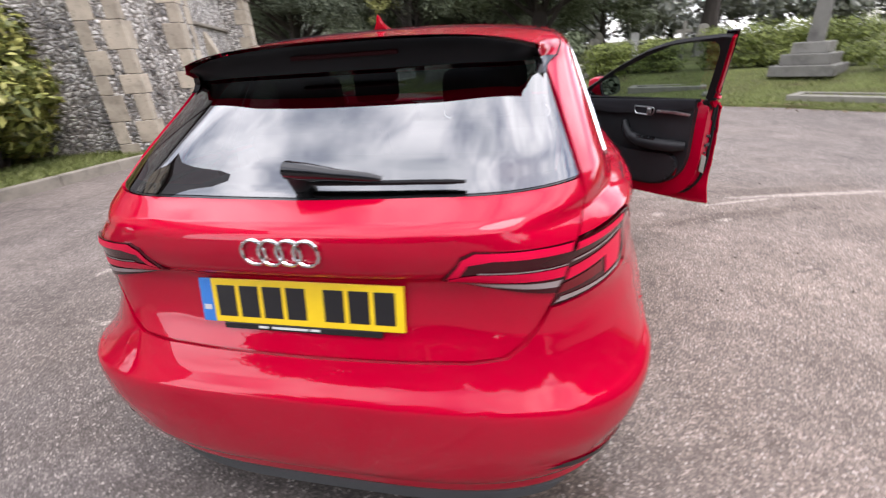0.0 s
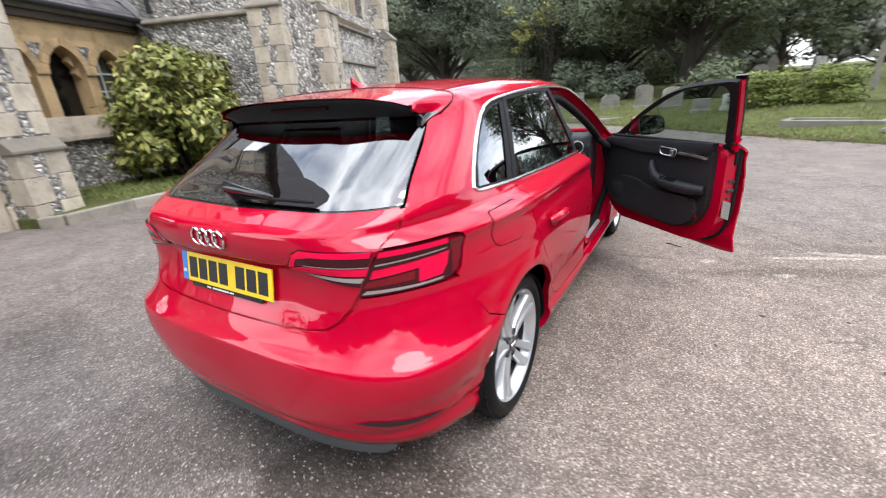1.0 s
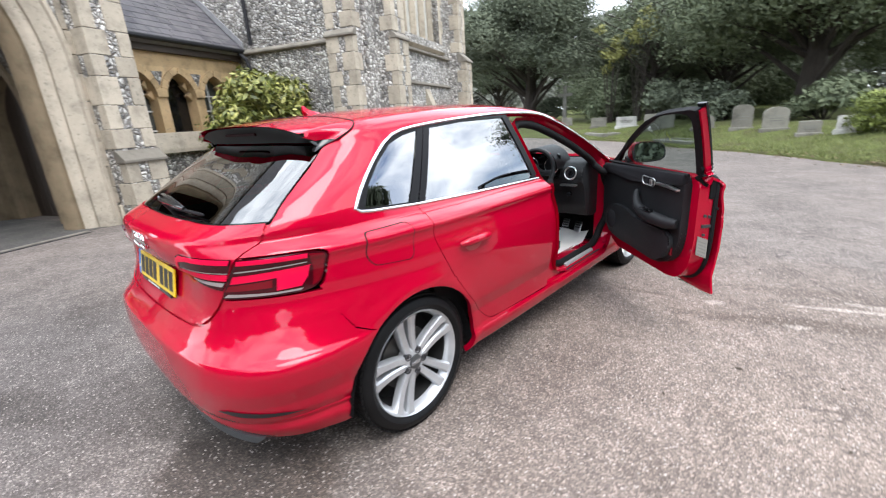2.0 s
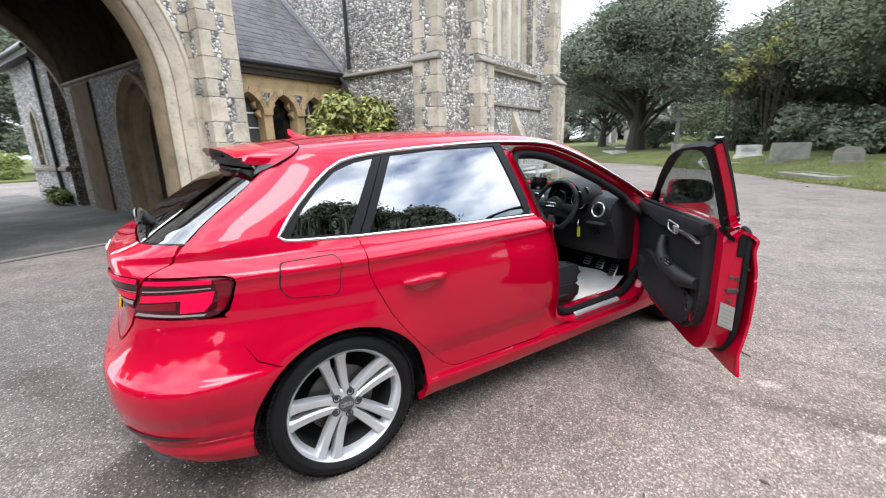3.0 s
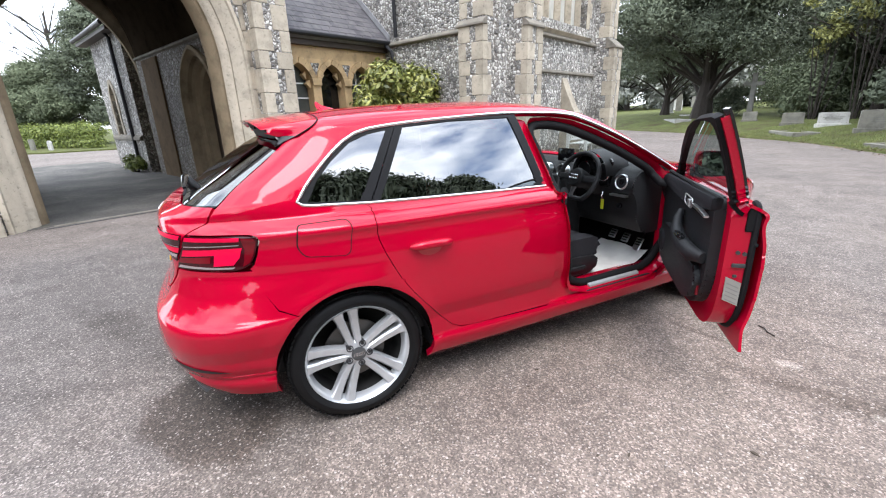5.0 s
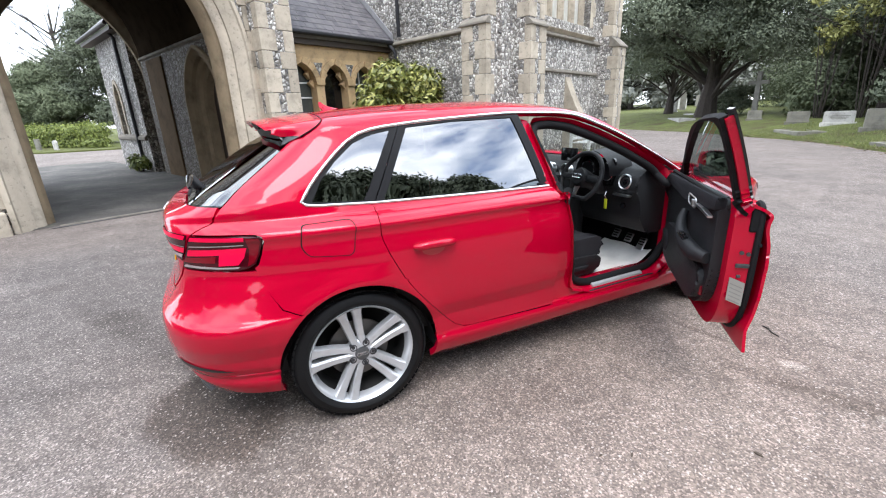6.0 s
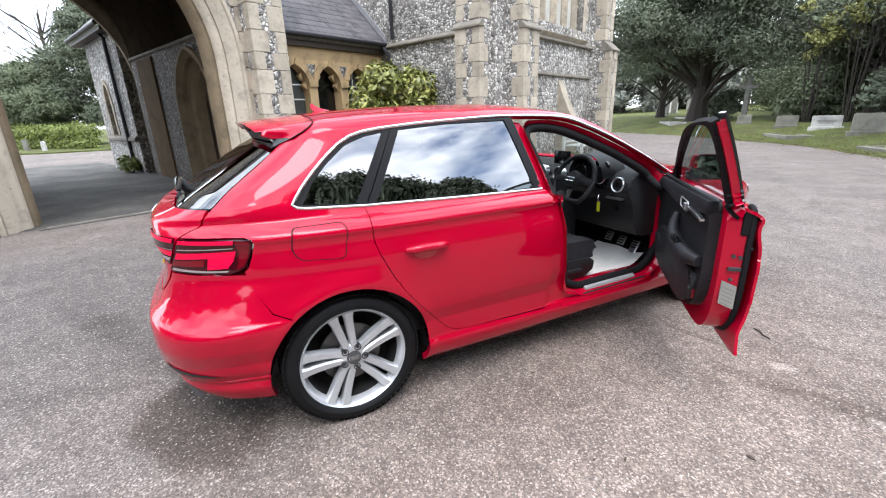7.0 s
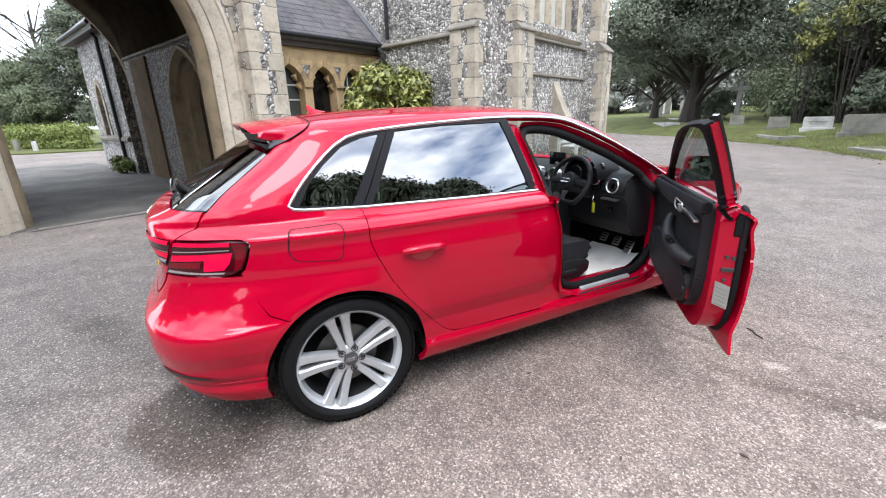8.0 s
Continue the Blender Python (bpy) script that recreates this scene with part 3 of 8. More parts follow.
def voussoirs(opening, b0, b1, width, count, parent, mat=STONE, jamb=True, swap=False, name="voussoir"):
    """Dressed stones round an opening, each a piece of its own, set a little proud."""
    al, ar, sill, spring, r = opening
    mid, cl = (al + ar) / 2, al + r
    top = math.acos(max(-1, min(1, (cl - mid) / r)))
    gap = 0.006

    def put(outline):
        bm = bmesh.new()
        prism(bm, outline, "x" if swap else "y", b0, b1, 0.008)
        part(name, bm, mat, parent)
    for side in (1, -1):
        for i in range(count):
            t0, t1 = top * i / count + gap, top * (i + 1) / count - gap * 0.2
            pts = [(cl - r * math.cos(t), spring + r * math.sin(t)) for t in (t0, (t0 + t1) / 2, t1)]
            out = [(cl - (r + width) * math.cos(t), spring + (r + width) * math.sin(t)) for t in (t1, (t0 + t1) / 2, t0)]
            ring = pts + out
            if side < 0:
                ring = [(2 * mid - x, z) for x, z in ring]
            put(ring)
        if jamb:
            z = sill
            k = 0
            while z < spring - 0.02:
                h = min(0.34 if k % 2 else 0.29, spring - z)
                wd = width * (1.0 if k % 2 else 1.35)
                x0, x1 = al, al - wd
                if side < 0:
                    x0, x1 = ar, ar + wd
                put([(x0, z + gap), (x1, z + gap), (x1, z + h), (x0, z + h)])
                z += h
                k += 1


def buttress(name, a0, a1, b0, b1, stages, facing, mat=FLINT):
    """A stepped buttress. stages: (height, depth) from the ground; facing: -y (front) or -x (side)."""
    root = thing(name, Matrix.Identity(4), "", "")
    for key in list(root.keys()):
        del root[key]
    root.parent = chapel
    bm = bmesh.new()
    z = -0.1
    for i, (top, depth) in enumerate(stages):
        nxt = stages[i + 1][1] if i + 1 < len(stages) else depth
        slope = (depth - nxt) * 0.9
        if facing == "-y":
            prism(bm, [(b1, z), (b1 - depth, z), (b1 - depth, top - slope), (b1 - nxt, top), (b1, top)], "x", a0, a1)
        else:
            prism(bm, [(a1, z), (a1 - depth, z), (a1 - depth, top - slope), (a1 - nxt, top), (a1, top)], "y", b0, b1)
        z = top
    part("core", bm, mat, root)
    # dressed quoins on the two outer edges, long and short
    k = 0
    z = 0.0
    for i, (top, depth) in enumerate(stages):
        nxt = stages[i + 1][1] if i + 1 < len(stages) else depth
        end = top - (depth - nxt) * 0.9 - 0.02
        while z < end - 0.08:
            h = min(0.3 + 0.06 * ((k * 7) % 3), end - z)
            for s in (0, 1):
                wd = 0.3 if (k + s) % 2 else 0.19
                dp = min(depth - 0.02, 0.3 if (k + s) % 2 else 0.16)
                bm = bmesh.new()
                if facing == "-y":
                    x0, x1 = (a0 - 0.012, a0 + wd) if s == 0 else (a1 - wd, a1 + 0.012)
                    box(bm, x0, b1 - depth - 0.012, z + 0.005, x1, b1 - depth + dp, z + h - 0.005, 0.008)
                else:
                    y0, y1 = (b0 - 0.012, b0 + wd) if s == 0 else (b1 - wd, b1 + 0.012)
                    box(bm, a1 - depth - 0.012, y0, z + 0.005, a1 - depth + dp, y1, z + h - 0.005, 0.008)
                part("quoin", bm, STONE, root)
            z += h
            k += 1
        # weathering slab
        if nxt < depth:
            bm = bmesh.new()
            t0, d = top - (depth - nxt) * 0.9, depth + 0.05
            if facing == "-y":
                prism(bm, [(b1 - d, t0 - 0.065), (b1 - d, t0 - 0.02), (b1 - nxt + 0.0, top + 0.03), (b1 - nxt + 0.06, top + 0.03), (b1 - nxt + 0.06, t0 - 0.065)], "x", a0 - 0.04, a1 + 0.04, 0.01)
            else:
                prism(bm, [(a1 - d, t0 - 0.065), (a1 - d, t0 - 0.02), (a1 - nxt + 0.0, top + 0.03), (a1 - nxt + 0.06, top + 0.03), (a1 - nxt + 0.06, t0 - 0.065)], "y", b0 - 0.04, b1 + 0.04, 0.01)
            part("weathering", bm, STRING_STONE, root)
        z = top + 0.05
    return root


TW = (9.55, 12.1, 3.55, 6.2, 2.3)   # the great window of the gable


def build_transept():
    bm = bmesh.new()
    arch_wall(bm, 7.65, 13.35, -0.1, 10.0, [TW], -2.57, -2.0)
    part("gable_wall", bm, FLINT_PALE, chapel)
    bm = bmesh.new()
    box(bm, 7.65, -2.0, -0.1, 8.2, 9.0, 8.0)
    part("transept_side_wall", bm, FLINT, chapel)
    bm = bmesh.new()
    box(bm, 12.8, -2.0, -0.1, 13.35, 9.0, 8.0)
    part("transept_far_wall", bm, FLINT, chapel)
    bm = bmesh.new()
    prism(bm, [(7.3, 7.8), (10.5, 11.8), (13.7, 7.8)], "y", -2.3, 9.0)
    part("transept_roof", bm, SLATE, chapel)
    # string courses
    bm = bmesh.new()
    for a0, a1 in ((8.75, 12.75),):
        prism(bm, [(-2.66, 3.13), (-2.66, 3.17), (-2.57, 3.24), (-2.57, 3.10)], "x", a0, a1, 0.008)
    part("string_course", bm, STRING_STONE, chapel)
    bm = bmesh.new()
    prism(bm, [(-2.63, 2.30), (-2.63, 2.335), (-2.57, 2.39), (-2.57, 2.28)], "x", 8.75, 12.75, 0.008)
    part("string_course", bm, STRING_STONE, chapel)
    bm = bmesh.new()
    prism(bm, [(7.56, 3.13), (7.56, 3.17), (7.65, 3.24), (7.65, 3.10)], "y", -1.6, 6.0, 0.008)
    part("string_course", bm, STRING_STONE, chapel)
    # sloping sill of the window
    bm = bmesh.new()
    prism(bm, [(-2.7, 3.3), (-2.62, 3.3), (-2.25, 3.62), (-2.25, 3.2), (-2.57, 3.2)], "x", TW[0] - 0.2, TW[1] + 0.2, 0.01)
    part("window_sill", bm, STONE, chapel)
    # mullions and glass
    lights = 4
    wd = (TW[1] - TW[0]) / lights
    for i in range(lights + 1):
        a = TW[0] + wd * i
        bm = bmesh.new()
        prism(bm, [(a - 0.06, -2.25), (a - 0.025, -2.38), (a + 0.025, -2.38), (a + 0.06, -2.25), (a + 0.025, -2.12), (a - 0.025, -2.12)], "z", 3.5, 6.3 if i in (0, lights) else 7.2)
        part("mullion", bm, STONE, chapel)
    for i in range(lights):
        bm = bmesh.new()
        box(bm, TW[0] + wd * i + 0.05, -2.21, 3.55, TW[0] + wd * (i + 1) - 0.05, -2.2, 7.4)
        part("window_pane", bm, make_pane_once(), chapel)
    for s, (a0, a1) in enumerate(((TW[0] - 0.2, TW[0]), (TW[1], TW[1] + 0.2))):
        z = 3.55
        k = 0
        while z < 6.0:
            h = 0.3 + 0.07 * (k % 3)
            ext = 0.12 if k % 2 else 0.0
            bm = bmesh.new()
            box(bm, a0 - (ext if s == 0 else 0), -2.582, z + 0.005, a1 + (ext if s else 0), -2.3, z + h, 0.008)
            part("jamb_stone", bm, STONE, chapel)
            z += h
            k += 1


PANE_DARK = plain("dark_window_glass", (0.07, 0.075, 0.07), 0.25)
PANES = []


def make_pane_once():
    if not PANES:
        m = Nodes("old_leaded_glass")
        v = m.place()
        n = m.noise(v, 2.0, 4.0)
        m.set(Base_Color=m.ramp(n, (0.3, (0.4, 0.4, 0.36)), (0.7, (0.62, 0.61, 0.56))), Roughness=0.3, Specular_IOR_Level=0.6)
        m.bump(m.noise(v, 9.0, 2.0), 0.15, 0.01)
        PANES.append(m.mat)
    return PANES[0]


CLO = [(4.62, 5.3), (5.52, 6.2), (6.42, 7.1)]   # the three arches of the passage


def build_passage():
    holes = [(x0, x1, 1.42, 2.12, 0.52) for x0, x1 in CLO]
    bm = bmesh.new()
    arch_wall(bm, 4.2, 7.65, 1.42, 2.72, holes, 1.1, 1.45)
    part("passage_arcade", bm, OCHRE, chapel, "ochre sandstone arcade of three arches")
    bm = bmesh.new()
    box(bm, 4.2, 1.1, 2.72, 7.65, 1.45, 3.35)
    part("passage_upper_wall", bm, OCHRE, chapel)
    bm = bmesh.new()
    box(bm, 4.2, 1.1, -0.1, 7.65, 1.5, 1.0)
    part("passage_base_wall", bm, FLINT_PALE, chapel)
    bm = bmesh.new()
    prism(bm, [(1.5, 1.0), (1.0, 1.0), (1.0, 1.08), (1.09, 1.42), (1.5, 1.42)], "x", 4.2, 7.65, 0.01)
    part("passage_sill", bm, STONE, chapel)
    for i, h in enumerate(holes):
        al, ar, sill, spring, r = h
        voussoirs(h, 1.06, 1.12, 0.13, 4, chapel, OCHRE, jamb=False, name="arch_stone")
        # trefoil cusps
        for s in (-1, 1):
            for z, out in ((spring + 0.05, 0.12), (spring + 0.25, 0.1)):
                mid = (al + ar) / 2
                edge = mid + s * (ar - al) / 2 * (1.0 if z < spring + 0.1 else 0.72)
                bm = bmesh.new()
                prism(bm, [(edge, z - 0.11), (edge - s * out, z), (edge, z + 0.1)], "y", 1.2, 1.32, 0.006)
                part("cusp", bm, OCHRE, chapel)
        if i != 1:
            bm = bmesh.new()
            box(bm, al, 1.36, sill, ar, 1.37, spring + 0.5)
            part("window_pane", bm, PANE_DARK, chapel)
            bm = bmesh.new()
            for z in (sill + 0.03, sill + 0.42, spring + 0.05):
                box(bm, al, 1.33, z, ar, 1.36, z + 0.03)
            box(bm, (al + ar) / 2 - 0.015, 1.335, sill, (al + ar) / 2 + 0.015, 1.358, spring + 0.45)
            part("window_bars", bm, WHITE_BAR, chapel, "white painted window bars")
        else:
            bm = bmesh.new()
            box(bm, al, 1.40, sill, ar, 1.41, spring + 0.55)
            part("window_pane", bm, GLOSS_BLACK, chapel)
    # flints between the arch heads
    for a in (5.41, 6.31):
        bm = bmesh.new()
        prism(bm, [(a - 0.12, 2.62), (a + 0.12, 2.62), (a, 2.34)], "y", 1.085, 1.11)
        part("flint_spandrel", bm, FLINT, chapel)
    bm = bmesh.new()
    box(bm, 4.2, 1.0, 2.98, 7.65, 1.12, 3.16, 0.01)
    part("eaves_board", bm, OAK, chapel)
    bm = bmesh.new()
    ring_path(bm, [(4.15, 0.86, 3.2), (7.6, 0.86, 3.2)], 0.055, 10)
    part("gutter", bm, PIPE_BLACK, chapel)
    bm = bmesh.new()
    prism(bm, [(0.85, 3.2), (3.3, 5.55), (3.3, 5.4), (0.95, 3.1)], "x", 4.1, 7.65)
    part("passage_roof", bm, SLATE, chapel)
    bm = bmesh.new()
    box(bm, 4.2, 3.3, -0.1, 7.65, 3.6, 5.5)
    part("passage_back_wall", bm, FLINT, chapel)
    # lead flashing along the slope and the downpipe in the corner
    bm = bmesh.new()
    prism(bm, [(0.85, 3.24), (3.3, 5.59), (3.3, 5.75), (0.85, 3.4)], "x", 7.6, 7.64)
    part("lead_flashing", bm, LEAD, chapel)
    bm = bmesh.new()
    ring_path(bm, [(7.5, 0.9, 3.15), (7.54, 0.75, 3.0), (7.56, 0.7, 2.8), (7.56, 0.7, 0.0)], 0.05, 10)
    ring_path(bm, [(7.56, 0.55, 8.0), (7.56, 0.55, 3.3)], 0.05, 10)
    part("downpipe", bm, PIPE_BLACK, chapel)


def build_wing():
    """The part of the chapel that shows through the porch."""
    bm = bmesh.new()
    arch_wall(bm, 6.9, 10.0, -0.1, 4.15, [(8.8, 9.35, 1.1, 2.15, 0.62)], 3.1, 3.6, swap=True)
    part("wing_wall", bm, FLINT, chapel)
    voussoirs((8.8, 9.35, 1.1, 2.15, 0.62), 3.07, 3.2, 0.14, 3, chapel, STONE, swap=True, name="lancet_stone")
    bm = bmesh.new()
    box(bm, 3.3, 8.8, 1.1, 3.34, 9.35, 2.8)
    part("lancet_blocking", bm, STONE, chapel, "pale stone filling of the blocked lancet")
    bm = bmesh.new()
    prism(bm, [(2.8, 4.0), (2.8, 4.14), (5.4, 6.4), (5.4, 6.2)], "y", 6.9, 10.9)
    part("wing_roof", bm, SLATE, chapel)
    bm = bmesh.new()
    ring_path(bm, [(2.77, 6.95, 4.06), (2.77, 10.9, 4.06)], 0.06, 10)
    part("gutter", bm, PIPE_BLACK, chapel)
    bm = bmesh.new()
    box(bm, 2.83, 6.95, 3.9, 3.1, 10.85, 4.0)
    part("eaves_board", bm, OAK, chapel)
    bm = bmesh.new()
    box(bm, 3.1, 10.0, -0.1, 6.5, 10.35, 4.15)
    part("wing_end_wall", bm, FLINT, chapel)
    bm = bmesh.new()
    ring_path(bm, [(2.9, 7.75, 4.0), (3.04, 7.7, 3.8), (3.04, 7.7, 0.1)], 0.05, 10)
    part("downpipe", bm, PIPE_BLACK, chapel)
    bm = bmesh.new()
    prism(bm, [(3.02, 0.95), (3.02, 1.03), (3.1, 1.1), (3.1, 0.93)], "y", 6.95, 10.05, 0.006)
    part("string_course", bm, STRING_STONE, chapel)


def build_chapel_door():
    door = thing("door_1", Matrix.Identity(4), "heavy dark oak door with iron latch", "door", kind="structure")
    door.parent = chapel
    for key in ("category", "kind"):
        if key in door:
            del door[key]
    for i in range(6):
        bm = bmesh.new()
        y0 = 1.66 + i * 0.207
        box(bm, 3.62, y0, 0.0, 3.67, y0 + 0.2, 2.5, 0.006)
        part("plank", bm, OAK, door)
    bm = bmesh.new()
    ring_path(bm, [(3.6, 1.8 + 0.05 * math.cos(k), 1.05 + 0.05 * math.sin(k)) for k in np.linspace(0, 6.28, 13)[:-1]], 0.012, 6, closed=True)
    part("latch_ring", bm, PIPE_BLACK, door)


build_porch()
build_transept()
build_passage()
build_wing()
build_chapel_door()
buttress("arch_buttress", 3.36, 4.0, 0.0, 0.0, [(1.15, 0.42), (5.2, 0.3), (6.0, 0.12)], "-y")
buttress("corner_buttress", 8.15, 8.8, 0.0, -2.57, [(3.26, 0.42), (6.6, 0.36), (7.4, 0.1)], "-y")
buttress("corner_buttress", 0.0, 7.65, -2.45, -1.8, [(3.26, 0.42), (6.6, 0.36), (7.4, 0.1)], "-x")
buttress("corner_buttress", 12.75, 13.35, 0.0, -2.57, [(3.3, 0.62), (6.6, 0.42), (7.4, 0.1)], "-y")
bm = bmesh.new()
prism(bm, [(-2.5, -0.1), (-3.05, -0.1), (-3.05, 1.2), (-2.94, 1.42), (-2.92, 1.40), (-2.79, 1.72), (-2.77, 1.70), (-2.58, 2.2), (-2.5, 2.24)], "x", 10.72, 11.05, 0.01)
part("low_buttress", bm, STONE, chapel)


# the raised bed by the passage, edged with a kerb
def bed():
    line = [(3.3, -0.46), (3.45, -0.7), (4.3, -0.95), (4.95, -1.25), (6.5, -2.0), (7.5, -2.6), (8.0, -3.5), (13.4, -4.0), (13.6, -1.0), (7.7, 1.1), (4.1, 1.1), (4.1, -0.1), (3.3, -0.1)]
    bm = bmesh.new()
    pts = [CH @ Vector((a, b, 0)) for a, b in line]
    prism(bm, [(p.x, p.y) for p in pts], "z", -0.05, 0.13)
    tagged(part("grass_bed", bm, GRASS, None, "narrow strip of grass at the chapel wall", kind="structure"), category="grass")
    kerb = thing("kerb", Matrix.Identity(4), "low worn stone kerb round the grass strip", "kerb", kind="structure")
    for (a0, b0), (a1, b1) in zip(line[:6], line[1:7]):
        p, q = CH @ Vector((a0, b0, 0)), CH @ Vector((a1, b1, 0))
        n = max(1, round((q - p).length / 0.75))
        for i in range(n):
            u, v = p.lerp(q, i / n), p.lerp(q, (i + 1) / n)
            d = (v - u)
            bm = bmesh.new()
            box(bm, 0.004, -0.06, -0.05, d.length - 0.004, 0.06, 0.15, 0.018)
            ob = part("kerb_stone", bm, KERB_STONE, kerb)
            ob.matrix_basis = Matrix.Translation(u) @ Matrix.Rotation(math.atan2(d.y, d.x), 4, "Z")


bed()


# ---- planting ----
def leaf_cloud(rng, centres, radii, count, size, flat=0.5, droop=0.0, shell=0.55):
    """Many small leaves round the given clump centres: vertices and faces."""
    c = np.array(centres)
    r = np.array(radii)
    weight = (r.prod(1)) ** (2 / 3)
    pick = rng.choice(len(c), size=count, p=weight / weight.sum())
    d = rng.normal(size=(count, 3))
    d /= np.linalg.norm(d, axis=1)[:, None]
    rad = shell + (1 - shell) * rng.random(count)
    lump = 1.0 + 0.22 * np.sin(d[:, 0] * 7 + pick) * np.cos(d[:, 1] * 6 + pick * 2.0) + 0.15 * np.sin(d[:, 2] * 11 + pick)
    p = c[pick] + d * r[pick] * (rad * lump)[:, None]
    n = d + rng.normal(scale=0.6, size=(count, 3)) + np.array((0, 0, flat))
    n /= np.linalg.norm(n, axis=1)[:, None]
    a = np.cross(n, rng.normal(size=(count, 3)))
    a /= np.linalg.norm(a, axis=1)[:, None]
    a[:, 2] -= droop
    b = np.cross(n, a)
    s = size * (0.6 + 0.8 * rng.random(count))[:, None]
    quad = np.stack([p - a * s, p + b * s * 0.42 + n * s * 0.1, p + a * s, p - b * s * 0.42 + n * s * 0.1], 1)
    verts = quad.reshape(-1, 3)
    idx = np.arange(count * 4).reshape(-1, 4)
    return verts, idx


def leaf_mesh(name, verts, idx, mat, parent):
    me = bpy.data.meshes.new(name)
    me.vertices.add(len(verts))
    me.vertices.foreach_set("co", verts.astype(np.float32).ravel())
    me.loops.add(idx.size)
    me.loops.foreach_set("vertex_index", idx.astype(np.int32).ravel())
    me.polygons.add(len(idx))
    me.polygons.foreach_set("loop_start", np.arange(0, idx.size, 4, dtype=np.int32))
    me.update(calc_edges=True)
    me.materials.append(mat)
    ob = new(name, me)
    ob.parent = parent
    return ob


def tree(name, x, y, height, spread, trunk_h, mat, label, seed, leaves=9000, size=0.16, clumps=26, lean=0.0, trunk_r=0.3, low=0.25, z=0.0, category="tree", bare=0):
    rng = np.random.default_rng(seed)
    root = thing(name, Matrix.Translation((x, y, z)), label, category)
    bm = bmesh.new()
    pts = [(lean * t * t, 0.1 * math.sin(t * 5 + seed), -0.1 + t * height * 0.8) for t in np.linspace(0, 1, 9)]
    ring_path(bm, pts, [trunk_r * (1.35 - 0.35 * min(1, t * 5)) * (1 - 0.85 * t) + 0.02 for t in np.linspace(0, 1, 9)], 9)
    part("trunk", bm, BARK, root, smooth=True)
    bm = bmesh.new()
    centres, radii = [], []
    for i in range(clumps):
        t = low + (1 - low) * ((i + 0.5) / clumps) ** 0.8
        zc = trunk_h + (height - trunk_h) * (t - low) / (1 - low) * 0.9
        wide = spread * (math.sin(math.pi * min(0.97, 0.22 + 0.75 * (t - low) / (1 - low))) ** 0.7)
        k = i * 2.4 + rng.random()
        rr = wide * (0.35 + 0.65 * rng.random())
        cx, cy = math.cos(k) * rr + lean * t * t, math.sin(k) * rr
        centres.append((cx, cy, zc))
        cr = spread * (0.26 + 0.2 * rng.random())
        radii.append((cr, cr, cr * (0.55 + 0.2 * rng.random())))
        base = pts[min(8, int(t * 7))]
        mid = (cx * 0.5 + base[0] * 0.5, cy * 0.5 + base[1] * 0.5, (zc + base[2]) / 2 + 0.2)
        ring_path(bm, [base, mid, (cx, cy, zc)], [trunk_r * 0.3, trunk_r * 0.18, 0.02], 6)
    for i in range(bare):
        k, t = rng.random() * 6.28, 0.35 + 0.6 * rng.random()
        base = Vector((lean * t * t, 0, height * 0.8 * t))
        d = Vector((math.cos(k), math.sin(k), 0.6)) * spread
        bend = base + d * 0.5 + Vector((0, 0, 0.4))
        ring_path(bm, [base, bend, base + d * (0.9 + 0.3 * rng.random()) + Vector((0, 0, 0.3 * rng.random()))], [0.07, 0.035, 0.008], 5)
        for j in range(5):
            e = bend + Vector(rng.normal(scale=0.35, size=3)) * spread * 0.5
            ring_path(bm, [bend, (bend + e) / 2 + Vector((0, 0, 0.15)), e], [0.025, 0.015, 0.005], 4)
    part("branch_work", bm, BARK, root, kind="stuff")
    if leaves:
        v, idx = leaf_cloud(rng, centres, radii, leaves, size)
        inner = [tuple(0.62 * q for q in r) for r in radii]
        v2, idx2 = leaf_cloud(rng, centres, inner, max(200, leaves // 6), size * 2.0, shell=0.1)
        leaf_mesh("crown", np.concatenate([v, v2]), np.concatenate([idx, idx2 + len(v)]), mat, root)
    return root


def bush(name, m, centres, radii, leaves, size, mat, label, seed, category="shrub", kind=""):
    rng = np.random.default_rng(seed)
    root = thing(name, m, label, category, kind=kind)
    bm = bmesh.new()
    for c in centres:
        ring_path(bm, [(c[0] * 0.2, c[1] * 0.2, -0.02), (c[0] * 0.6, c[1] * 0.6, c[2] * 0.5), c], [0.03, 0.022, 0.008], 5)
    part("stem_work", bm, BARK, root, kind="stuff")
    v, idx = leaf_cloud(rng, centres, radii, leaves, size, 0.7, 0.25, 0.45)
    leaf_mesh("foliage", v, idx, mat, root)
    return root


rs = np.random.default_rng(3)
shrub_c = [(1.2 * math.cos(i * 2.4) * (0.25 + 0.75 * rs.random()), 0.9 * math.sin(i * 2.4) * (0.25 + 0.75 * rs.random()), 0.4 + 1.75 * (i / 21) ** 0.9) for i in range(22)]
shrub_r = [(0.5, 0.5, 0.42)] * 22
bush("wall_foot_weed", CH @ pose(2.9, 7.55, 0.0), [(0.1, 0.0, 0.3), (-0.12, 0.1, 0.22), (0.05, -0.2, 0.25), (-0.05, 0.22, 0.35)], [(0.2, 0.2, 0.2)] * 4, 900, 0.06, HEDGE, "small green weed at the foot of a downpipe", 6, "weed")
bush("laurel_shrub", CH @ pose(6.75, -0.15, 0.1), shrub_c, shrub_r, 24000, 0.068, LAUREL, "spotted yellow-green laurel bush against the flint wall", 5)

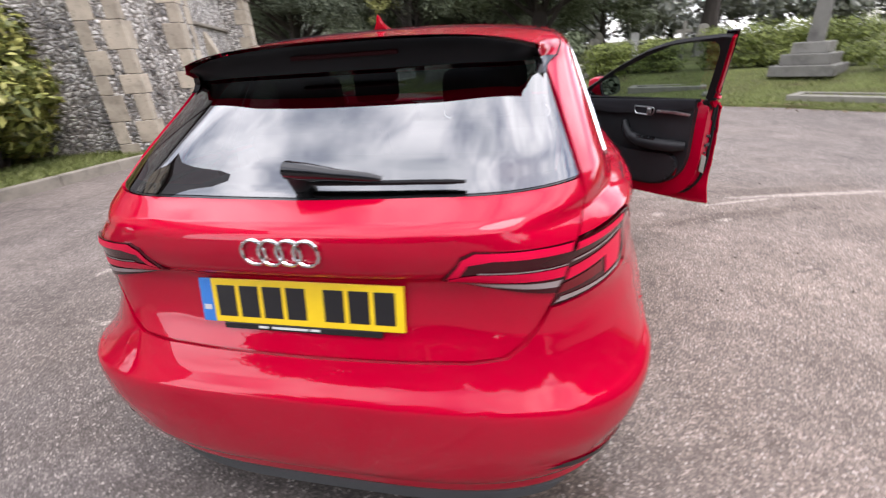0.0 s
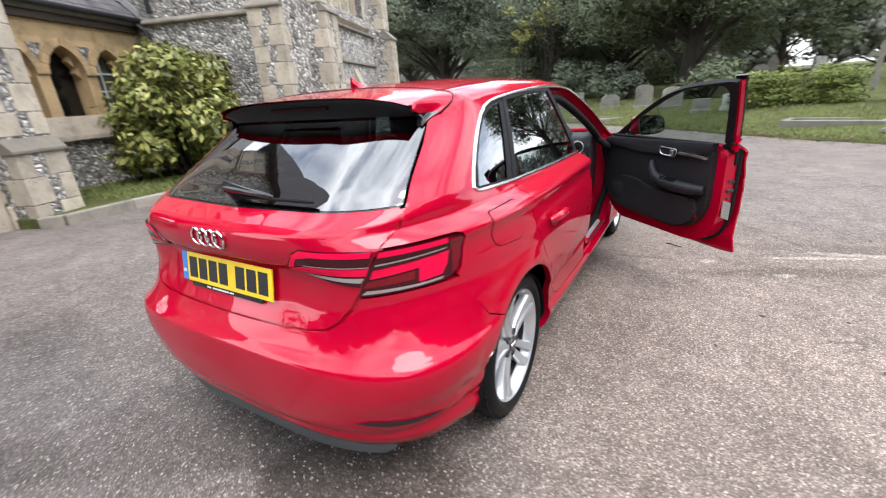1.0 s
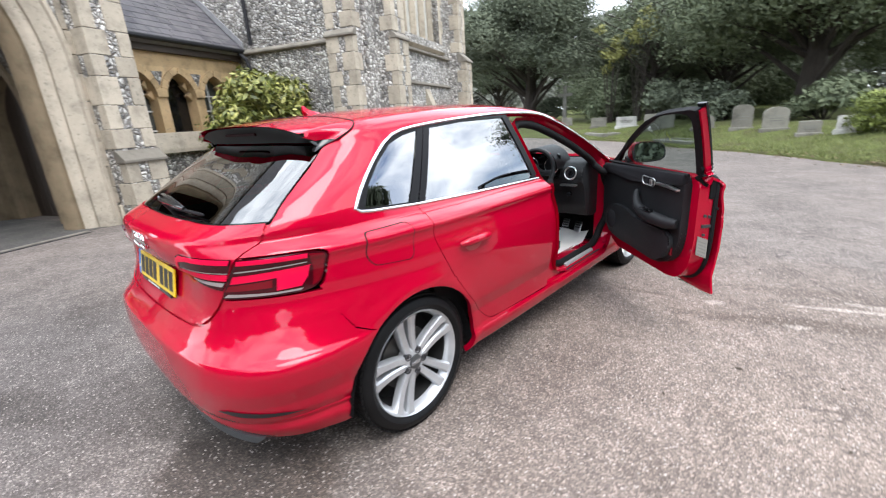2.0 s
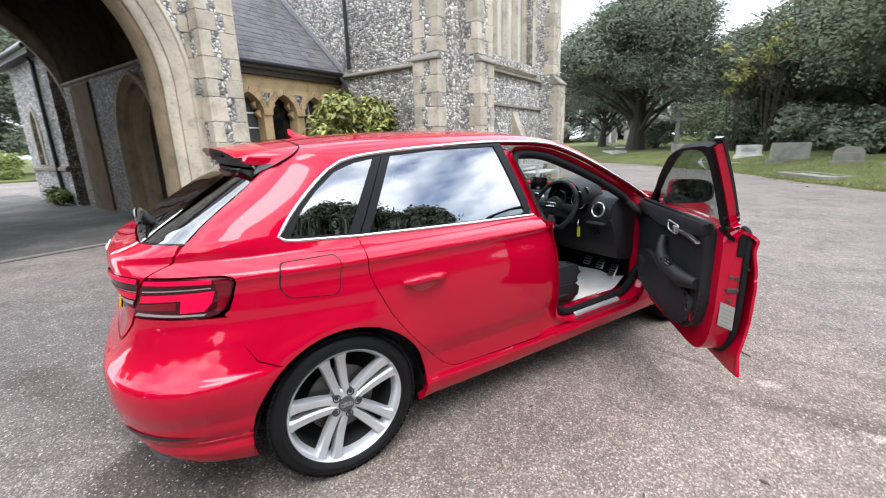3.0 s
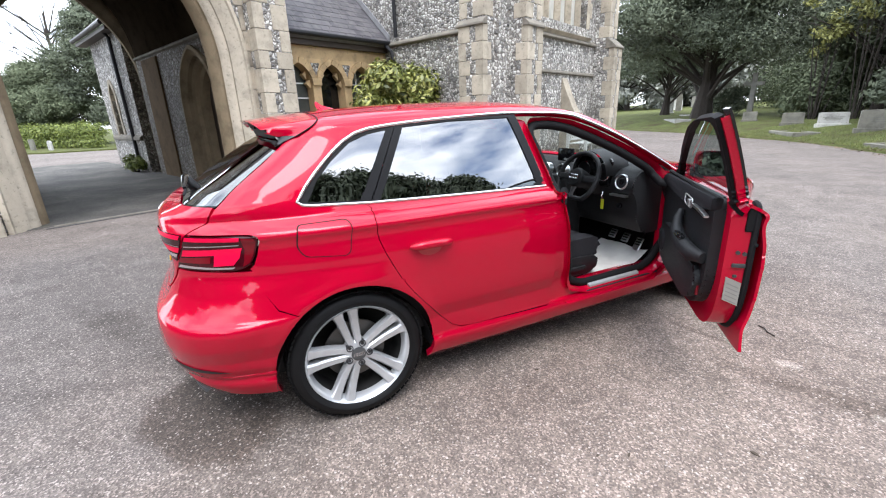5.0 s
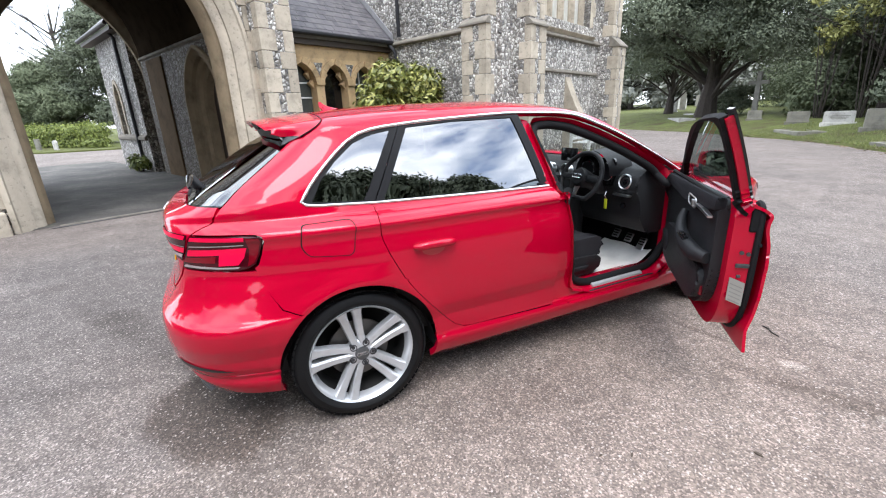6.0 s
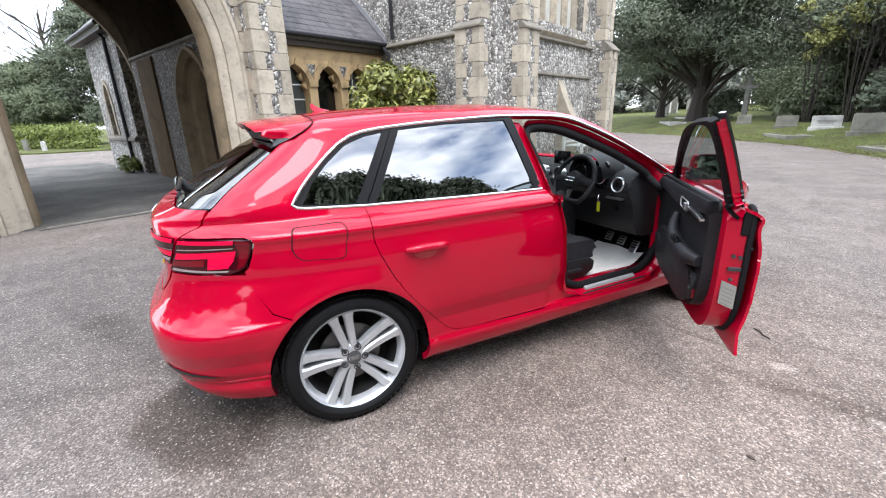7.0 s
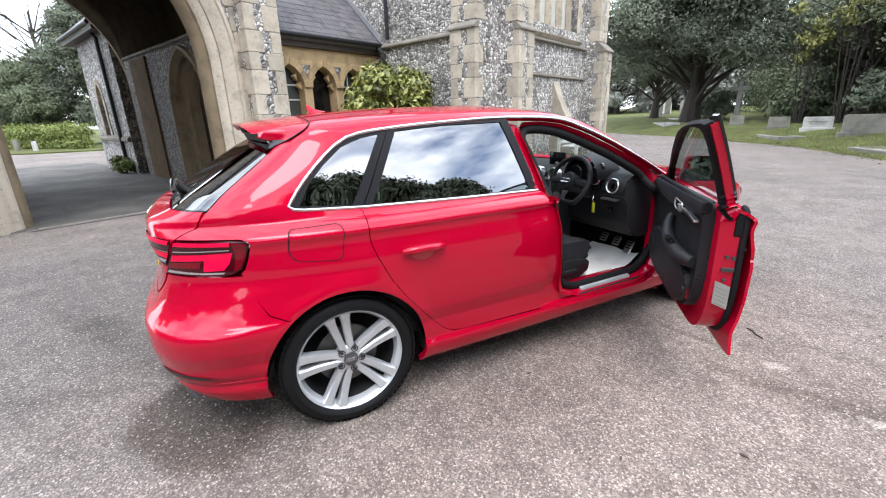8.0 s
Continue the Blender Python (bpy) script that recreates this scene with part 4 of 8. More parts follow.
# ---- the car ----
def curve(*pts):
    """A smooth curve without overshoot through (x, y) pairs."""
    xs, ys = np.array([p[0] for p in pts], float), np.array([p[1] for p in pts], float)
    h = np.diff(xs)
    d = np.diff(ys) / h
    m = np.zeros(len(xs))
    for i in range(1, len(xs) - 1):
        if d[i - 1] * d[i] > 0:
            w1, w2 = 2 * h[i] + h[i - 1], h[i] + 2 * h[i - 1]
            m[i] = (w1 + w2) / (w1 / d[i - 1] + w2 / d[i])
    m[0], m[-1] = d[0], d[-1]

    def f(x):
        x = np.clip(np.asarray(x, float), xs[0], xs[-1])
        i = np.clip(np.searchsorted(xs, x) - 1, 0, len(xs) - 2)
        t = (x - xs[i]) / h[i]
        return ((1 + 2 * t) * (1 - t) ** 2 * ys[i] + t * (1 - t) ** 2 * h[i] * m[i] + t * t * (3 - 2 * t) * ys[i + 1] + t * t * (t - 1) * h[i] * m[i + 1])
    return f


RECESS = plain("shaded_paint", (0.42, 0.003, 0.014), 0.35, coat=1.0)
AXLE_R, AXLE_F, AXLE_Z, HUB_X = 0.81, 3.447, 0.317, 0.80
# half-width by height, amidships
HALF = curve((0.14, 0.74), (0.19, 0.80), (0.24, 0.848), (0.30, 0.866), (0.335, 0.853), (0.42, 0.852), (0.46, 0.862), (0.50, 0.874), (0.62, 0.884), (0.72, 0.886), (0.80, 0.880),
             (0.89, 0.864), (0.908, 0.866), (0.922, 0.871), (0.937, 0.867), (0.958, 0.842), (0.970, 0.816), (0.980, 0.7960), (0.987, 0.7922), (1.0, 0.788), (1.05, 0.7705), (1.1, 0.752), (1.25, 0.690), (1.36, 0.637), (1.45, 0.58))
# tail profile on the middle line
TAIL = curve((0.14, 0.15), (0.19, 0.115), (0.24, 0.085), (0.28, 0.058), (0.30, 0.048), (0.335, 0.040), (0.345, 0.030), (0.40, 0.016), (0.50, 0.010), (0.575, 0.012), (0.592, 0.014), (0.606, 0.022), (0.63, 0.042), (0.66, 0.061), (0.685, 0.074), (0.75, 0.104), (0.80, 0.116), (0.85, 0.124), (0.872, 0.118),
             (0.888, 0.098), (0.91, 0.088), (0.95, 0.083), (0.98, 0.085), (0.993, 0.092), (1.003, 0.108), (1.014, 0.136), (1.04, 0.197), (1.10, 0.284), (1.20, 0.437), (1.30, 0.60), (1.40, 0.78))
# the same towards the corners, where the plate's recess runs out
CORNER = curve((0.14, 0.15), (0.19, 0.115), (0.24, 0.085), (0.28, 0.058), (0.30, 0.048), (0.335, 0.040), (0.345, 0.030), (0.40, 0.014), (0.50, 0.004), (0.575, 0.006), (0.592, 0.008), (0.606, 0.014), (0.63, 0.028), (0.66, 0.040), (0.70, 0.050), (0.75, 0.056), (0.80, 0.058), (0.88, 0.056), (0.95, 0.056), (0.98, 0.062), (0.993, 0.072), (1.003, 0.09), (1.014, 0.116), (1.04, 0.175), (1.10, 0.264), (1.20, 0.422), (1.30, 0.592), (1.40, 0.775))
WRAP_D = curve((0.14, 0.55), (0.32, 0.6), (0.56, 0.66), (0.70, 1.1), (0.78, 1.32), (0.95, 1.32), (0.985, 1.1), (1.01, 0.8), (1.05, 0.6), (1.20, 0.545), (1.28, 0.43), (1.34, 0.23), (1.40, 0.06), (1.45, 0.04))
WRAP_N = curve((0.14, 3.3), (0.3, 3.6), (0.56, 3.8), (0.70, 3.6), (0.92, 3.6), (1.02, 3.7), (1.45, 3.5))
NARROW = curve((0.14, 0.13), (0.32, 0.11), (0.40, 0.062), (0.60, 0.055), (0.9, 0.056), (0.97, 0.08), (1.01, 0.125), (1.1, 0.138), (1.3, 0.132), (1.45, 0.125))
# top profile on the middle line: roof, windscreen, bonnet
ROOF = curve((0.45, 1.352), (0.7, 1.389), (1.0, 1.416), (1.35, 1.431), (1.75, 1.434), (2.05, 1.419), (2.3, 1.378), (2.5, 1.30), (2.75, 1.175), (3.0, 1.045), (3.08, 1.012), (3.3, 0.985), (3.7, 0.93), (4.05, 0.84), (4.22, 0.75), (4.31, 0.6))


def top_edge(y):
    return ROOF(y) - np.interp(y, [0.45, 1.0, 2.2, 2.7, 3.05, 3.4, 4.2], [0.032, 0.03, 0.035, 0.05, 0.055, 0.05, 0.05])


def side_x(y, z):
    y, z = np.asarray(y, float), np.asarray(z, float)
    w = HALF(z)
    back = np.clip((1.9 - y) / 1.9, 0, 1)
    w = w * (1 - NARROW(z) * back ** 2)
    fore = np.clip((y - 2.9) / 1.42, 0, 1)
    w = w * np.maximum(1 - fore ** 3.4, 0.0) ** 0.4
    for ax in (AXLE_R, AXLE_F):
        r = np.hypot(y - ax, z - AXLE_Z)
        w = w + 0.010 * np.exp(-((r - 0.375) / 0.035) ** 2) * (z < 0.75)
    k = np.clip((0.612 - z) / 0.026, 0, 1)
    w = w + (0.016 * k * k * (3 - 2 * k) * np.clip((z - 0.36) / 0.2, 0, 1) - 0.006 * np.exp(-((z - 0.63) / 0.04) ** 2)) * np.clip((0.60 - y) / 0.22, 0, 1)
    e = top_edge(y)
    t = np.clip((z - (e - 0.055)) / 0.055, 0, 1)
    return w - 0.075 * (1 - np.sqrt(1 - t ** 2))


def tail_y(phi, z):
    """How far forward the tail's skin lies round the corner."""
    n, d = WRAP_N(z), WRAP_D(z)
    r = np.maximum(np.sin(phi), 1e-9) ** (2 / n)
    b = np.clip((r - 0.38) / 0.34, 0, 1)
    b = b * b * (3 - 2 * b)
    return TAIL(z) * (1 - b) + CORNER(z) * b + d * (1 - np.maximum(np.cos(phi), 1e-9) ** (2 / n))


def skin(u, z):
    """The body's outer skin. u: 0 on the middle line of the tail, 1 where the corner ends, then metres forward; negative on the left."""
    u, z = np.asarray(u, float), np.asarray(z, float)
    s, a = np.sign(u + 1e-12), np.abs(u)
    phi = np.clip(a, 0, 1) * math.pi / 2
    y = tail_y(phi, z) + np.clip(a - 1, 0, None)
    x = np.maximum(np.sin(phi), 1e-9) ** (2 / WRAP_N(z)) * side_x(y, z)
    return np.stack([s * x, y, z], -1)


def u_side(y, z):
    y, z = np.asarray(y, float), np.asarray(z, float)
    end = tail_y(np.full_like(z + y, math.pi / 2), z)
    lo, hi = np.full_like(end, 0.42), np.ones_like(end)
    for _ in range(40):
        mid = (lo + hi) / 2
        over = tail_y(mid * math.pi / 2, z) > y
        hi, lo = np.where(over, mid, hi), np.where(over, lo, mid)
    return np.where(y < end, (lo + hi) / 2, 1 + (y - end))


def u_tail(x, z):
    lo, hi = np.zeros_like(np.asarray(x, float)), np.full_like(np.asarray(x, float), 1.0)
    for _ in range(40):
        mid = (lo + hi) / 2
        over = skin(mid, z)[..., 0] > np.abs(x)
        hi, lo = np.where(over, mid, hi), np.where(over, lo, mid)
    return np.sign(x) * (lo + hi) / 2


def round_off(poly, r=0.0, n=4):
    """Rounds the corners of an outline; an entry (x, z, r) has its own radius."""
    out = []
    m = len(poly)
    for i in range(m):
        p0, p1, p2 = (Vector(poly[k % m][:2]) for k in (i - 1, i, i + 1))
        rr = poly[i][2] if len(poly[i]) > 2 else r
        d0, d2 = p0 - p1, p2 - p1
        rr = min(rr, d0.length * 0.49, d2.length * 0.49)
        if rr < 1e-4:
            out.append(tuple(p1))
            continue
        a, b = p1 + d0.normalized() * rr, p1 + d2.normalized() * rr
        out += [tuple(a.lerp(p1, t).lerp(p1.lerp(b, t), t)) for t in np.linspace(0, 1, n + 1)]
    return out


def densify(poly, step, closed=True):
    out = []
    m = len(poly)
    for i in range(m if closed else m - 1):
        p, q = np.array(poly[i][:2]), np.array(poly[(i + 1) % m][:2])
        n = max(1, int(math.ceil(np.linalg.norm(q - p) / step)))
        out += [tuple(p + (q - p) * k / n) for k in range(n)]
    if not closed:
        out.append(tuple(poly[-1][:2]))
    return out


def spline(pts, n=8):
    """An open smooth curve through points (p, q)."""
    t = np.r_[0, np.cumsum(np.hypot(*np.diff(np.array(pts), axis=0).T))]
    fx, fy = curve(*zip(t, [p[0] for p in pts])), curve(*zip(t, [p[1] for p in pts]))
    s = np.linspace(0, t[-1], n * (len(pts) - 1) + 1)
    return list(zip(fx(s).tolist(), fy(s).tolist()))


def sheet_mesh(name, outline, surf, mat, parent, label="", step=(0.04, 0.02), lift=0.0, lip=0.012, thick=0.0, flip=False, cuts=()):
    """A panel: the outline's inside, cut into a fine grid, laid on surf(p, q) -> xyz, with its edge turned inwards."""
    bm = bmesh.new()
    face = bm.faces.new([bm.verts.new((p, q, 0)) for p, q in outline])
    lo, hi = np.min(outline, 0), np.max(outline, 0)
    for axis in (0, 1):
        marks = list(np.arange(math.floor(lo[axis] / step[axis]) * step[axis], hi[axis], step[axis])) + [c for a, c in cuts if a == axis]
        for g in marks:
            if lo[axis] + 1e-4 < g < hi[axis] - 1e-4:
                co = [0, 0, 0]
                no = [0, 0, 0]
                co[axis], no[axis] = float(g), 1
                bmesh.ops.bisect_plane(bm, geom=list(bm.verts) + list(bm.edges) + list(bm.faces), plane_co=co, plane_no=no, dist=1e-6)
    bmesh.ops.triangulate(bm, faces=[f for f in bm.faces if len(f.verts) > 4])
    bm.verts.ensure_lookup_table()
    bm.verts.index_update()
    pq = np.array([v.co[:2] for v in bm.verts])
    e = 1.5e-3

    def at(p, q):
        return np.asarray(surf(p, q), float)
    pos = at(pq[:, 0], pq[:, 1])
    tp = at(pq[:, 0] + e, pq[:, 1]) - at(pq[:, 0] - e, pq[:, 1])
    tq = at(pq[:, 0], pq[:, 1] + e) - at(pq[:, 0], pq[:, 1] - e)
    nor = np.cross(tp, tq)
    nor /= np.linalg.norm(nor, axis=1)[:, None] + 1e-12
    if flip:
        nor = -nor
    pos = pos + nor * lift
    verts, faces, loops = pos.tolist(), [], []
    count = len(pos)
    for f in bm.faces:
        ids = [v.index for v in f.verts]
        a, b, c = pos[ids[0]], pos[ids[1]], pos[ids[2]]
        if np.cross(b - a, c - a) @ nor[ids[0]] < 0:
            ids = ids[::-1]
        faces.append(ids)
        loops += [nor[k] for k in ids]
    plain_faces = len(faces)
    depth = thick or lip
    if depth:
        low = {}

        def lowered(k):
            if k not in low:
                low[k] = len(verts)
                verts.append((pos[k] - nor[k] * depth).tolist())
            return low[k]
        if thick:
            for k in range(count):
                lowered(k)
        for e_ in bm.edges:
            if len(e_.link_faces) != 1:
                continue
            i, j = e_.verts[0].index, e_.verts[1].index
            o = np.cross(pos[j] - pos[i], nor[i])
            o /= np.linalg.norm(o) + 1e-12
            inside = np.mean([pos[v.index] for v in e_.link_faces[0].verts], 0)
            if o @ (inside - pos[i]) > 0:
                o = -o
            quad = [i, j, lowered(j), lowered(i)]
            if np.cross(pos[j] - pos[i], -nor[i]) @ o < 0:
                quad = quad[::-1]
            faces.append(quad)
            loops += [o] * 4
        if thick:
            for ids in faces[:plain_faces]:
                faces.append([low[k] for k in ids][::-1])
                loops += [-nor[k] for k in ids][::-1]
    bm.free()
    me = bpy.data.meshes.new(name)
    me.from_pydata(verts, [], [tuple(int(k) for k in f) for f in faces])
    me.shade_smooth()
    me.normals_split_custom_set([tuple(n) for n in loops])
    me.materials.append(mat)
    ob = new(name, me)
    ob.parent = parent
    return tagged(ob, label)


def to_side(outline, side=1):
    o = np.array(densify(outline, 0.02))
    return [(float(side * u), float(q)) for u, q in zip(u_side(o[:, 0], o[:, 1]), o[:, 1])]


def to_tail(outline):
    o = np.array(densify(outline, 0.02))
    return [(float(u), float(q)) for u, q in zip(u_tail(o[:, 0], o[:, 1]), o[:, 1])]


def side_panel(name, outline, mat, parent, label="", side=1, **kw):
    return sheet_mesh(name, to_side(outline, side), skin, mat, parent, label, flip=False, step=kw.pop("step", (0.03, 0.015)), **kw)


def tail_panel(name, outline, mat, parent, label="", **kw):
    return sheet_mesh(name, to_tail(outline), skin, mat, parent, label, step=kw.pop("step", (0.025, 0.012)), **kw)


def skin_side(y, z, side=1, lift=0.0):
    """A point of the flank with its outward normal."""
    u = u_side(y, z)
    p = skin(u, z)
    e = 1e-3
    n = np.cross(skin(u + e, z) - skin(u - e, z), skin(u, z + e) - skin(u, z - e))
    n = n / (np.linalg.norm(n) + 1e-12)
    p = p + n * lift
    return Vector((p[0] * side, p[1], p[2])), Vector((n[0] * side, n[1], n[2]))


def strip(name, pts, width, height, mat, parent, label="", normals=None, sides=6):
    """A half-round bead along points that lie on the skin. pts: (place, normal) pairs."""
    bm = bmesh.new()
    rows = []
    n = len(pts)
    for i, (p, nor) in enumerate(pts):
        d = (pts[min(i + 1, n - 1)][0] - pts[max(i - 1, 0)][0]).normalized()
        s = d.cross(nor).normalized()
        rows.append([bm.verts.new(p + s * math.cos(k) * width / 2 + nor * (math.sin(k) * height - 0.002)) for k in np.linspace(0, math.pi, sides)])
    for a, b in zip(rows, rows[1:]):
        for j in range(sides - 1):
            bm.faces.new((a[j], a[j + 1], b[j + 1], b[j]))
    bm.faces.new(rows[0])
    bm.faces.new(rows[-1][::-1])
    return part(name, bm, mat, parent, label, smooth=True)


def flank_line(pts, side=1, step=0.03, lift=0.0):
    return [skin_side(y, z, side, lift) for y, z in densify(pts, step, closed=False)]


car = thing("car", Matrix.Identity(4), "glossy red five-door hatchback parked with its driver's door open", "car")

# outlines on the flank: (distance forward, height)
TAILGATE_EDGE = [(0.0, 0.685), (0.40, 0.690), (0.475, 0.70), (0.515, 0.727), (0.548, 0.765), (0.58, 0.82), (0.603, 0.885), (0.628, 0.95), (0.642, 0.985), (0.645, 1.01), (0.638, 1.045), (0.622, 1.09), (0.585, 1.20), (0.558, 1.265)]


def arch_line(ax, r, z0, back=True, n=20):
    """The wheel arch's edge, from behind the wheel over it to the front."""
    a0 = math.asin((z0[0] - AXLE_Z) / r)
    a1 = math.asin((z0[1] - AXLE_Z) / r)
    return [(ax - r * math.cos(k), AXLE_Z + r * math.sin(k)) for k in np.linspace(a0, math.pi - a1, n)]


DLO_LOW = [(0.655, 1.022), (0.945, 1.007), (1.45, 0.994), (1.88, 0.986)]
DLO_TOP = spline([(0.645, 1.05), (0.72, 1.135), (0.80, 1.21), (0.88, 1.272), (0.96, 1.308), (1.10, 1.327), (1.40, 1.347), (1.75, 1.359), (2.0, 1.354), (2.14, 1.343), (2.33, 1.282), (2.55, 1.187), (2.79, 1.063), (2.93, 0.982)], 3)
REAR_DOOR_BACK = spline([(0.945, 1.002), (0.936, 0.945), (0.938, 0.885), (0.955, 0.82), (0.985, 0.75), (1.03, 0.665), (1.09, 0.58), (1.165, 0.49), (1.235, 0.41), (1.285, 0.362)], 3)
CUT = 1.90          # where the rear door meets the front door
HINGE_Y = 2.99



def side_points(rear):
    """Points of the tail, given by (x, z), as (distance forward, height)."""
    return [(float(skin(u_tail(x, z), z)[1]), z) for x, z in rear]


def body_side(side):
    quarter = []
    low = 0.185
    # sill, wheel arch, seam with the bumper, lamp, tailgate seam, roof edge, door openings
    seam = side_points([(x + 0.002, z) for x, z in densify([(0.626, 0.944)] + [q for q in TAILGATE_EDGE if q[1] > 0.946], 0.008, closed=False)])
    top = [(float(y), float(top_edge(y)) - 0.001) for y in np.linspace(0.80, 2.95, 46)]
    quarter += [(HINGE_Y - 0.004, low), (1.235, low)]
    arch = arch_line(AXLE_R, 0.362, (0.60, 0.20))
    quarter += [(p, q) for p, q in arch[::-1] if q > 0.19]
    quarter += [(0.565, 0.605), (0.50, 0.636), (0.465, 0.695), (0.432, 0.792), (0.425, 0.804), (0.443, 0.82), (0.460, 0.858), (0.476, 0.912), (0.469, 0.931), (0.445, 0.9405), (0.40, 0.943)]
    quarter += seam + top
    quarter += [(2.97, 0.985), (2.955, 0.972)] + [p for p in DLO_TOP[::-1]] + DLO_LOW[:2]
    quarter += [(p - 0.004, q) for p, q in REAR_DOOR_BACK] + [(1.335, 0.334), (CUT, 0.322), (1.985, 0.318), (2.03, 0.30), (2.75, 0.30), (2.86, 0.34), (2.92, 0.45), (HINGE_Y - 0.004, 0.55)]
    side_panel("quarter_panel", quarter, PAINT, car, "", side, lip=0.03)
    door = thing("rear_door", Matrix.Identity(4), "", "")
    for k in list(door.keys()):
        del door[k]
    door.parent = car
    panel = [(CUT, 0.98), (1.45, 0.989), (0.96, 1.0)] + REAR_DOOR_BACK + [(1.335, 0.34, 0.03), (1.40, 0.336), (CUT - 0.02, 0.328), (CUT, 0.345)]
    side_panel("door_skin", [p[:2] for p in panel], PAINT, door, "", side, lip=0.025)
    # handle with its finger recess, a flat patch with the hollow's shade in its paint
    bm = bmesh.new()
    pts = [skin_side(y, 0.808 + 0.004 * math.sin((y - 1.07) / 0.2 * math.pi), side, 0.010 + 0.028 * math.sin((y - 1.07) / 0.2 * math.pi) ** 0.5)[0] for y in np.linspace(1.0701, 1.2699, 11)]
    ring_path(bm, pts, [0.010, 0.016, 0.018, 0.018, 0.018, 0.018, 0.018, 0.018, 0.018, 0.016, 0.010], 10, squash=1.0)
    part("door_handle", bm, PAINT, door, "body-coloured pull handle", smooth=True)
    cup = [(1.165 + 0.058 * math.cos(k), 0.793 + 0.034 * math.sin(k)) for k in np.linspace(0, 2 * math.pi, 22)[:-1]]
    side_panel("handle_recess", cup, RECESS, door, "", side, lift=0.0012, lip=0, step=(0.02, 0.01))
    if side > 0:
        flap = round_off([(0.622, 0.956), (0.815, 0.960), (0.83, 0.935), (0.812, 0.832), (0.794, 0.818), (0.635, 0.832), (0.61, 0.87)], 0.02)
        mid = np.mean(np.array(flap), 0)
        wide = [tuple(mid + (np.array(p) - mid) * 1.045) for p in flap]
        side_panel("flap_gap", wide, RUBBER, car, "", side, lift=0.0006, lip=0)
        side_panel("fuel_flap", flap, PAINT, car, "", side, lift=0.0014, lip=0.001)
    # glass
    g = [(0.985, 1.012), (1.845, 0.998), (1.745, 1.340), (1.40, 1.335), (1.155, 1.318)]
    side_panel("door_glass", round_off(g, 0.012), GLASS_DARK, door, "dark tinted glass", side, lift=-0.008, lip=0)
    for name, poly in (("window_frame", [(0.950, 1.006), (0.988, 1.008), (1.158, 1.316), (1.122, 1.322)]),
                       ("pillar_trim", [(1.842, 0.992), (1.888, 0.992), (1.79, 1.349), (1.74, 1.347)]),
                       ("top_seal", [(1.122, 1.324), (1.155, 1.316), (1.40, 1.333), (1.745, 1.338), (1.79, 1.351), (1.40, 1.343)])):
        side_panel(name, poly, TRIM_BLACK, door, "", side, lift=-0.002, lip=0.01)
    q = [(0.685, 1.034), (0.906, 1.022), (1.078, 1.308), (0.985, 1.293), (0.90, 1.262), (0.81, 1.193), (0.735, 1.118)]
    side_panel("quarter_glass", round_off(q, 0.015), GLASS_DARK, car, "dark tinted quarter light", side, lift=-0.008, lip=0)
    ring = [(0.655, 1.024), (0.942, 1.008), (0.906, 1.022), (0.685, 1.036), (0.735, 1.118), (0.81, 1.193), (0.90, 1.262), (0.985, 1.293), (1.078, 1.308), (1.118, 1.322), (0.962, 1.306), (0.88, 1.268), (0.80, 1.204), (0.72, 1.13), (0.645, 1.05)]
    side_panel("quarter_seal", ring, TRIM_BLACK, car, "", side, lift=-0.004, lip=0)
    side_panel("quarter_pillar", [(0.904, 1.022), (0.944, 1.007), (1.120, 1.322), (1.076, 1.308)], TRIM_BLACK, car, "", side, lift=-0.003, lip=0)
    strip("chrome_strip", flank_line([(1.886, 0.986)] + DLO_LOW[::-1][1:-1] + [(0.70, 1.02), (0.66, 1.026), (0.642, 1.040)] + DLO_TOP[1:], side, 0.025), 0.016, 0.008, CHROME, car, "bright satin window surround")
    return door



body_side(1)
body_side(-1)


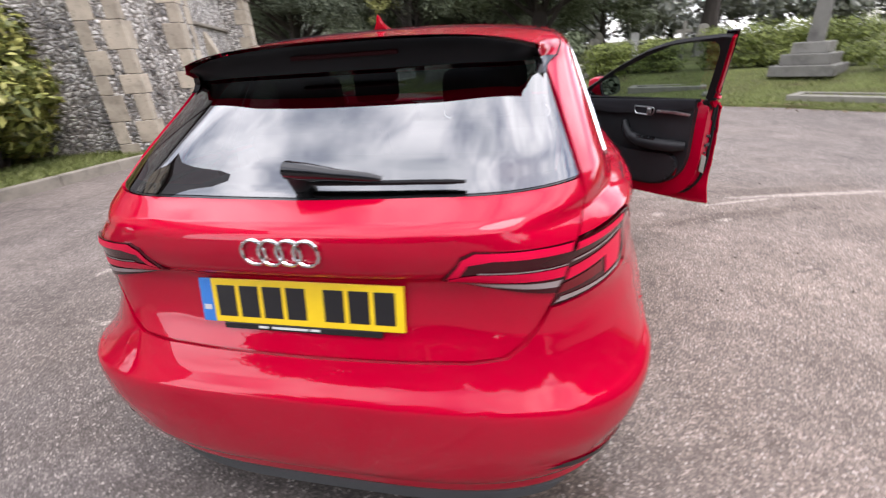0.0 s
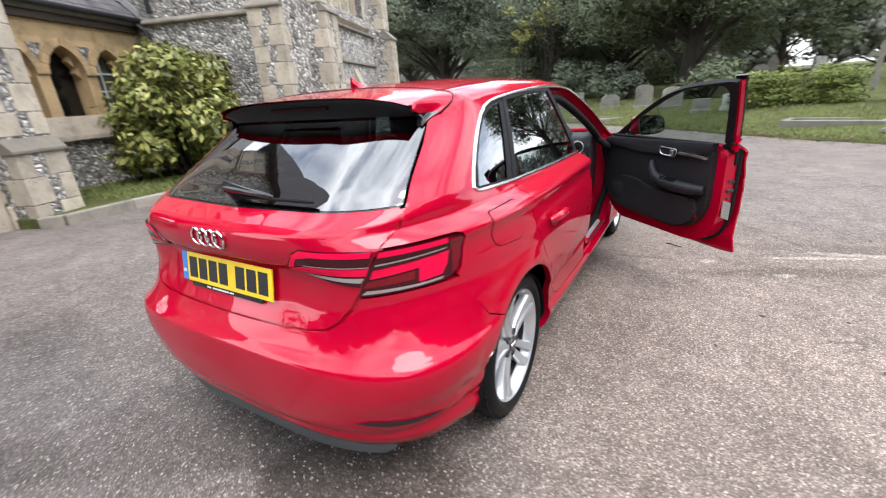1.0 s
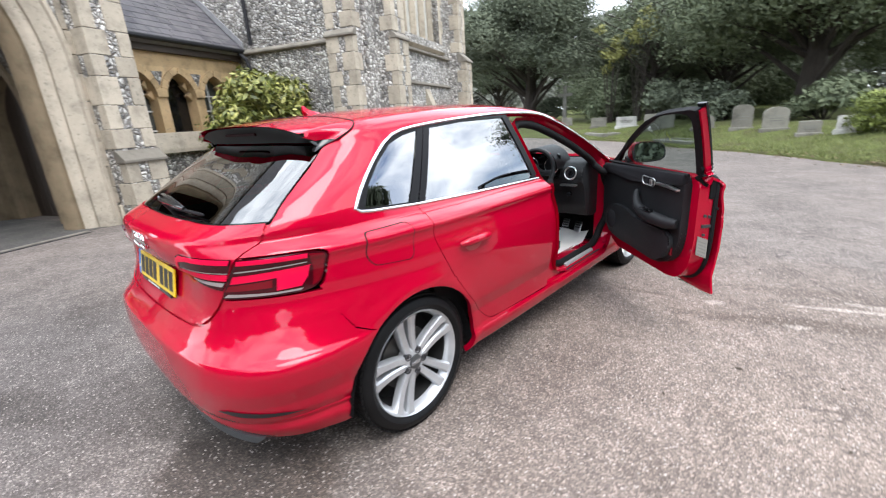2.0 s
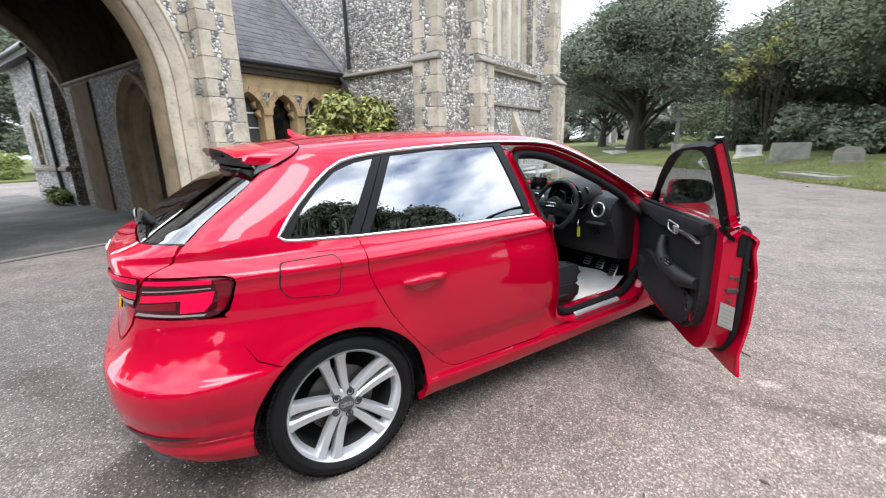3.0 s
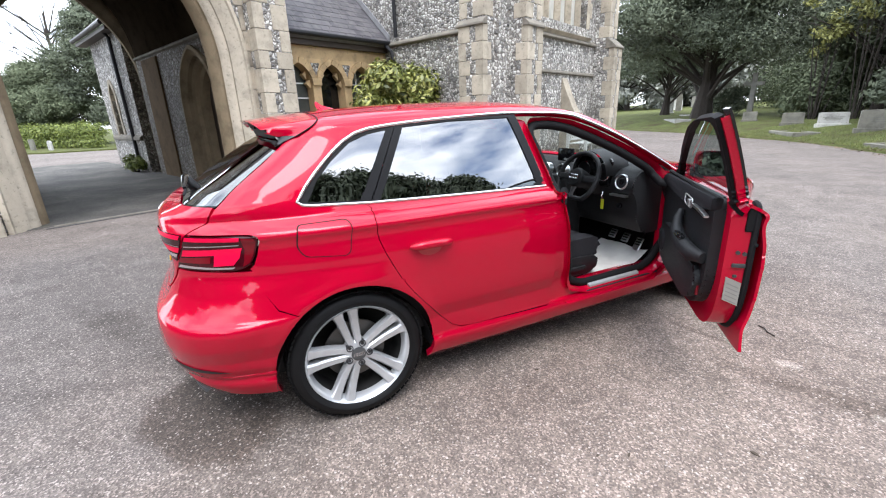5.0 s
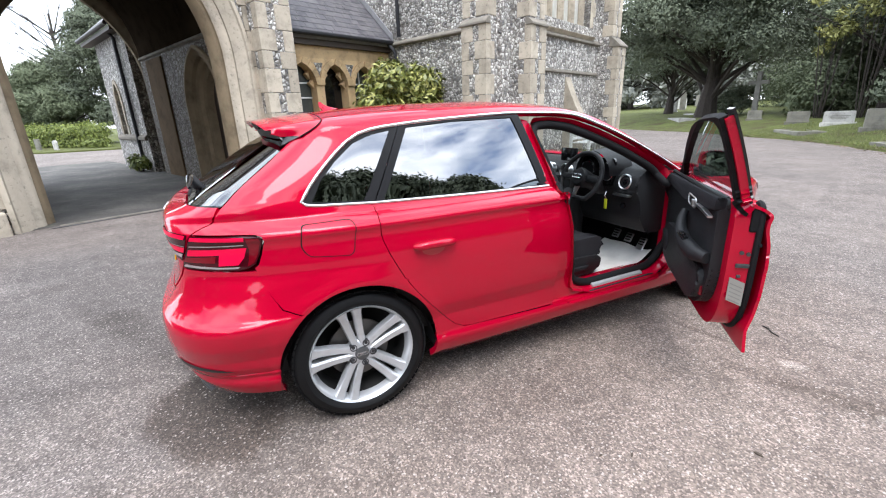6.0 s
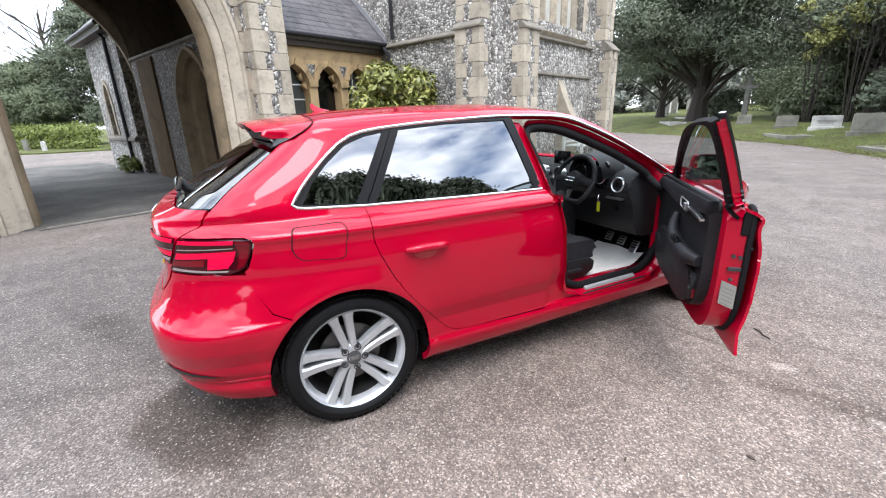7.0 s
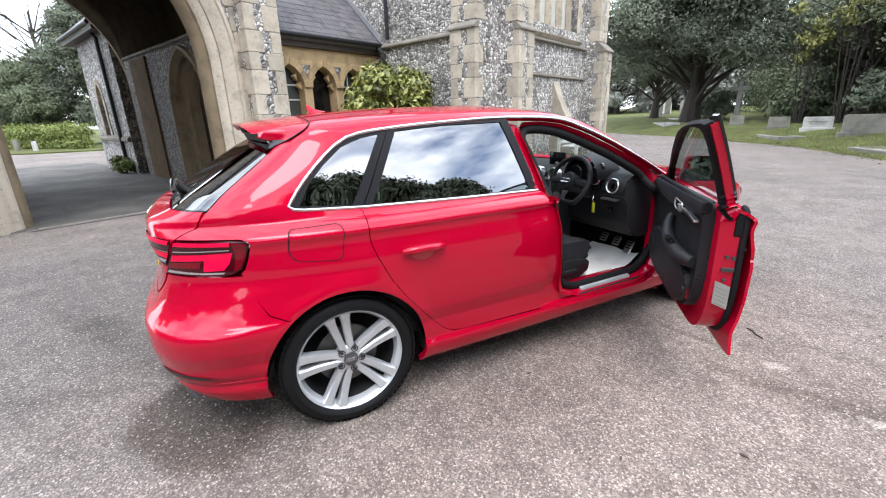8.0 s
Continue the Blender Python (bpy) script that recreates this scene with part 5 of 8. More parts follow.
def body_tail():
    # bumper
    right = [(0.0, 0.677), (0.40, 0.682), (0.483, 0.692), (0.524, 0.72), (0.557, 0.76), (0.575, 0.795)]
    outline = [(float(u_tail(x, z)), z) for x, z in densify(right, 0.03, closed=False)]
    lampb = [(0.40, 0.792), (0.435, 0.792), (0.465, 0.693), (0.497, 0.632), (0.565, 0.60)]
    arch = [(p, q) for p, q in arch_line(AXLE_R, 0.362, (0.205, 0.597), n=24) if p < 0.60]
    front = densify(lampb + arch[::-1], 0.025, closed=False)
    outline += [(float(u_side(p, q)), q) for p, q in front]
    foot = [(0.455, 0.235), (0.40, 0.225)]
    outline += [(float(u_side(p, q)), q) for p, q in foot]
    outline += [(u, 0.230 + 0.045 * (1 - u / 0.62)) for u in np.linspace(0.62, 0.0, 16)]
    full = outline + [(-u, z) for u, z in outline[::-1][1:-1]]
    bumper = sheet_mesh("rear_bumper", full, skin, PAINT, car, "", step=(0.03, 0.012), lip=0.03)
    # dark lower valance
    val = [(u, 0.282 - 0.075 * abs(u)) for u in np.linspace(-0.50, 0.50, 31)] + [(u, 0.212) for u in np.linspace(0.44, -0.44, 25)]

    def drop(u, z):
        p = np.array(skin(u, 0.262 + (np.asarray(z, float) - 0.262) * 0.3))
        p[..., 2] = z
        return p
    sheet_mesh("valance", val, drop, CLADDING, car, "grey plastic lower valance", step=(0.04, 0.015), lip=0.05, lift=0.003)
    # mock vent in each bumper corner
    for s in (1, -1):
        vent = [("x", 0.57, 0.408), ("x", 0.66, 0.392), ("y", 0.22, 0.384), ("y", 0.29, 0.381), ("y", 0.22, 0.398), ("x", 0.69, 0.412), ("x", 0.62, 0.419)]
        o = [(float(u_tail(p, q)) if k == "x" else float(u_side(p, q)), q) for k, p, q in vent]
        sheet_mesh("bumper_vent", [(s * u, q) for u, q in densify(o, 0.015)], skin, INK, bumper, "black corner vent", step=(0.02, 0.01), lift=0.003, lip=0)
        row = []
        for u in np.linspace(float(u_side(0.452, 0.345)), float(u_tail(0.66, 0.345)), 30):
            zz = 0.345 - 0.005 * (1 - min(1, u))
            e = 2e-3
            n = np.cross(skin(u + e, zz) - skin(u - e, zz), skin(u, zz + e) - skin(u, zz - e))
            n /= np.linalg.norm(n)
            fade = 0.006 * max(0.0, 1 - (u - float(u_tail(0.66, 0.345))) / 0.22)
            pt = skin(u, zz) - n * fade * (1 if float(np.dot(n, skin(u, zz) - np.array((0, 2.0, 0.3)))) > 0 else -1)
            row.append((Vector((pt[0] * s, pt[1], pt[2])), Vector((n[0] * s, n[1], n[2]))))
        strip("bumper_crease", row, 0.02, 0.006, PAINT, bumper)
    # tailgate
    gate = thing("tailgate", Matrix.Identity(4), "", "")
    for k in list(gate.keys()):
        del gate[k]
    gate.parent = car
    rim = densify(TAILGATE_EDGE[:10], 0.008, closed=False)
    low = rim + [(x, 1.034 + 0.006 * (x / 0.65)) for x in np.linspace(0.632, 0.0, 16)]
    low = [(x - 0.003 if x > 0.01 else x, z) for x, z in low]
    poly = low + [(-x, z) for x, z in low[::-1][1:-1]]
    tail_panel("tailgate_skin", poly, PAINT, gate, lip=0.02)
    # painted body behind the shut line
    grown = [(x + 0.012 if x > 0.01 else x, z - 0.016 if z < 0.9 else z) for x, z in low]
    tail_panel("shut_panel", grown + [(-x, z) for x, z in grown[::-1][1:-1]], PAINT, car, lift=-0.012, lip=0)
    # rear window with a black border and the pillars beside it
    wi = [(0.0, 1.040), (0.632, 1.047), (0.617, 1.09), (0.577, 1.20), (0.545, 1.30), (0.0, 1.305)]
    wi = densify(wi, 0.03, closed=False)
    tail_panel("rear_window", wi + [(-x, z) for x, z in wi[::-1][1:-1]], GLASS_REAR, gate, "tinted heated rear window", lift=-0.004, lip=0)
    bot = [(x, 1.036 + 0.008 * abs(x) / 0.63) for x in np.linspace(-0.63, 0.63, 31)] + [(x, 1.060 + 0.006 * abs(x) / 0.63) for x in np.linspace(0.62, -0.62, 31)]
    tail_panel("window_border", bot, GLOSS_BLACK, gate, "", lift=-0.006, lip=0)
    return gate, bumper


gate, bumper = body_tail()


def tail_lamps():
    for s in (1, -1):
        outer = thing("tail_lamp", Matrix.Identity(4), "", "")
        for k in list(outer.keys()):
            del outer[k]
        outer.parent = car

        def lamp(name, mixed, mat, label="", lift=0.0, lip=0.02):
            """mixed: ("x", x, z) on the tail or ("y", y, z) on the flank."""
            pts = []
            for k, p, q in mixed:
                q += 0.03
                if k == "x" and p > 0.56:
                    p += 0.009 * min(1.0, max(0.0, (q - 0.81) / 0.12))
                pts.append((float(u_tail(p, q)) if k == "x" else float(u_side(p, q)), q))
            pts = [(s * u, q) for u, q in densify(pts, 0.015)]
            return sheet_mesh(name, pts, skin, mat, outer if not name.startswith("inner") else inner, label, step=(0.02, 0.012), lift=lift, lip=lip)
        inner = thing("inner_tail_lamp", Matrix.Identity(4), "", "")
        for k in list(inner.keys()):
            del inner[k]
        inner.parent = car
        X, Y = "x", "y"
        lamp("housing", [(X, 0.6155, 0.908), (Y, 0.40, 0.906), (Y, 0.44, 0.9035), (Y, 0.462, 0.896), (Y, 0.468, 0.882), (Y, 0.452, 0.83), (Y, 0.432, 0.795), (Y, 0.405, 0.778), (Y, 0.37, 0.770), (X, 0.572, 0.772), (X, 0.585, 0.83)], LAMP_DARK, "dark red lamp lens")
        lamp("upper_light", [(X, 0.616, 0.903), (Y, 0.405, 0.901), (Y, 0.403, 0.886), (X, 0.614, 0.888)], LAMP_BRIGHT, "bright red light bar", 0.002, 0)
        lamp("lamp_divider", [(X, 0.609, 0.867), (Y, 0.40, 0.873), (Y, 0.40, 0.869), (X, 0.607, 0.862)], LAMP_CLEAR, "silver divider", 0.002, 0)
        lamp("brake_light", [(X, 0.604, 0.850), (Y, 0.41, 0.860), (Y, 0.395, 0.82), (Y, 0.37, 0.792), (X, 0.70, 0.788), (X, 0.695, 0.832), (X, 0.598, 0.824)], LAMP_BRIGHT, "bright red brake light", 0.002, 0)
        lamp("fog_light", [(X, 0.594, 0.818), (X, 0.688, 0.826), (X, 0.690, 0.80), (X, 0.582, 0.798)], LAMP_RED, "dull red fog light", 0.002, 0)
        lamp("lower_reflector", [(X, 0.592, 0.789), (X, 0.70, 0.783), (Y, 0.375, 0.784), (Y, 0.365, 0.777), (X, 0.70, 0.776), (X, 0.580, 0.778)], LAMP_CLEAR, "pale lower reflector strip", 0.002, 0)
        lamp("side_marker", [(Y, 0.408, 0.899), (Y, 0.455, 0.894), (Y, 0.462, 0.882), (Y, 0.447, 0.832), (Y, 0.428, 0.799), (Y, 0.402, 0.785), (Y, 0.410, 0.81), (Y, 0.418, 0.85)], LAMP_RED, "deep red side marker", 0.002, 0)
        lamp("inner_housing", [(X, 0.602, 0.911), (X, 0.45, 0.921), (X, 0.412, 0.924), (X, 0.385, 0.912), (X, 0.340, 0.853), (X, 0.350, 0.845), (X, 0.42, 0.833), (X, 0.52, 0.816), (X, 0.578, 0.803), (X, 0.588, 0.84)], LAMP_DARK, "dark red lamp lens", 0.005)
        lamp("inner_upper_light", [(X, 0.600, 0.908), (X, 0.45, 0.918), (X, 0.415, 0.920), (X, 0.388, 0.907), (X, 0.355, 0.862), (X, 0.382, 0.868), (X, 0.400, 0.895), (X, 0.45, 0.902), (X, 0.598, 0.893)], LAMP_BRIGHT, "bright red light bar", 0.007, 0)
        lamp("inner_brake_light", [(X, 0.594, 0.860), (X, 0.42, 0.872), (X, 0.388, 0.868), (X, 0.358, 0.860), (X, 0.358, 0.852), (X, 0.42, 0.852), (X, 0.589, 0.838)], LAMP_BRIGHT, "bright red light bar", 0.007, 0)
        lamp("inner_divider", [(X, 0.594, 0.866), (X, 0.42, 0.877), (X, 0.42, 0.874), (X, 0.594, 0.863)], LAMP_CLEAR, "silver divider", 0.007, 0)
        lamp("inner_reversing_light", [(X, 0.585, 0.832), (X, 0.42, 0.846), (X, 0.37, 0.847), (X, 0.43, 0.837), (X, 0.578, 0.818)], LAMP_CLEAR, "clear reversing light", 0.007, 0)


tail_lamps()


def on_tail(x, z, lift=0.0):
    u = float(u_tail(np.array(x), z))
    p = skin(u, z)
    e = 2e-3
    n = np.cross(skin(u + e, z) - skin(u - e, z), skin(u, z + e) - skin(u, z - e))
    n = n / np.linalg.norm(n)
    return Vector(p + n * lift), Vector(n)


def top_skin(x, y):
    """Roof, windscreen and bonnet."""
    x, y = np.asarray(x, float), np.asarray(y, float)
    e = top_edge(y)
    w = side_x(y, e)
    t = np.clip(np.abs(x) / np.maximum(w, 1e-6), 0, 1.0)
    return np.stack([x, y, e + (ROOF(y) - e) * (1 - t ** 2.6)], -1)


def unit_top(p, q):
    """The same over a unit width: p from -1 to 1."""
    y = np.asarray(q, float)
    return top_skin(np.asarray(p, float) * side_x(y, top_edge(y)), y)


def body_top():
    roof = [(-1, 0.80), (1, 0.80), (1, 2.32), (0.9, 2.335), (0, 2.36), (-0.9, 2.335), (-1, 2.32)]
    ob = sheet_mesh("roof", densify(roof, 0.05), unit_top, PAINT, car, "", step=(0.08, 0.05), lip=0.02)
    ws = [(-0.93, 2.35), (0, 2.375), (0.93, 2.35), (0.92, 2.98), (0.5, 3.04), (0, 3.06), (-0.5, 3.04), (-0.92, 2.98)]
    sheet_mesh("windscreen", densify(ws, 0.05), unit_top, GLASS, car, "clear laminated windscreen", step=(0.08, 0.05), lift=-0.004, lip=0)
    for s in (1, -1):
        pil = [(s * 0.93, 2.33), (s * 1.0, 2.315), (s * 1.0, 2.92), (s * 0.92, 2.98)]
        sheet_mesh("windscreen_pillar", densify(pil, 0.05), unit_top, PAINT, car, "", step=(0.08, 0.05), lip=0.02)
    bon = [(-0.97, 2.96), (-0.5, 3.065), (0, 3.09), (0.5, 3.065), (0.97, 2.96), (0.97, 4.1), (0.6, 4.2), (0, 4.24), (-0.6, 4.2), (-0.97, 4.1)]
    sheet_mesh("bonnet", densify(bon, 0.05), unit_top, PAINT, car, "", step=(0.08, 0.05), lip=0.02)
    for s in (1, -1):
        fen = [(HINGE_Y, 0.19), (HINGE_Y, 0.95), (2.935, 0.962), (2.935, float(top_edge(2.935)) - 0.002)]
        fen += [(float(y), float(top_edge(y)) - 0.001) for y in np.linspace(3.0, 4.28, 22)] + [(4.29, 0.3), (4.2, 0.2)]
        fen += [(3.83, 0.2)] + [(p, q) for p, q in arch_line(AXLE_F, 0.362, (0.2, 0.2), n=22)[::-1] if q > 0.2]
        fo = [(s * (1 + p), q) for p, q in densify(fen, 0.03)]
        sheet_mesh("front_wing", fo, lambda p, q: np.stack([np.sign(p) * side_x(np.abs(p) - 1, q), np.abs(p) - 1, q], -1), PAINT, car, "", step=(0.04, 0.03), lip=0.02)
        lampf = [(3.86, 0.80), (4.02, 0.815), (4.2, 0.74), (4.235, 0.66), (4.1, 0.68), (3.95, 0.74)]
        sheet_mesh("headlamp", [(s * (1 + p), q) for p, q in densify(lampf, 0.03)], lambda p, q: np.stack([np.sign(p) * side_x(np.abs(p) - 1, q), np.abs(p) - 1, q], -1), LAMP_CLEAR, car, "clear headlamp lens", step=(0.03, 0.02), lift=0.004, lip=0.006)
    # nose between the front wings
    def nose(p, q):
        p, q = np.asarray(p, float), np.asarray(q, float)
        return np.stack([p * 0.42, 4.305 - 0.045 * p ** 2 - 0.075 * np.clip((q - 0.56) / 0.18, 0, 1) ** 2, q], -1)
    sheet_mesh("front_bumper", densify([(-1, 0.19), (1, 0.19), (1, 0.70), (0, 0.735), (-1, 0.70)], 0.05), nose, PAINT, car, "", step=(0.1, 0.04), lip=0.02)
    sheet_mesh("front_grille", densify([(-0.6, 0.36), (0.6, 0.36), (0.78, 0.46), (0.7, 0.62), (-0.7, 0.62), (-0.78, 0.46)], 0.05), nose, GLOSS_BLACK, car, "gloss black grille", step=(0.1, 0.04), lift=0.006, lip=0.004)
    # aerial fin on the roof
    bm = bmesh.new()
    base = Vector((0, 0.90, float(ROOF(0.93)) - 0.004))
    prof = [(0.0, 0.046), (0.012, 0.048), (0.022, 0.038), (0.042, 0.026), (0.07, 0.018), (0.105, 0.009), (0.13, 0.0)]
    rows = []
    for y, h in prof:
        w = 0.005 + 0.019 * (1 - h / 0.05)
        rows.append([bm.verts.new(base + Vector((sx * wx, y + (0.02 if (hz < 0.3 and y < 0.02) else 0.0), h * hz))) for sx, wx, hz in ((-1, 0.025, 0.0), (-1, w, 0.5), (-1, w * 0.5, 0.92), (0, 0, 1.0), (1, w * 0.5, 0.92), (1, w, 0.5), (1, 0.025, 0.0))])
    for a, b in zip(rows, rows[1:]):
        for j in range(6):
            bm.faces.new((a[j], a[j + 1], b[j + 1], b[j]))
    bm.faces.new(rows[0])
    part("roof_aerial", bm, PAINT, car, "small shark-fin aerial", smooth=True)


body_top()


def spoiler():
    """The roof spoiler: a wing over the rear window with black fins under its ends."""
    sp = thing("roof_spoiler", Matrix.Identity(4), "", "")
    for k in list(sp.keys()):
        del sp[k]
    sp.parent = car
    y1 = 0.797

    def back(p):
        return 0.512 + 0.05 * np.abs(p) ** 3

    def upper(p, q):
        """The roof's own curve carried on to the trailing edge, which lifts a little."""
        p, q = np.asarray(p, float), np.asarray(q, float)
        y = back(p) + (y1 - back(p)) * q
        e = top_edge(y)
        z = e + (ROOF(y) - e) * (1 - np.abs(p) ** 2.6) + (0.008 - 0.02 * np.abs(p) ** 6) * (1 - q) ** 2
        return np.stack([p * side_x(y, e), y, z], -1)

    def cheek(p, q):
        """p along the side from the tip forward, q down to where it meets the rear pillar."""
        p, q = np.asarray(p, float), np.asarray(q, float)
        tip = back(1.0)
        y = tip + (y1 - tip) * p
        z = top_edge(y) - 0.012 * (1 - p) ** 2 - (0.008 + 0.028 * np.clip(p / 0.3, 0, 1) ** 0.8 + 0.036 * p) * q
        ye = y1 - 0.105 * q ** 1.4
        ze = top_edge(y1) - 0.083 * q
        end = skin(u_side(ye, ze), ze)[..., 0] + 0.002
        x = side_x(y, top_edge(y))
        return np.stack([x + (end - side_x(y1, top_edge(y1))) * p ** 1.3, y - 0.105 * q ** 1.4 * p ** 2, z], -1)

    def shell(p, q):
        """Top and both sides in one: beyond 1 the sheet turns down into the cheek."""
        p, q = np.asarray(p, float), np.asarray(q, float)
        down = np.clip((np.abs(p) - 1) / 0.3, 0, 1)
        side = cheek(q, down) * np.stack([np.sign(p), p * 0 + 1, p * 0 + 1], -1)
        return np.where((np.abs(p) > 1)[..., None], side, upper(np.clip(p, -1, 1), q))

    def under(p, q):
        """From the trailing edge forward and down to the head of the rear window."""
        p, q = np.asarray(p, float), np.asarray(q, float)
        a = shell(np.sign(p) * np.minimum(np.abs(p) * 1.3, 1.3), p * 0 + 0.0) - np.stack([p * 0, p * 0 + 0.001, p * 0 + 0.001], -1)
        ends = np.clip((np.abs(p) - 0.62) / 0.3, 0, 1)
        z = 1.290 - 0.004 * ends * ends * (3 - 2 * ends)
        b = skin(u_tail(p * 0.54, z), z) + np.stack([p * 0, p * 0 - 0.002, p * 0 + 0.002], -1)
        q = q[..., None]
        return a + (b - a) * np.concatenate([q, q ** 0.45, q ** 1.7], -1)
    top = densify([(-1.3, 0), (1.3, 0), (1.3, 1), (-1.3, 1)], 0.05)
    sheet_mesh("wing", top, shell, PAINT, sp, "", step=(0.05, 0.1), lip=0.0, cuts=[(0, -1.0), (0, 1.0)])
    full = densify([(-1, 0), (1, 0), (1, 1), (-1, 1)], 0.05)
    sheet_mesh("underside", full, under, TRIM_BLACK, sp, "black spoiler underside", step=(0.03, 0.2), lip=0.0, flip=True)
    for s in (1, -1):
        # fin: a small curved blade from the cheek's edge down onto the glass
        a = [cheek(t, 1.0) for t in (1.0, 0.8, 0.6, 0.4, 0.25)]
        low = [skin(u_tail(np.array(x), z), z) + np.array((0, -0.004, 0.003)) for x, z in ((0.557, 1.268), (0.556, 1.252), (0.549, 1.258))]
        low += [(a[3] + low[2]) / 2, a[4] - np.array((0.002, 0.0, 0.003))]
        bm = bmesh.new()
        rows = [[bm.verts.new((s * (v[0] + off), v[1], v[2])) for v in line] for off, line in ((-0.002, a), (-0.004, [(u + v) / 2 for u, v in zip(a, low)]), (0.0, low), (-0.02, low), (-0.02, a))]
        for r0, r1 in zip(rows, rows[1:]):
            for k in range(4):
                bm.faces.new((r0[k], r0[k + 1], r1[k + 1], r1[k]))
        bmesh.ops.recalc_face_normals(bm, faces=bm.faces)
        part("fin", bm, GLOSS_BLACK, sp, "gloss black side fin", smooth=True)
    # the shut line against roof and pillars
    line = [cheek(1.0, t) * np.array((-1, 1, 1)) for t in np.linspace(1, 0.1, 8)] + [upper(t, 1.0) for t in np.linspace(-1, 1, 31)] + [cheek(1.0, t) for t in np.linspace(0.1, 1, 8)]
    bm = bmesh.new()
    ring_path(bm, [Vector(v) + Vector((0, 0.002, 0.0)) for v in line], 0.0028, 6)
    part("shut_line", bm, RUBBER, sp, "dark rubber shut line")
    # high brake light
    bm = bmesh.new()
    box(bm, -0.16, 0.560, 1.326, 0.16, 0.60, 1.338, 0.003)
    part("high_brake_light", bm, plain("dark_red_lens", (0.02, 0.001, 0.002), 0.6, spec=0.1), sp, "dark red high brake light")
    return sp


spoiler()


def wheel(name, x, y, side):
    """A five twin-spoke alloy wheel with its tyre."""
    w = thing(name, Matrix.Identity(4), "", "")
    for k in list(w.keys()):
        del w[k]
    w.parent = car
    w.matrix_basis = pose(x, y, AXLE_Z, 0, 0, 0 if side > 0 else 180)
    R, RIM = 0.317, 0.2440
    bm = bmesh.new()
    lathe(bm, [(-0.19, RIM - 0.004), (-0.195, 0.255), (-0.19, 0.29), (-0.165, 0.309), (-0.10, 0.3165), (-0.07, R), (-0.02, 0.3165), (0.012, 0.309), (0.030, 0.293), (0.036, 0.268), (0.030, 0.256), (0.020, RIM + 0.002), (0.008, RIM - 0.006)], "x", 72)
    tyre = part("tyre", bm, TYRE, w, "black road tyre", smooth=True)
    # tread blocks
    bm = bmesh.new()
    for i in range(64):
        k = 2 * math.pi * i / 64
        for x0, x1, tw in ((-0.16, -0.125, 0.5), (-0.115, -0.075, -0.4), (-0.065, -0.025, 0.4), (-0.018, 0.016, -0.5)):
            m = Matrix.Rotation(k + tw * 0.03, 4, "X")
            box(bm, x0, -0.0125, 0.3085, x1, 0.0125, 0.3195 if x1 < 0 else 0.3165, 0.0, m @ Matrix.Rotation(tw * 0.25, 4, "Z"))
    part("tread", bm, TYRE, w, "", kind="stuff")
    bm = bmesh.new()
    lathe(bm, [(-0.025, 0.220), (-0.012, 0.223), (0.0, 0.229), (0.016, 0.2345), (0.024, RIM), (0.018, RIM + 0.003), (0.005, RIM + 0.002), (-0.02, RIM)], "x", 72)
    rim = part("rim", bm, ALLOY, w, "silver alloy rim", smooth=True)
    bm = bmesh.new()
    lathe(bm, [(-0.13, 0.0), (-0.13, 0.19), (-0.12, 0.212), (-0.024, 0.2215), (-0.02, RIM - 0.002)], "x", 48)
    part("barrel", bm, BARREL, w, "dark wheel barrel", smooth=True)
    bm = bmesh.new()
    lathe(bm, [(-0.075, 0.05), (-0.06, 0.05), (-0.06, 0.145), (-0.072, 0.145)], "x", 48)
    part("brake_disc", bm, plain_disc(), w, "worn steel brake disc", smooth=True)
    # spokes: five pairs
    for i in range(5):
        k0 = math.radians(101 + 72 * i)
        for sgn in (1, -1):
            bm = bmesh.new()
            rows = []
            for t in np.linspace(0, 1, 7):
                r = 0.040 + (0.2355 - 0.040) * t
                ang = k0 + sgn * math.atan2(0.0175 + 0.0195 * t, r)
                half = 0.0165 + 0.0055 * t + 0.006 * max(0, t - 0.85) / 0.15
                xo = -0.004 + 0.020 * t ** 1.3 - 0.008 * math.sin(t * math.pi)
                c = Vector((0, r * math.cos(ang), r * math.sin(ang)))
                d = Vector((0, -math.sin(ang), math.cos(ang))) * sgn
                rows.append([bm.verts.new(c + d * q * half + Vector((xo + h, 0, 0))) for q, h in ((-1, -0.035), (-1, -0.004), (-0.62, 0.003), (0.72, 0.001), (1.0, -0.008), (1, -0.035))])
            for a, b in zip(rows, rows[1:]):
                for j in range(5):
                    bm.faces.new((a[j], a[j + 1], b[j + 1], b[j]))
            part("spoke", bm, ALLOY, rim, smooth=True)
    bm = bmesh.new()
    lathe(bm, [(-0.05, 0.068), (-0.014, 0.066), (-0.005, 0.058), (0.0, 0.036), (0.0, 0.0)], "x", 30)
    part("hub", bm, ALLOY, rim, smooth=True)
    bm = bmesh.new()
    lathe(bm, [(0.0, 0.0345), (0.006, 0.033), (0.008, 0.028), (0.008, 0.0)], "x", 30)
    part("hub_cap", bm, CAP_GREY, rim, "dark grey centre cap", smooth=True)
    for j in range(4):
        bm = bmesh.new()
        ring_path(bm, [(0.0085, -0.0165 + 0.011 * j + 0.0085 * math.cos(q), 0.0085 * math.sin(q)) for q in np.linspace(0, 2 * math.pi, 15)[:-1]], 0.0012, 5, closed=True)
        part("cap_ring", bm, BADGE, rim)
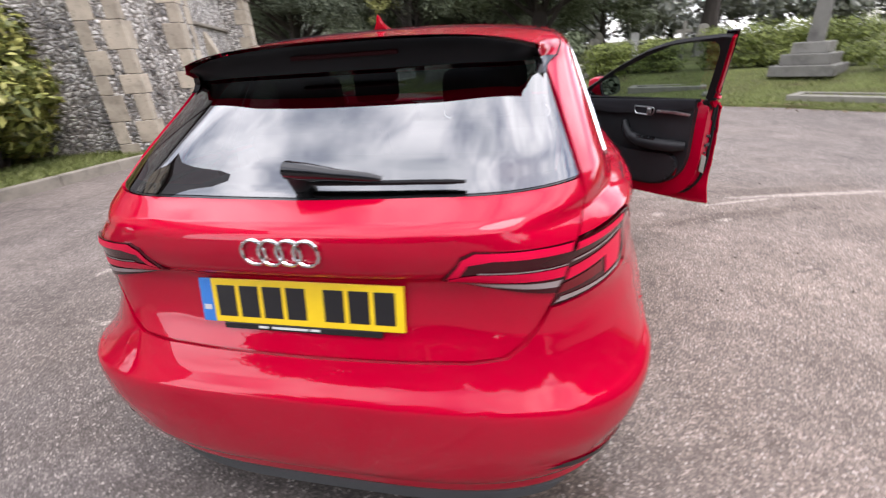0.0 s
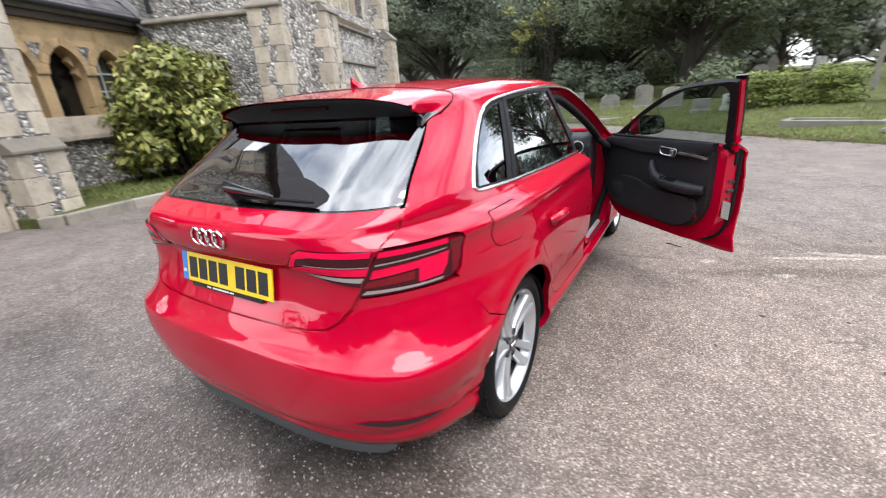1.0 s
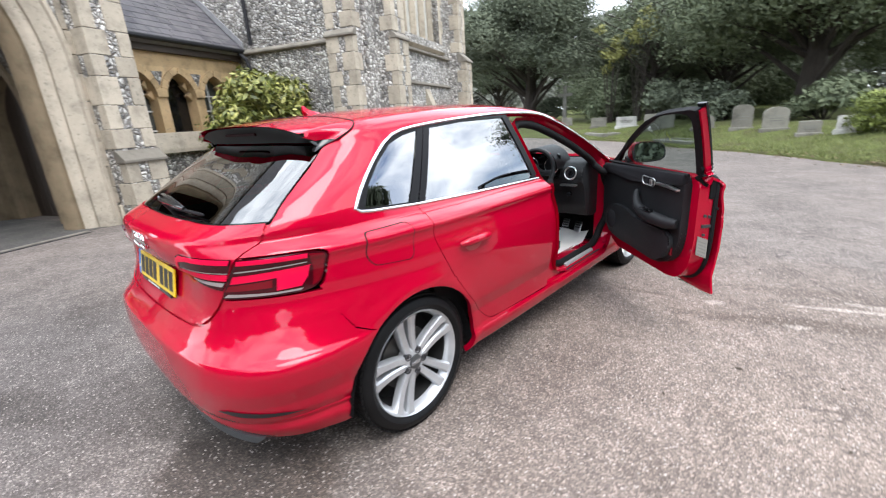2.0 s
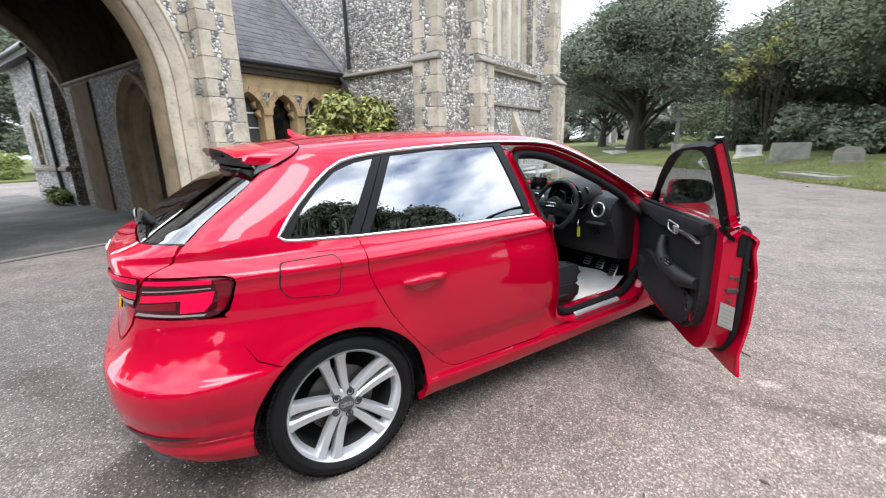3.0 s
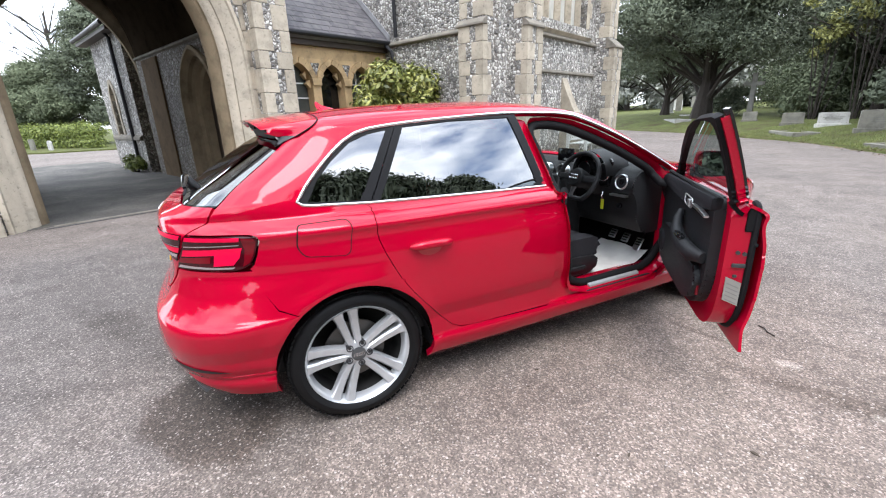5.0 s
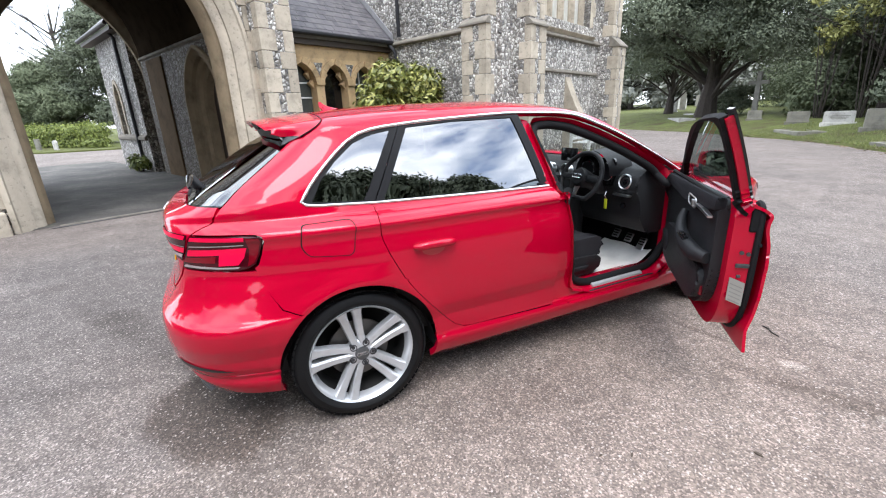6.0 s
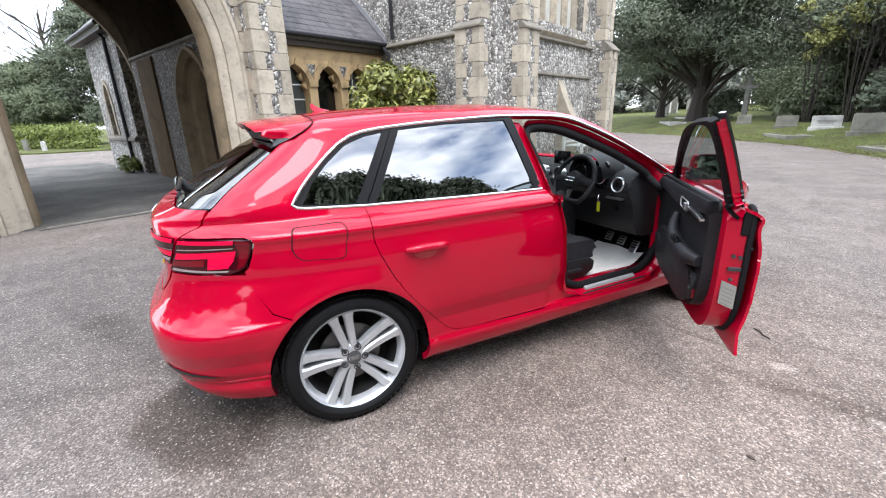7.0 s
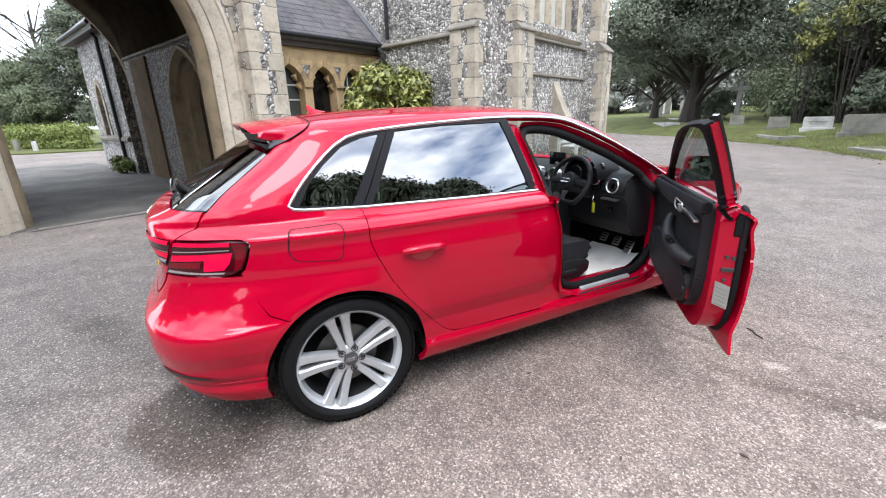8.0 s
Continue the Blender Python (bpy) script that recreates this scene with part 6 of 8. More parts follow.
    for i in range(5):
        k = math.radians(101 + 36 + 72 * i)
        bm = bmesh.new()
        lathe(bm, [(-0.02, 0.017), (0.002, 0.0165), (0.002, 0.0125), (-0.008, 0.0115), (-0.008, 0.0085), (-0.001, 0.008), (-0.001, 0.0)], "x", 14, at=(0.0, 0.052 * math.cos(k), 0.052 * math.sin(k)))
        part("wheel_bolt", bm, DARK_METAL, rim, smooth=True)
    return w


DISC = []


def plain_disc():
    if not DISC:
        DISC.append(plain("disc_steel", (0.12, 0.115, 0.11), 0.45, 0.7))
    return DISC[0]


for wx, wy, ws in ((HUB_X, AXLE_R, 1), (-HUB_X, AXLE_R, -1), (HUB_X, AXLE_F, 1), (-HUB_X, AXLE_F, -1)):
    wheel("wheel", wx, wy, ws)


def underbody():
    bm = bmesh.new()
    box(bm, -0.55, 0.25, 0.17, 0.55, 4.1, 0.30, 0.02)
    box(bm, -0.78, 1.24, 0.18, 0.78, 3.02, 0.26, 0.02)
    part("underbody", bm, PLASTIC, car)
    for s in (1, -1):
        for ax in (AXLE_R, AXLE_F):
            bm = bmesh.new()
            lathe(bm, [(s * 0.52, 0.02), (s * 0.52, 0.372), (s * 0.83, 0.366)], "x", 30, at=(0, ax, AXLE_Z - 0.06), span=math.pi)
            part("arch_liner", bm, CARPET, car, "black wheel arch liner", smooth=True)


underbody()


def tail_details():
    # number plate with plain bars for its characters
    plate = thing("number_plate", Matrix.Identity(4), "", "")
    for k in list(plate.keys()):
        del plate[k]
    plate.parent = gate
    plate.matrix_basis = Matrix.Translation((-0.004, 0.108, 0.806)) @ Matrix.Rotation(radians(-11.0), 4, "X")

    def card(name, x0, z0, x1, z1, y0, y1, mat, label="", bevel=0.0015):
        bm = bmesh.new()
        box(bm, x0, y0, z0, x1, y1, z1, bevel)
        return part(name, bm, mat, plate, label)
    card("plate_panel", -0.226, -0.0555, 0.26, 0.0555, -0.004, 0.002, PLATE_YELLOW, "yellow reflective plate")
    card("plate_band", -0.26, -0.0555, -0.2265, 0.0555, -0.004, 0.002, PLATE_BLUE, "blue band")
    for i in range(7):
        x = -0.212 + i * 0.0612 + (0.034 if i > 3 else 0.0)
        card("character_bar", x, -0.0395, x + 0.05, 0.0395, -0.0048, -0.003, INK, "", 0.0006)
    card("band_bar", -0.253, -0.025, -0.233, -0.012, -0.0048, -0.003, PALE, "", 0.0003)
    card("plate_surround", -0.205, -0.0725, 0.205, -0.0565, -0.003, 0.004, GLOSS_BLACK, "black dealer strip under the plate")
    for x0, x1 in ((-0.11, -0.085), (-0.075, 0.02), (0.026, 0.05)):
        card("strip_bar", x0, -0.0675, x1, -0.0615, -0.0036, -0.002, PALE, "", 0.0003)
    # four rings
    badge = thing("badge", Matrix.Identity(4), "", "")
    for k in list(badge.keys()):
        del badge[k]
    badge.parent = gate
    for i in range(4):
        cx, r = -0.0625 + i * 0.0417, 0.0285
        pts = []
        for k in np.linspace(0, 2 * math.pi, 37)[:-1]:
            p, n = on_tail(cx + r * math.cos(k), 0.951 + r * math.sin(k), 0.004 + 0.0015 * (i % 2))
            pts.append(p)
        bm = bmesh.new()
        ring_path(bm, pts, 0.0042, 8, closed=True)
        part("ring", bm, BADGE, badge, "chrome ring", smooth=True)
    # wiper
    wiper = thing("rear_wiper", Matrix.Identity(4), "", "")
    for k in list(wiper.keys()):
        del wiper[k]
    wiper.parent = gate

    def glassp(x, z, lift):
        return on_tail(x, z, lift)[0]
    bm = bmesh.new()
    pts = [glassp(x, z, l) for x, z, l in ((-0.035, 1.066, 0.03), (-0.02, 1.062, 0.045), (0.03, 1.060, 0.042), (0.10, 1.058, 0.034), (0.17, 1.056, 0.028), (0.20, 1.056, 0.022))]
    ring_path(bm, pts, [0.010, 0.022, 0.020, 0.014, 0.011, 0.007], 10)
    part("wiper_arm", bm, GLOSS_BLACK, wiper, "black wiper arm", smooth=True)
    bm = bmesh.new()
    lathe(bm, [(-0.005, 0.026), (0.035, 0.024), (0.046, 0.018), (0.05, 0.0)], "y", 20)
    c, n = on_tail(-0.005, 1.062, 0.0)
    bmesh.ops.transform(bm, matrix=Matrix.Translation(c) @ n.to_track_quat("Y", "Z").to_matrix().to_4x4(), verts=bm.verts)
    part("wiper_pivot", bm, PLASTIC, wiper, smooth=True)
    bm = bmesh.new()
    pts = [glassp(x, 1.054, 0.014) for x in np.linspace(0.02, 0.385, 12)]
    ring_path(bm, pts, [0.004] + [0.0065] * 10 + [0.004], 6)
    part("wiper_blade", bm, RUBBER, wiper, "thin rubber blade")


tail_details()


def bare_part(name, parent, m=None):
    ob = new(name)
    ob.parent = parent
    if m is not None:
        ob.matrix_basis = m
    return ob


def inset(outline, by):
    """The outline drawn in by a distance."""
    n = len(outline)
    area = sum(outline[i][0] * outline[(i + 1) % n][1] - outline[(i + 1) % n][0] * outline[i][1] for i in range(n))
    out = []
    for i in range(n):
        p0, p1, p2 = (Vector(outline[k % n]) for k in (i - 1, i, i + 1))
        d = (p1 - p0).normalized() + (p2 - p1).normalized()
        d = Vector((-d.y, d.x)).normalized() * (by if area > 0 else -by)
        out.append(tuple(p1 + d))
    return out


DOOR_OPEN = 47.0
HINGE = Vector((0.81, 3.0, 0))


def front_door():
    """The driver's door, built shut and swung open on its hinge."""
    door = bare_part("driver_door", car, Matrix.Translation(HINGE) @ Matrix.Rotation(radians(DOOR_OPEN), 4, "Z") @ Matrix.Translation(-HINGE))
    door["label"] = "open driver's door with black inner trim"
    low = [(CUT + 0.004, 0.978), (CUT + 0.004, 0.50), (CUT - 0.03, 0.335), (1.97, 0.328), (2.86, 0.33), (2.93, 0.40), (2.985, 0.52), (2.985, 0.955), (2.93, 0.972)]
    side_panel("door_skin", low, PAINT, door, "", 1, lip=0.02, thick=0.012)
    # inner shell, shut faces
    shell = round_off([(1.925, 0.97), (1.925, 0.60), (1.95, 0.47), (2.02, 0.385), (2.12, 0.362), (2.80, 0.362), (2.90, 0.45), (2.955, 0.55), (2.955, 0.965)], 0.05)
    bm = bmesh.new()
    prism(bm, shell, "x", 0.745, 0.848, 0.012)
    part("inner_shell", bm, PAINT, door, smooth=True)
    # lower skirt of the skin seen from within
    bm = bmesh.new()
    pts = [(0.838, p, q) for p, q in inset(round_off([(1.925, 0.97), (1.925, 0.60), (1.95, 0.47), (2.02, 0.385), (2.12, 0.362), (2.80, 0.362), (2.90, 0.45), (2.955, 0.55), (2.955, 0.965)], 0.05), -0.002)]
    ring_path(bm, pts, 0.013, 8)
    part("door_seal", bm, RUBBER, door, "thick black rubber seal", smooth=True)
    # trim
    trim = round_off([(1.985, 0.985), (1.985, 0.62), (2.02, 0.52), (2.10, 0.455), (2.22, 0.43), (2.78, 0.46), (2.88, 0.53), (2.925, 0.64), (2.935, 0.94), (2.86, 0.965)], 0.06)
    bm = bmesh.new()
    prism(bm, trim, "x", 0.700, 0.752, 0.018)
    part("door_trim", bm, PLASTIC, door, "black moulded inner panel", smooth=True)
    bm = bmesh.new()
    up = [(1.975, 0.992), (1.985, 0.93), (2.2, 0.905), (2.5, 0.89), (2.93, 0.905), (2.94, 0.95), (2.86, 0.972)]
    prism(bm, up, "x", 0.678, 0.73, 0.016)
    part("upper_trim", bm, FABRIC, door, "soft black upper trim", smooth=True)
    # armrest with its pull, and the pocket below
    bm = bmesh.new()
    pts = [(0.660, 2.42, 0.84), (0.645, 2.40, 0.80), (0.635, 2.36, 0.755), (0.632, 2.28, 0.725), (0.632, 2.18, 0.715), (0.640, 2.06, 0.712), (0.67, 2.0, 0.712)]
    ring_path(bm, [(x + 0.02, y, z) for x, y, z in pts], [0.018, 0.024, 0.03, 0.036, 0.038, 0.036, 0.026], 10)
    part("armrest", bm, PLASTIC, door, "curved pull and armrest", smooth=True)
    bm = bmesh.new()
    box(bm, 0.625, 2.17, 0.742, 0.66, 2.30, 0.752, 0.003)
    for y in (2.19, 2.235, 2.28):
        box(bm, 0.63, y - 0.014, 0.75, 0.652, y + 0.014, 0.762, 0.003)
    part("switch_panel", bm, GLOSS_BLACK, door, "window switch panel with bright edges")
    bm = bmesh.new()
    pocket = round_off([(2.02, 0.60), (2.06, 0.655), (2.42, 0.655), (2.56, 0.70), (2.72, 0.70), (2.82, 0.66), (2.86, 0.58), (2.80, 0.50), (2.62, 0.465), (2.16, 0.455), (2.05, 0.51)], 0.04)
    prism(bm, pocket, "x", 0.672, 0.715, 0.02)
    part("door_pocket", bm, PLASTIC, door, "deep moulded door pocket", smooth=True)
    bm = bmesh.new()
    lathe(bm, [(0.667, 0.0), (0.667, 0.06), (0.674, 0.07)], "x", 24, at=(0, 2.73, 0.585))
    part("speaker_grille", bm, FABRIC, door, smooth=True)
    # latch handle in its silver bezel, silver strip
    bm = bmesh.new()
    ring_path(bm, [(0.672, y, z) for y, z in round_off([(2.36, 0.942), (2.215, 0.935), (2.225, 0.888), (2.345, 0.896)], 0.02)], 0.0035, 6, closed=True)
    part("handle_bezel", bm, ALU, door, "silver handle bezel")
    bm = bmesh.new()
    box(bm, 0.660, 2.235, 0.898, 0.676, 2.262, 0.93, 0.004)
    part("latch_handle", bm, ALU, door, "silver latch lever")
    bm = bmesh.new()
    prism(bm, [(2.20, 0.922), (2.09, 0.919), (1.992, 0.908), (1.996, 0.896), (2.09, 0.905), (2.20, 0.907)], "x", 0.664, 0.685, 0.003)
    part("trim_strip", bm, ALU, door, "brushed aluminium strip")
    bm = bmesh.new()
    box(bm, 0.690, 2.03, 0.52, 0.703, 2.055, 0.57, 0.003)
    part("door_reflector", bm, LAMP_RED, door, "red reflector")
    # shut face: sticker, latch, black patch
    bm = bmesh.new()
    prism(bm, [(0.762, 0.66), (0.822, 0.635), (0.822, 0.53), (0.762, 0.555)], "y", 1.9185, 1.9235)
    part("sticker", bm, PALE_LABEL, door, "pale printed sticker")
    for i in range(5):
        bm = bmesh.new()
        z = 0.635 - i * 0.018
        prism(bm, [(0.768, z), (0.815, z - 0.02), (0.815, z - 0.025), (0.768, z - 0.005)], "y", 1.9178, 1.9186)
        part("sticker_bar", bm, INK_GREY, door)
    bm = bmesh.new()
    box(bm, 0.775, 1.914, 0.705, 0.825, 1.926, 0.722, 0.003)
    part("latch", bm, DARK_METAL, door, "door latch")
    bm = bmesh.new()
    box(bm, 0.785, 1.914, 0.66, 0.80, 1.926, 0.672, 0.003)
    part("bolt", bm, DARK_METAL, door)
    for x, z in ((0.79, 0.77), (0.815, 0.765)):
        bm = bmesh.new()
        lathe(bm, [(1.916, 0.0), (1.916, 0.008), (1.926, 0.008)], "y", 14, at=(x, 0, z))
        part("bolt", bm, DARK_METAL, door)
    bm = bmesh.new()
    box(bm, 0.838, 1.905, 0.80, 0.852, 1.95, 0.815, 0.004)
    part("bump_stop", bm, RUBBER, door)
    bm = bmesh.new()
    box(bm, 0.80, 1.918, 0.86, 0.846, 1.927, 0.965, 0.006)
    part("shut_pad", bm, RUBBER, door, "black shut-face pad")
    # window frame: red outer rear strip, black inner frame, glass
    top = [p for p in DLO_TOP if p[0] > 1.79]
    rim = [(CUT + 0.022, 0.975), (1.820, 1.338)] + [(p, q - 0.010) for p, q in top if p > 1.83] + [(2.90, 0.965)]
    hole = round_off([(1.962, 0.97), (1.912, 1.14), (1.858, 1.322, 0.07), (2.0, 1.326, 0.05), (2.13, 1.314), (2.30, 1.258), (2.52, 1.164), (2.72, 1.062), (2.815, 0.985)], 0.0)
    frame = rim + [(2.845, 0.965), (2.815, 0.985)] + densify(hole[::-1], 0.05, closed=False)[1:]
    side_panel("window_frame", frame, RUBBER, door, "black window frame and seal", 1, lift=-0.026, thick=0.030)
    rear = [(CUT + 0.006, 0.975), (1.808, 1.330), (1.836, 1.330), (CUT + 0.034, 0.975)]
    side_panel("rear_frame_strip", rear, PAINT, door, "", 1, lift=-0.0125, thick=0.028)
    side_panel("pillar_trim", [(CUT + 0.004, 0.985), (1.797, 1.352), (1.86, 1.352), (1.955, 0.985)], GLOSS_BLACK, door, "", 1, lift=-0.002, thick=0.010)
    g = [(1.94, 0.97), (1.86, 1.31)] + [(p, q - 0.03) for p, q in top if p > 1.95 and q > 1.02] + [(2.86, 0.97)]
    side_panel("door_glass", g, GLASS_DOOR, door, "lightly tinted glass", 1, lift=-0.03, lip=0)
    bm = bmesh.new()
    ring_path(bm, [(0.70, y, 0.985) for y in np.linspace(1.96, 2.86, 8)], 0.010, 6)
    part("waist_seal", bm, RUBBER, door)
    # mirror
    mirror = bare_part("door_mirror", car)
    mirror.parent = door
    rows = []
    bm = bmesh.new()
    for t, sc, yy in ((0.0, 0.35, 2.86), (0.12, 0.72, 2.845), (0.35, 0.93, 2.80), (0.7, 1.0, 2.745), (1.0, 0.985, 2.716)):
        ring = []
        for k in np.linspace(0, 2 * math.pi, 25)[:-1]:
            cx, sz = math.cos(k), math.sin(k)
            e = 0.55
            px = math.copysign(abs(cx) ** e, cx) * 0.118
            pz = math.copysign(abs(sz) ** e, sz) * 0.068 * (1.0 - 0.15 * cx)
            ring.append(bm.verts.new((0.905 + px * sc, yy + 0.03 * cx * 0.3, 1.045 + pz * sc)))
        rows.append(ring)
    for a, b in zip(rows, rows[1:]):
        for j in range(24):
            bm.faces.new((a[j], a[(j + 1) % 24], b[(j + 1) % 24], b[j]))
    bm.faces.new(rows[0])
    part("mirror_cap", bm, PAINT, mirror, "red mirror cap", smooth=True)
    for name, y0, sc, mat in (("mirror_rim", 2.706, 1.0, PLASTIC), ("mirror_glass", 2.702, 0.9, MIRROR)):
        bm = bmesh.new()
        ring = []
        for k in np.linspace(0, 2 * math.pi, 25)[:-1]:
            cx, sz = math.cos(k), math.sin(k)
            px = math.copysign(abs(cx) ** 0.55, cx) * 0.118
            pz = math.copysign(abs(sz) ** 0.55, sz) * 0.068 * (1.0 - 0.15 * cx)
            ring.append((0.905 + px * sc, 1.045 + pz * sc))
        prism(bm, ring, "y", y0, y0 + 0.012)
        for vert in bm.verts:
            vert.co.y += (vert.co.z - 1.045) * 0.28
        part(name, bm, mat, mirror)
    bm = bmesh.new()
    ring_path(bm, [(0.79, 2.80, 0.985), (0.83, 2.79, 0.995), (0.87, 2.78, 1.01)], [0.03, 0.026, 0.03], 8)
    part("mirror_foot", bm, PLASTIC, mirror, smooth=True)


PALE_LABEL = plain("pale_sticker", (0.27, 0.26, 0.235), 0.6)
INK_GREY = plain("grey_print", (0.2, 0.19, 0.18), 0.6)
front_door()


def passenger_door():
    """The shut door on the far side."""
    door = bare_part("passenger_door", car)
    low = [(CUT + 0.004, 0.978), (CUT + 0.004, 0.50), (CUT + 0.004, 0.335), (1.97, 0.328), (2.86, 0.33), (2.93, 0.40), (2.985, 0.52), (2.985, 0.955), (2.93, 0.972)]
    side_panel("door_skin", low, PAINT, door, "", -1, lip=0.025)
    top = [p for p in DLO_TOP if p[0] > 1.83]
    rim = [(CUT + 0.006, 0.982), (1.805, 1.345)] + [(p, q - 0.008) for p, q in top] + [(2.90, 0.985)]
    hole = [(1.965, 0.99), (1.87, 1.318), (2.0, 1.322), (2.13, 1.308), (2.30, 1.252), (2.52, 1.158), (2.72, 1.056), (2.82, 0.99)]
    side_panel("window_frame", rim + densify(hole[::-1], 0.05, closed=False), TRIM_BLACK, door, "black window frame", -1, lift=-0.004, lip=0.01)
    side_panel("door_glass", [(1.955, 0.985), (1.865, 1.325), (2.0, 1.33), (2.13, 1.315), (2.30, 1.26), (2.52, 1.165), (2.72, 1.063), (2.83, 0.985)], GLASS_DOOR, door, "lightly tinted glass", -1, lift=-0.010, lip=0)
    bm = bmesh.new()
    pts = [skin_side(y, 0.822, -1, 0.010 + 0.028 * math.sin((y - 2.07) / 0.2 * math.pi) ** 0.5)[0] for y in np.linspace(2.0701, 2.2699, 11)]
    ring_path(bm, pts, [0.010] + [0.017] * 9 + [0.010], 10)
    part("door_handle", bm, PAINT, door, "body-coloured pull handle", smooth=True)
    bm = bmesh.new()
    rows = []
    for sc, yy in ((0.4, 2.87), (0.9, 2.82), (1.0, 2.75), (0.97, 2.71)):
        rows.append([bm.verts.new((-0.915 + 0.1 * sc * math.copysign(abs(math.cos(k)) ** 0.6, math.cos(k)), yy, 1.045 + 0.066 * sc * math.copysign(abs(math.sin(k)) ** 0.6, math.sin(k)))) for k in np.linspace(0, 2 * math.pi, 21)[:-1]])
    for a, b in zip(rows, rows[1:]):
        for j in range(20):
            bm.faces.new((a[j], a[(j + 1) % 20], b[(j + 1) % 20], b[j]))
    bm.faces.new(rows[0])
    bm.faces.new(rows[-1][::-1])
    part("mirror_cap", bm, PAINT, door, "red mirror cap", smooth=True)
    bm = bmesh.new()
    ring_path(bm, [(-0.79, 2.80, 0.985), (-0.83, 2.79, 0.995), (-0.87, 2.78, 1.01)], [0.03, 0.026, 0.03], 8)
    part("mirror_foot", bm, PLASTIC, door, smooth=True)


passenger_door()


def door_frame():
    """What the open door lays bare: pillar, sill, seal, tread plate."""
    pillar = [(CUT + 0.004, 0.40), (CUT + 0.004, 0.98), (1.80, 1.355), (1.875, 1.335), (1.93, 1.15), (2.0, 0.95), (2.03, 0.75), (2.045, 0.50), (2.09, 0.38), (2.16, 0.345), (2.16, 0.315), (CUT + 0.004, 0.315)]
    side_panel("centre_pillar", pillar, PAINT, car, "", 1, lift=-0.045, thick=0.02)
    side_panel("centre_pillar", [(1.80, 0.33), (1.80, 0.97), (1.72, 1.35), (1.80, 1.355), (1.92, 0.98), (1.92, 0.33)], PLASTIC, car, "", 1, lift=-0.07, thick=0.03)
    loop = round_off([(2.10, 0.40), (2.055, 0.60), (2.035, 0.80), (1.985, 1.0), (1.90, 1.27), (1.93, 1.315), (2.02, 1.322), (2.15, 1.302), (2.33, 1.236), (2.55, 1.138), (2.76, 1.02), (2.86, 0.92), (2.93, 0.78), (2.93, 0.55), (2.87, 0.42), (2.76, 0.355), (2.22, 0.352)], 0.05)
    pts = [skin_side(y, z, 1, -0.068 if z > 0.9 else -0.09)[0] for y, z in densify(loop, 0.04)]
    bm = bmesh.new()
    ring_path(bm, pts, 0.025, 10, closed=True)
    part("opening_seal", bm, RUBBER, car, "black rubber door seal", smooth=True)
    # the reveal between skin and seal
    ringp = round_off([(2.045, 0.36), (2.02, 0.60), (2.0, 0.80), (1.95, 1.0), (1.865, 1.30), (1.89, 1.338), (2.03, 1.343), (2.16, 1.324), (2.345, 1.26), (2.565, 1.162), (2.785, 1.045), (2.90, 0.945), (2.965, 0.80), (2.965, 0.55), (2.90, 0.38), (2.78, 0.325), (2.2, 0.325)], 0.05)
    a = densify(ringp, 0.04)
    n = len(a)
    bm = bmesh.new()
    o = [bm.verts.new(skin_side(y, z, 1, -0.02)[0]) for y, z in a]
    cy, cz = 2.42, 0.80
    inn = []
    for y, z in a:
        d = Vector((cy - y, cz - z)).normalized() * 0.02
        inn.append(bm.verts.new(skin_side(y + d.x, z + d.y, 1, -0.085)[0]))
    for i in range(n):
        bm.faces.new((o[i], o[(i + 1) % n], inn[(i + 1) % n], inn[i]))
    part("door_reveal", bm, PAINT, car, smooth=True)
    bm = bmesh.new()
    box(bm, 0.60, 1.9, 0.22, 0.835, 2.97, 0.322, 0.02)
    part("sill", bm, PAINT, car, smooth=True)
    bm = bmesh.new()
    box(bm, 0.735, 2.20, 0.318, 0.828, 2.84, 0.325, 0.003)
    part("sill_trim", bm, PLASTIC, car)
    bm = bmesh.new()
    prism(bm, [(0.775, 0.33), (0.775, 0.350), (0.782, 0.353), (0.802, 0.345), (0.808, 0.33)], "y", 2.25, 2.68, 0.003)
    part("tread_plate", bm, ALLOY, car, "brushed aluminium tread plate")
    # front shut face with the hinges
    bm = bmesh.new()
    box(bm, 0.68, 2.955, 0.30, 0.82, 3.0, 0.96, 0.01)
    part("hinge_post", bm, PAINT, car)
    for z in (0.50, 0.80):
        bm = bmesh.new()
        box(bm, 0.79, 2.93, z - 0.03, 0.83, 2.99, z + 0.03, 0.006)
        part("hinge", bm, PAINT, car)


door_frame()


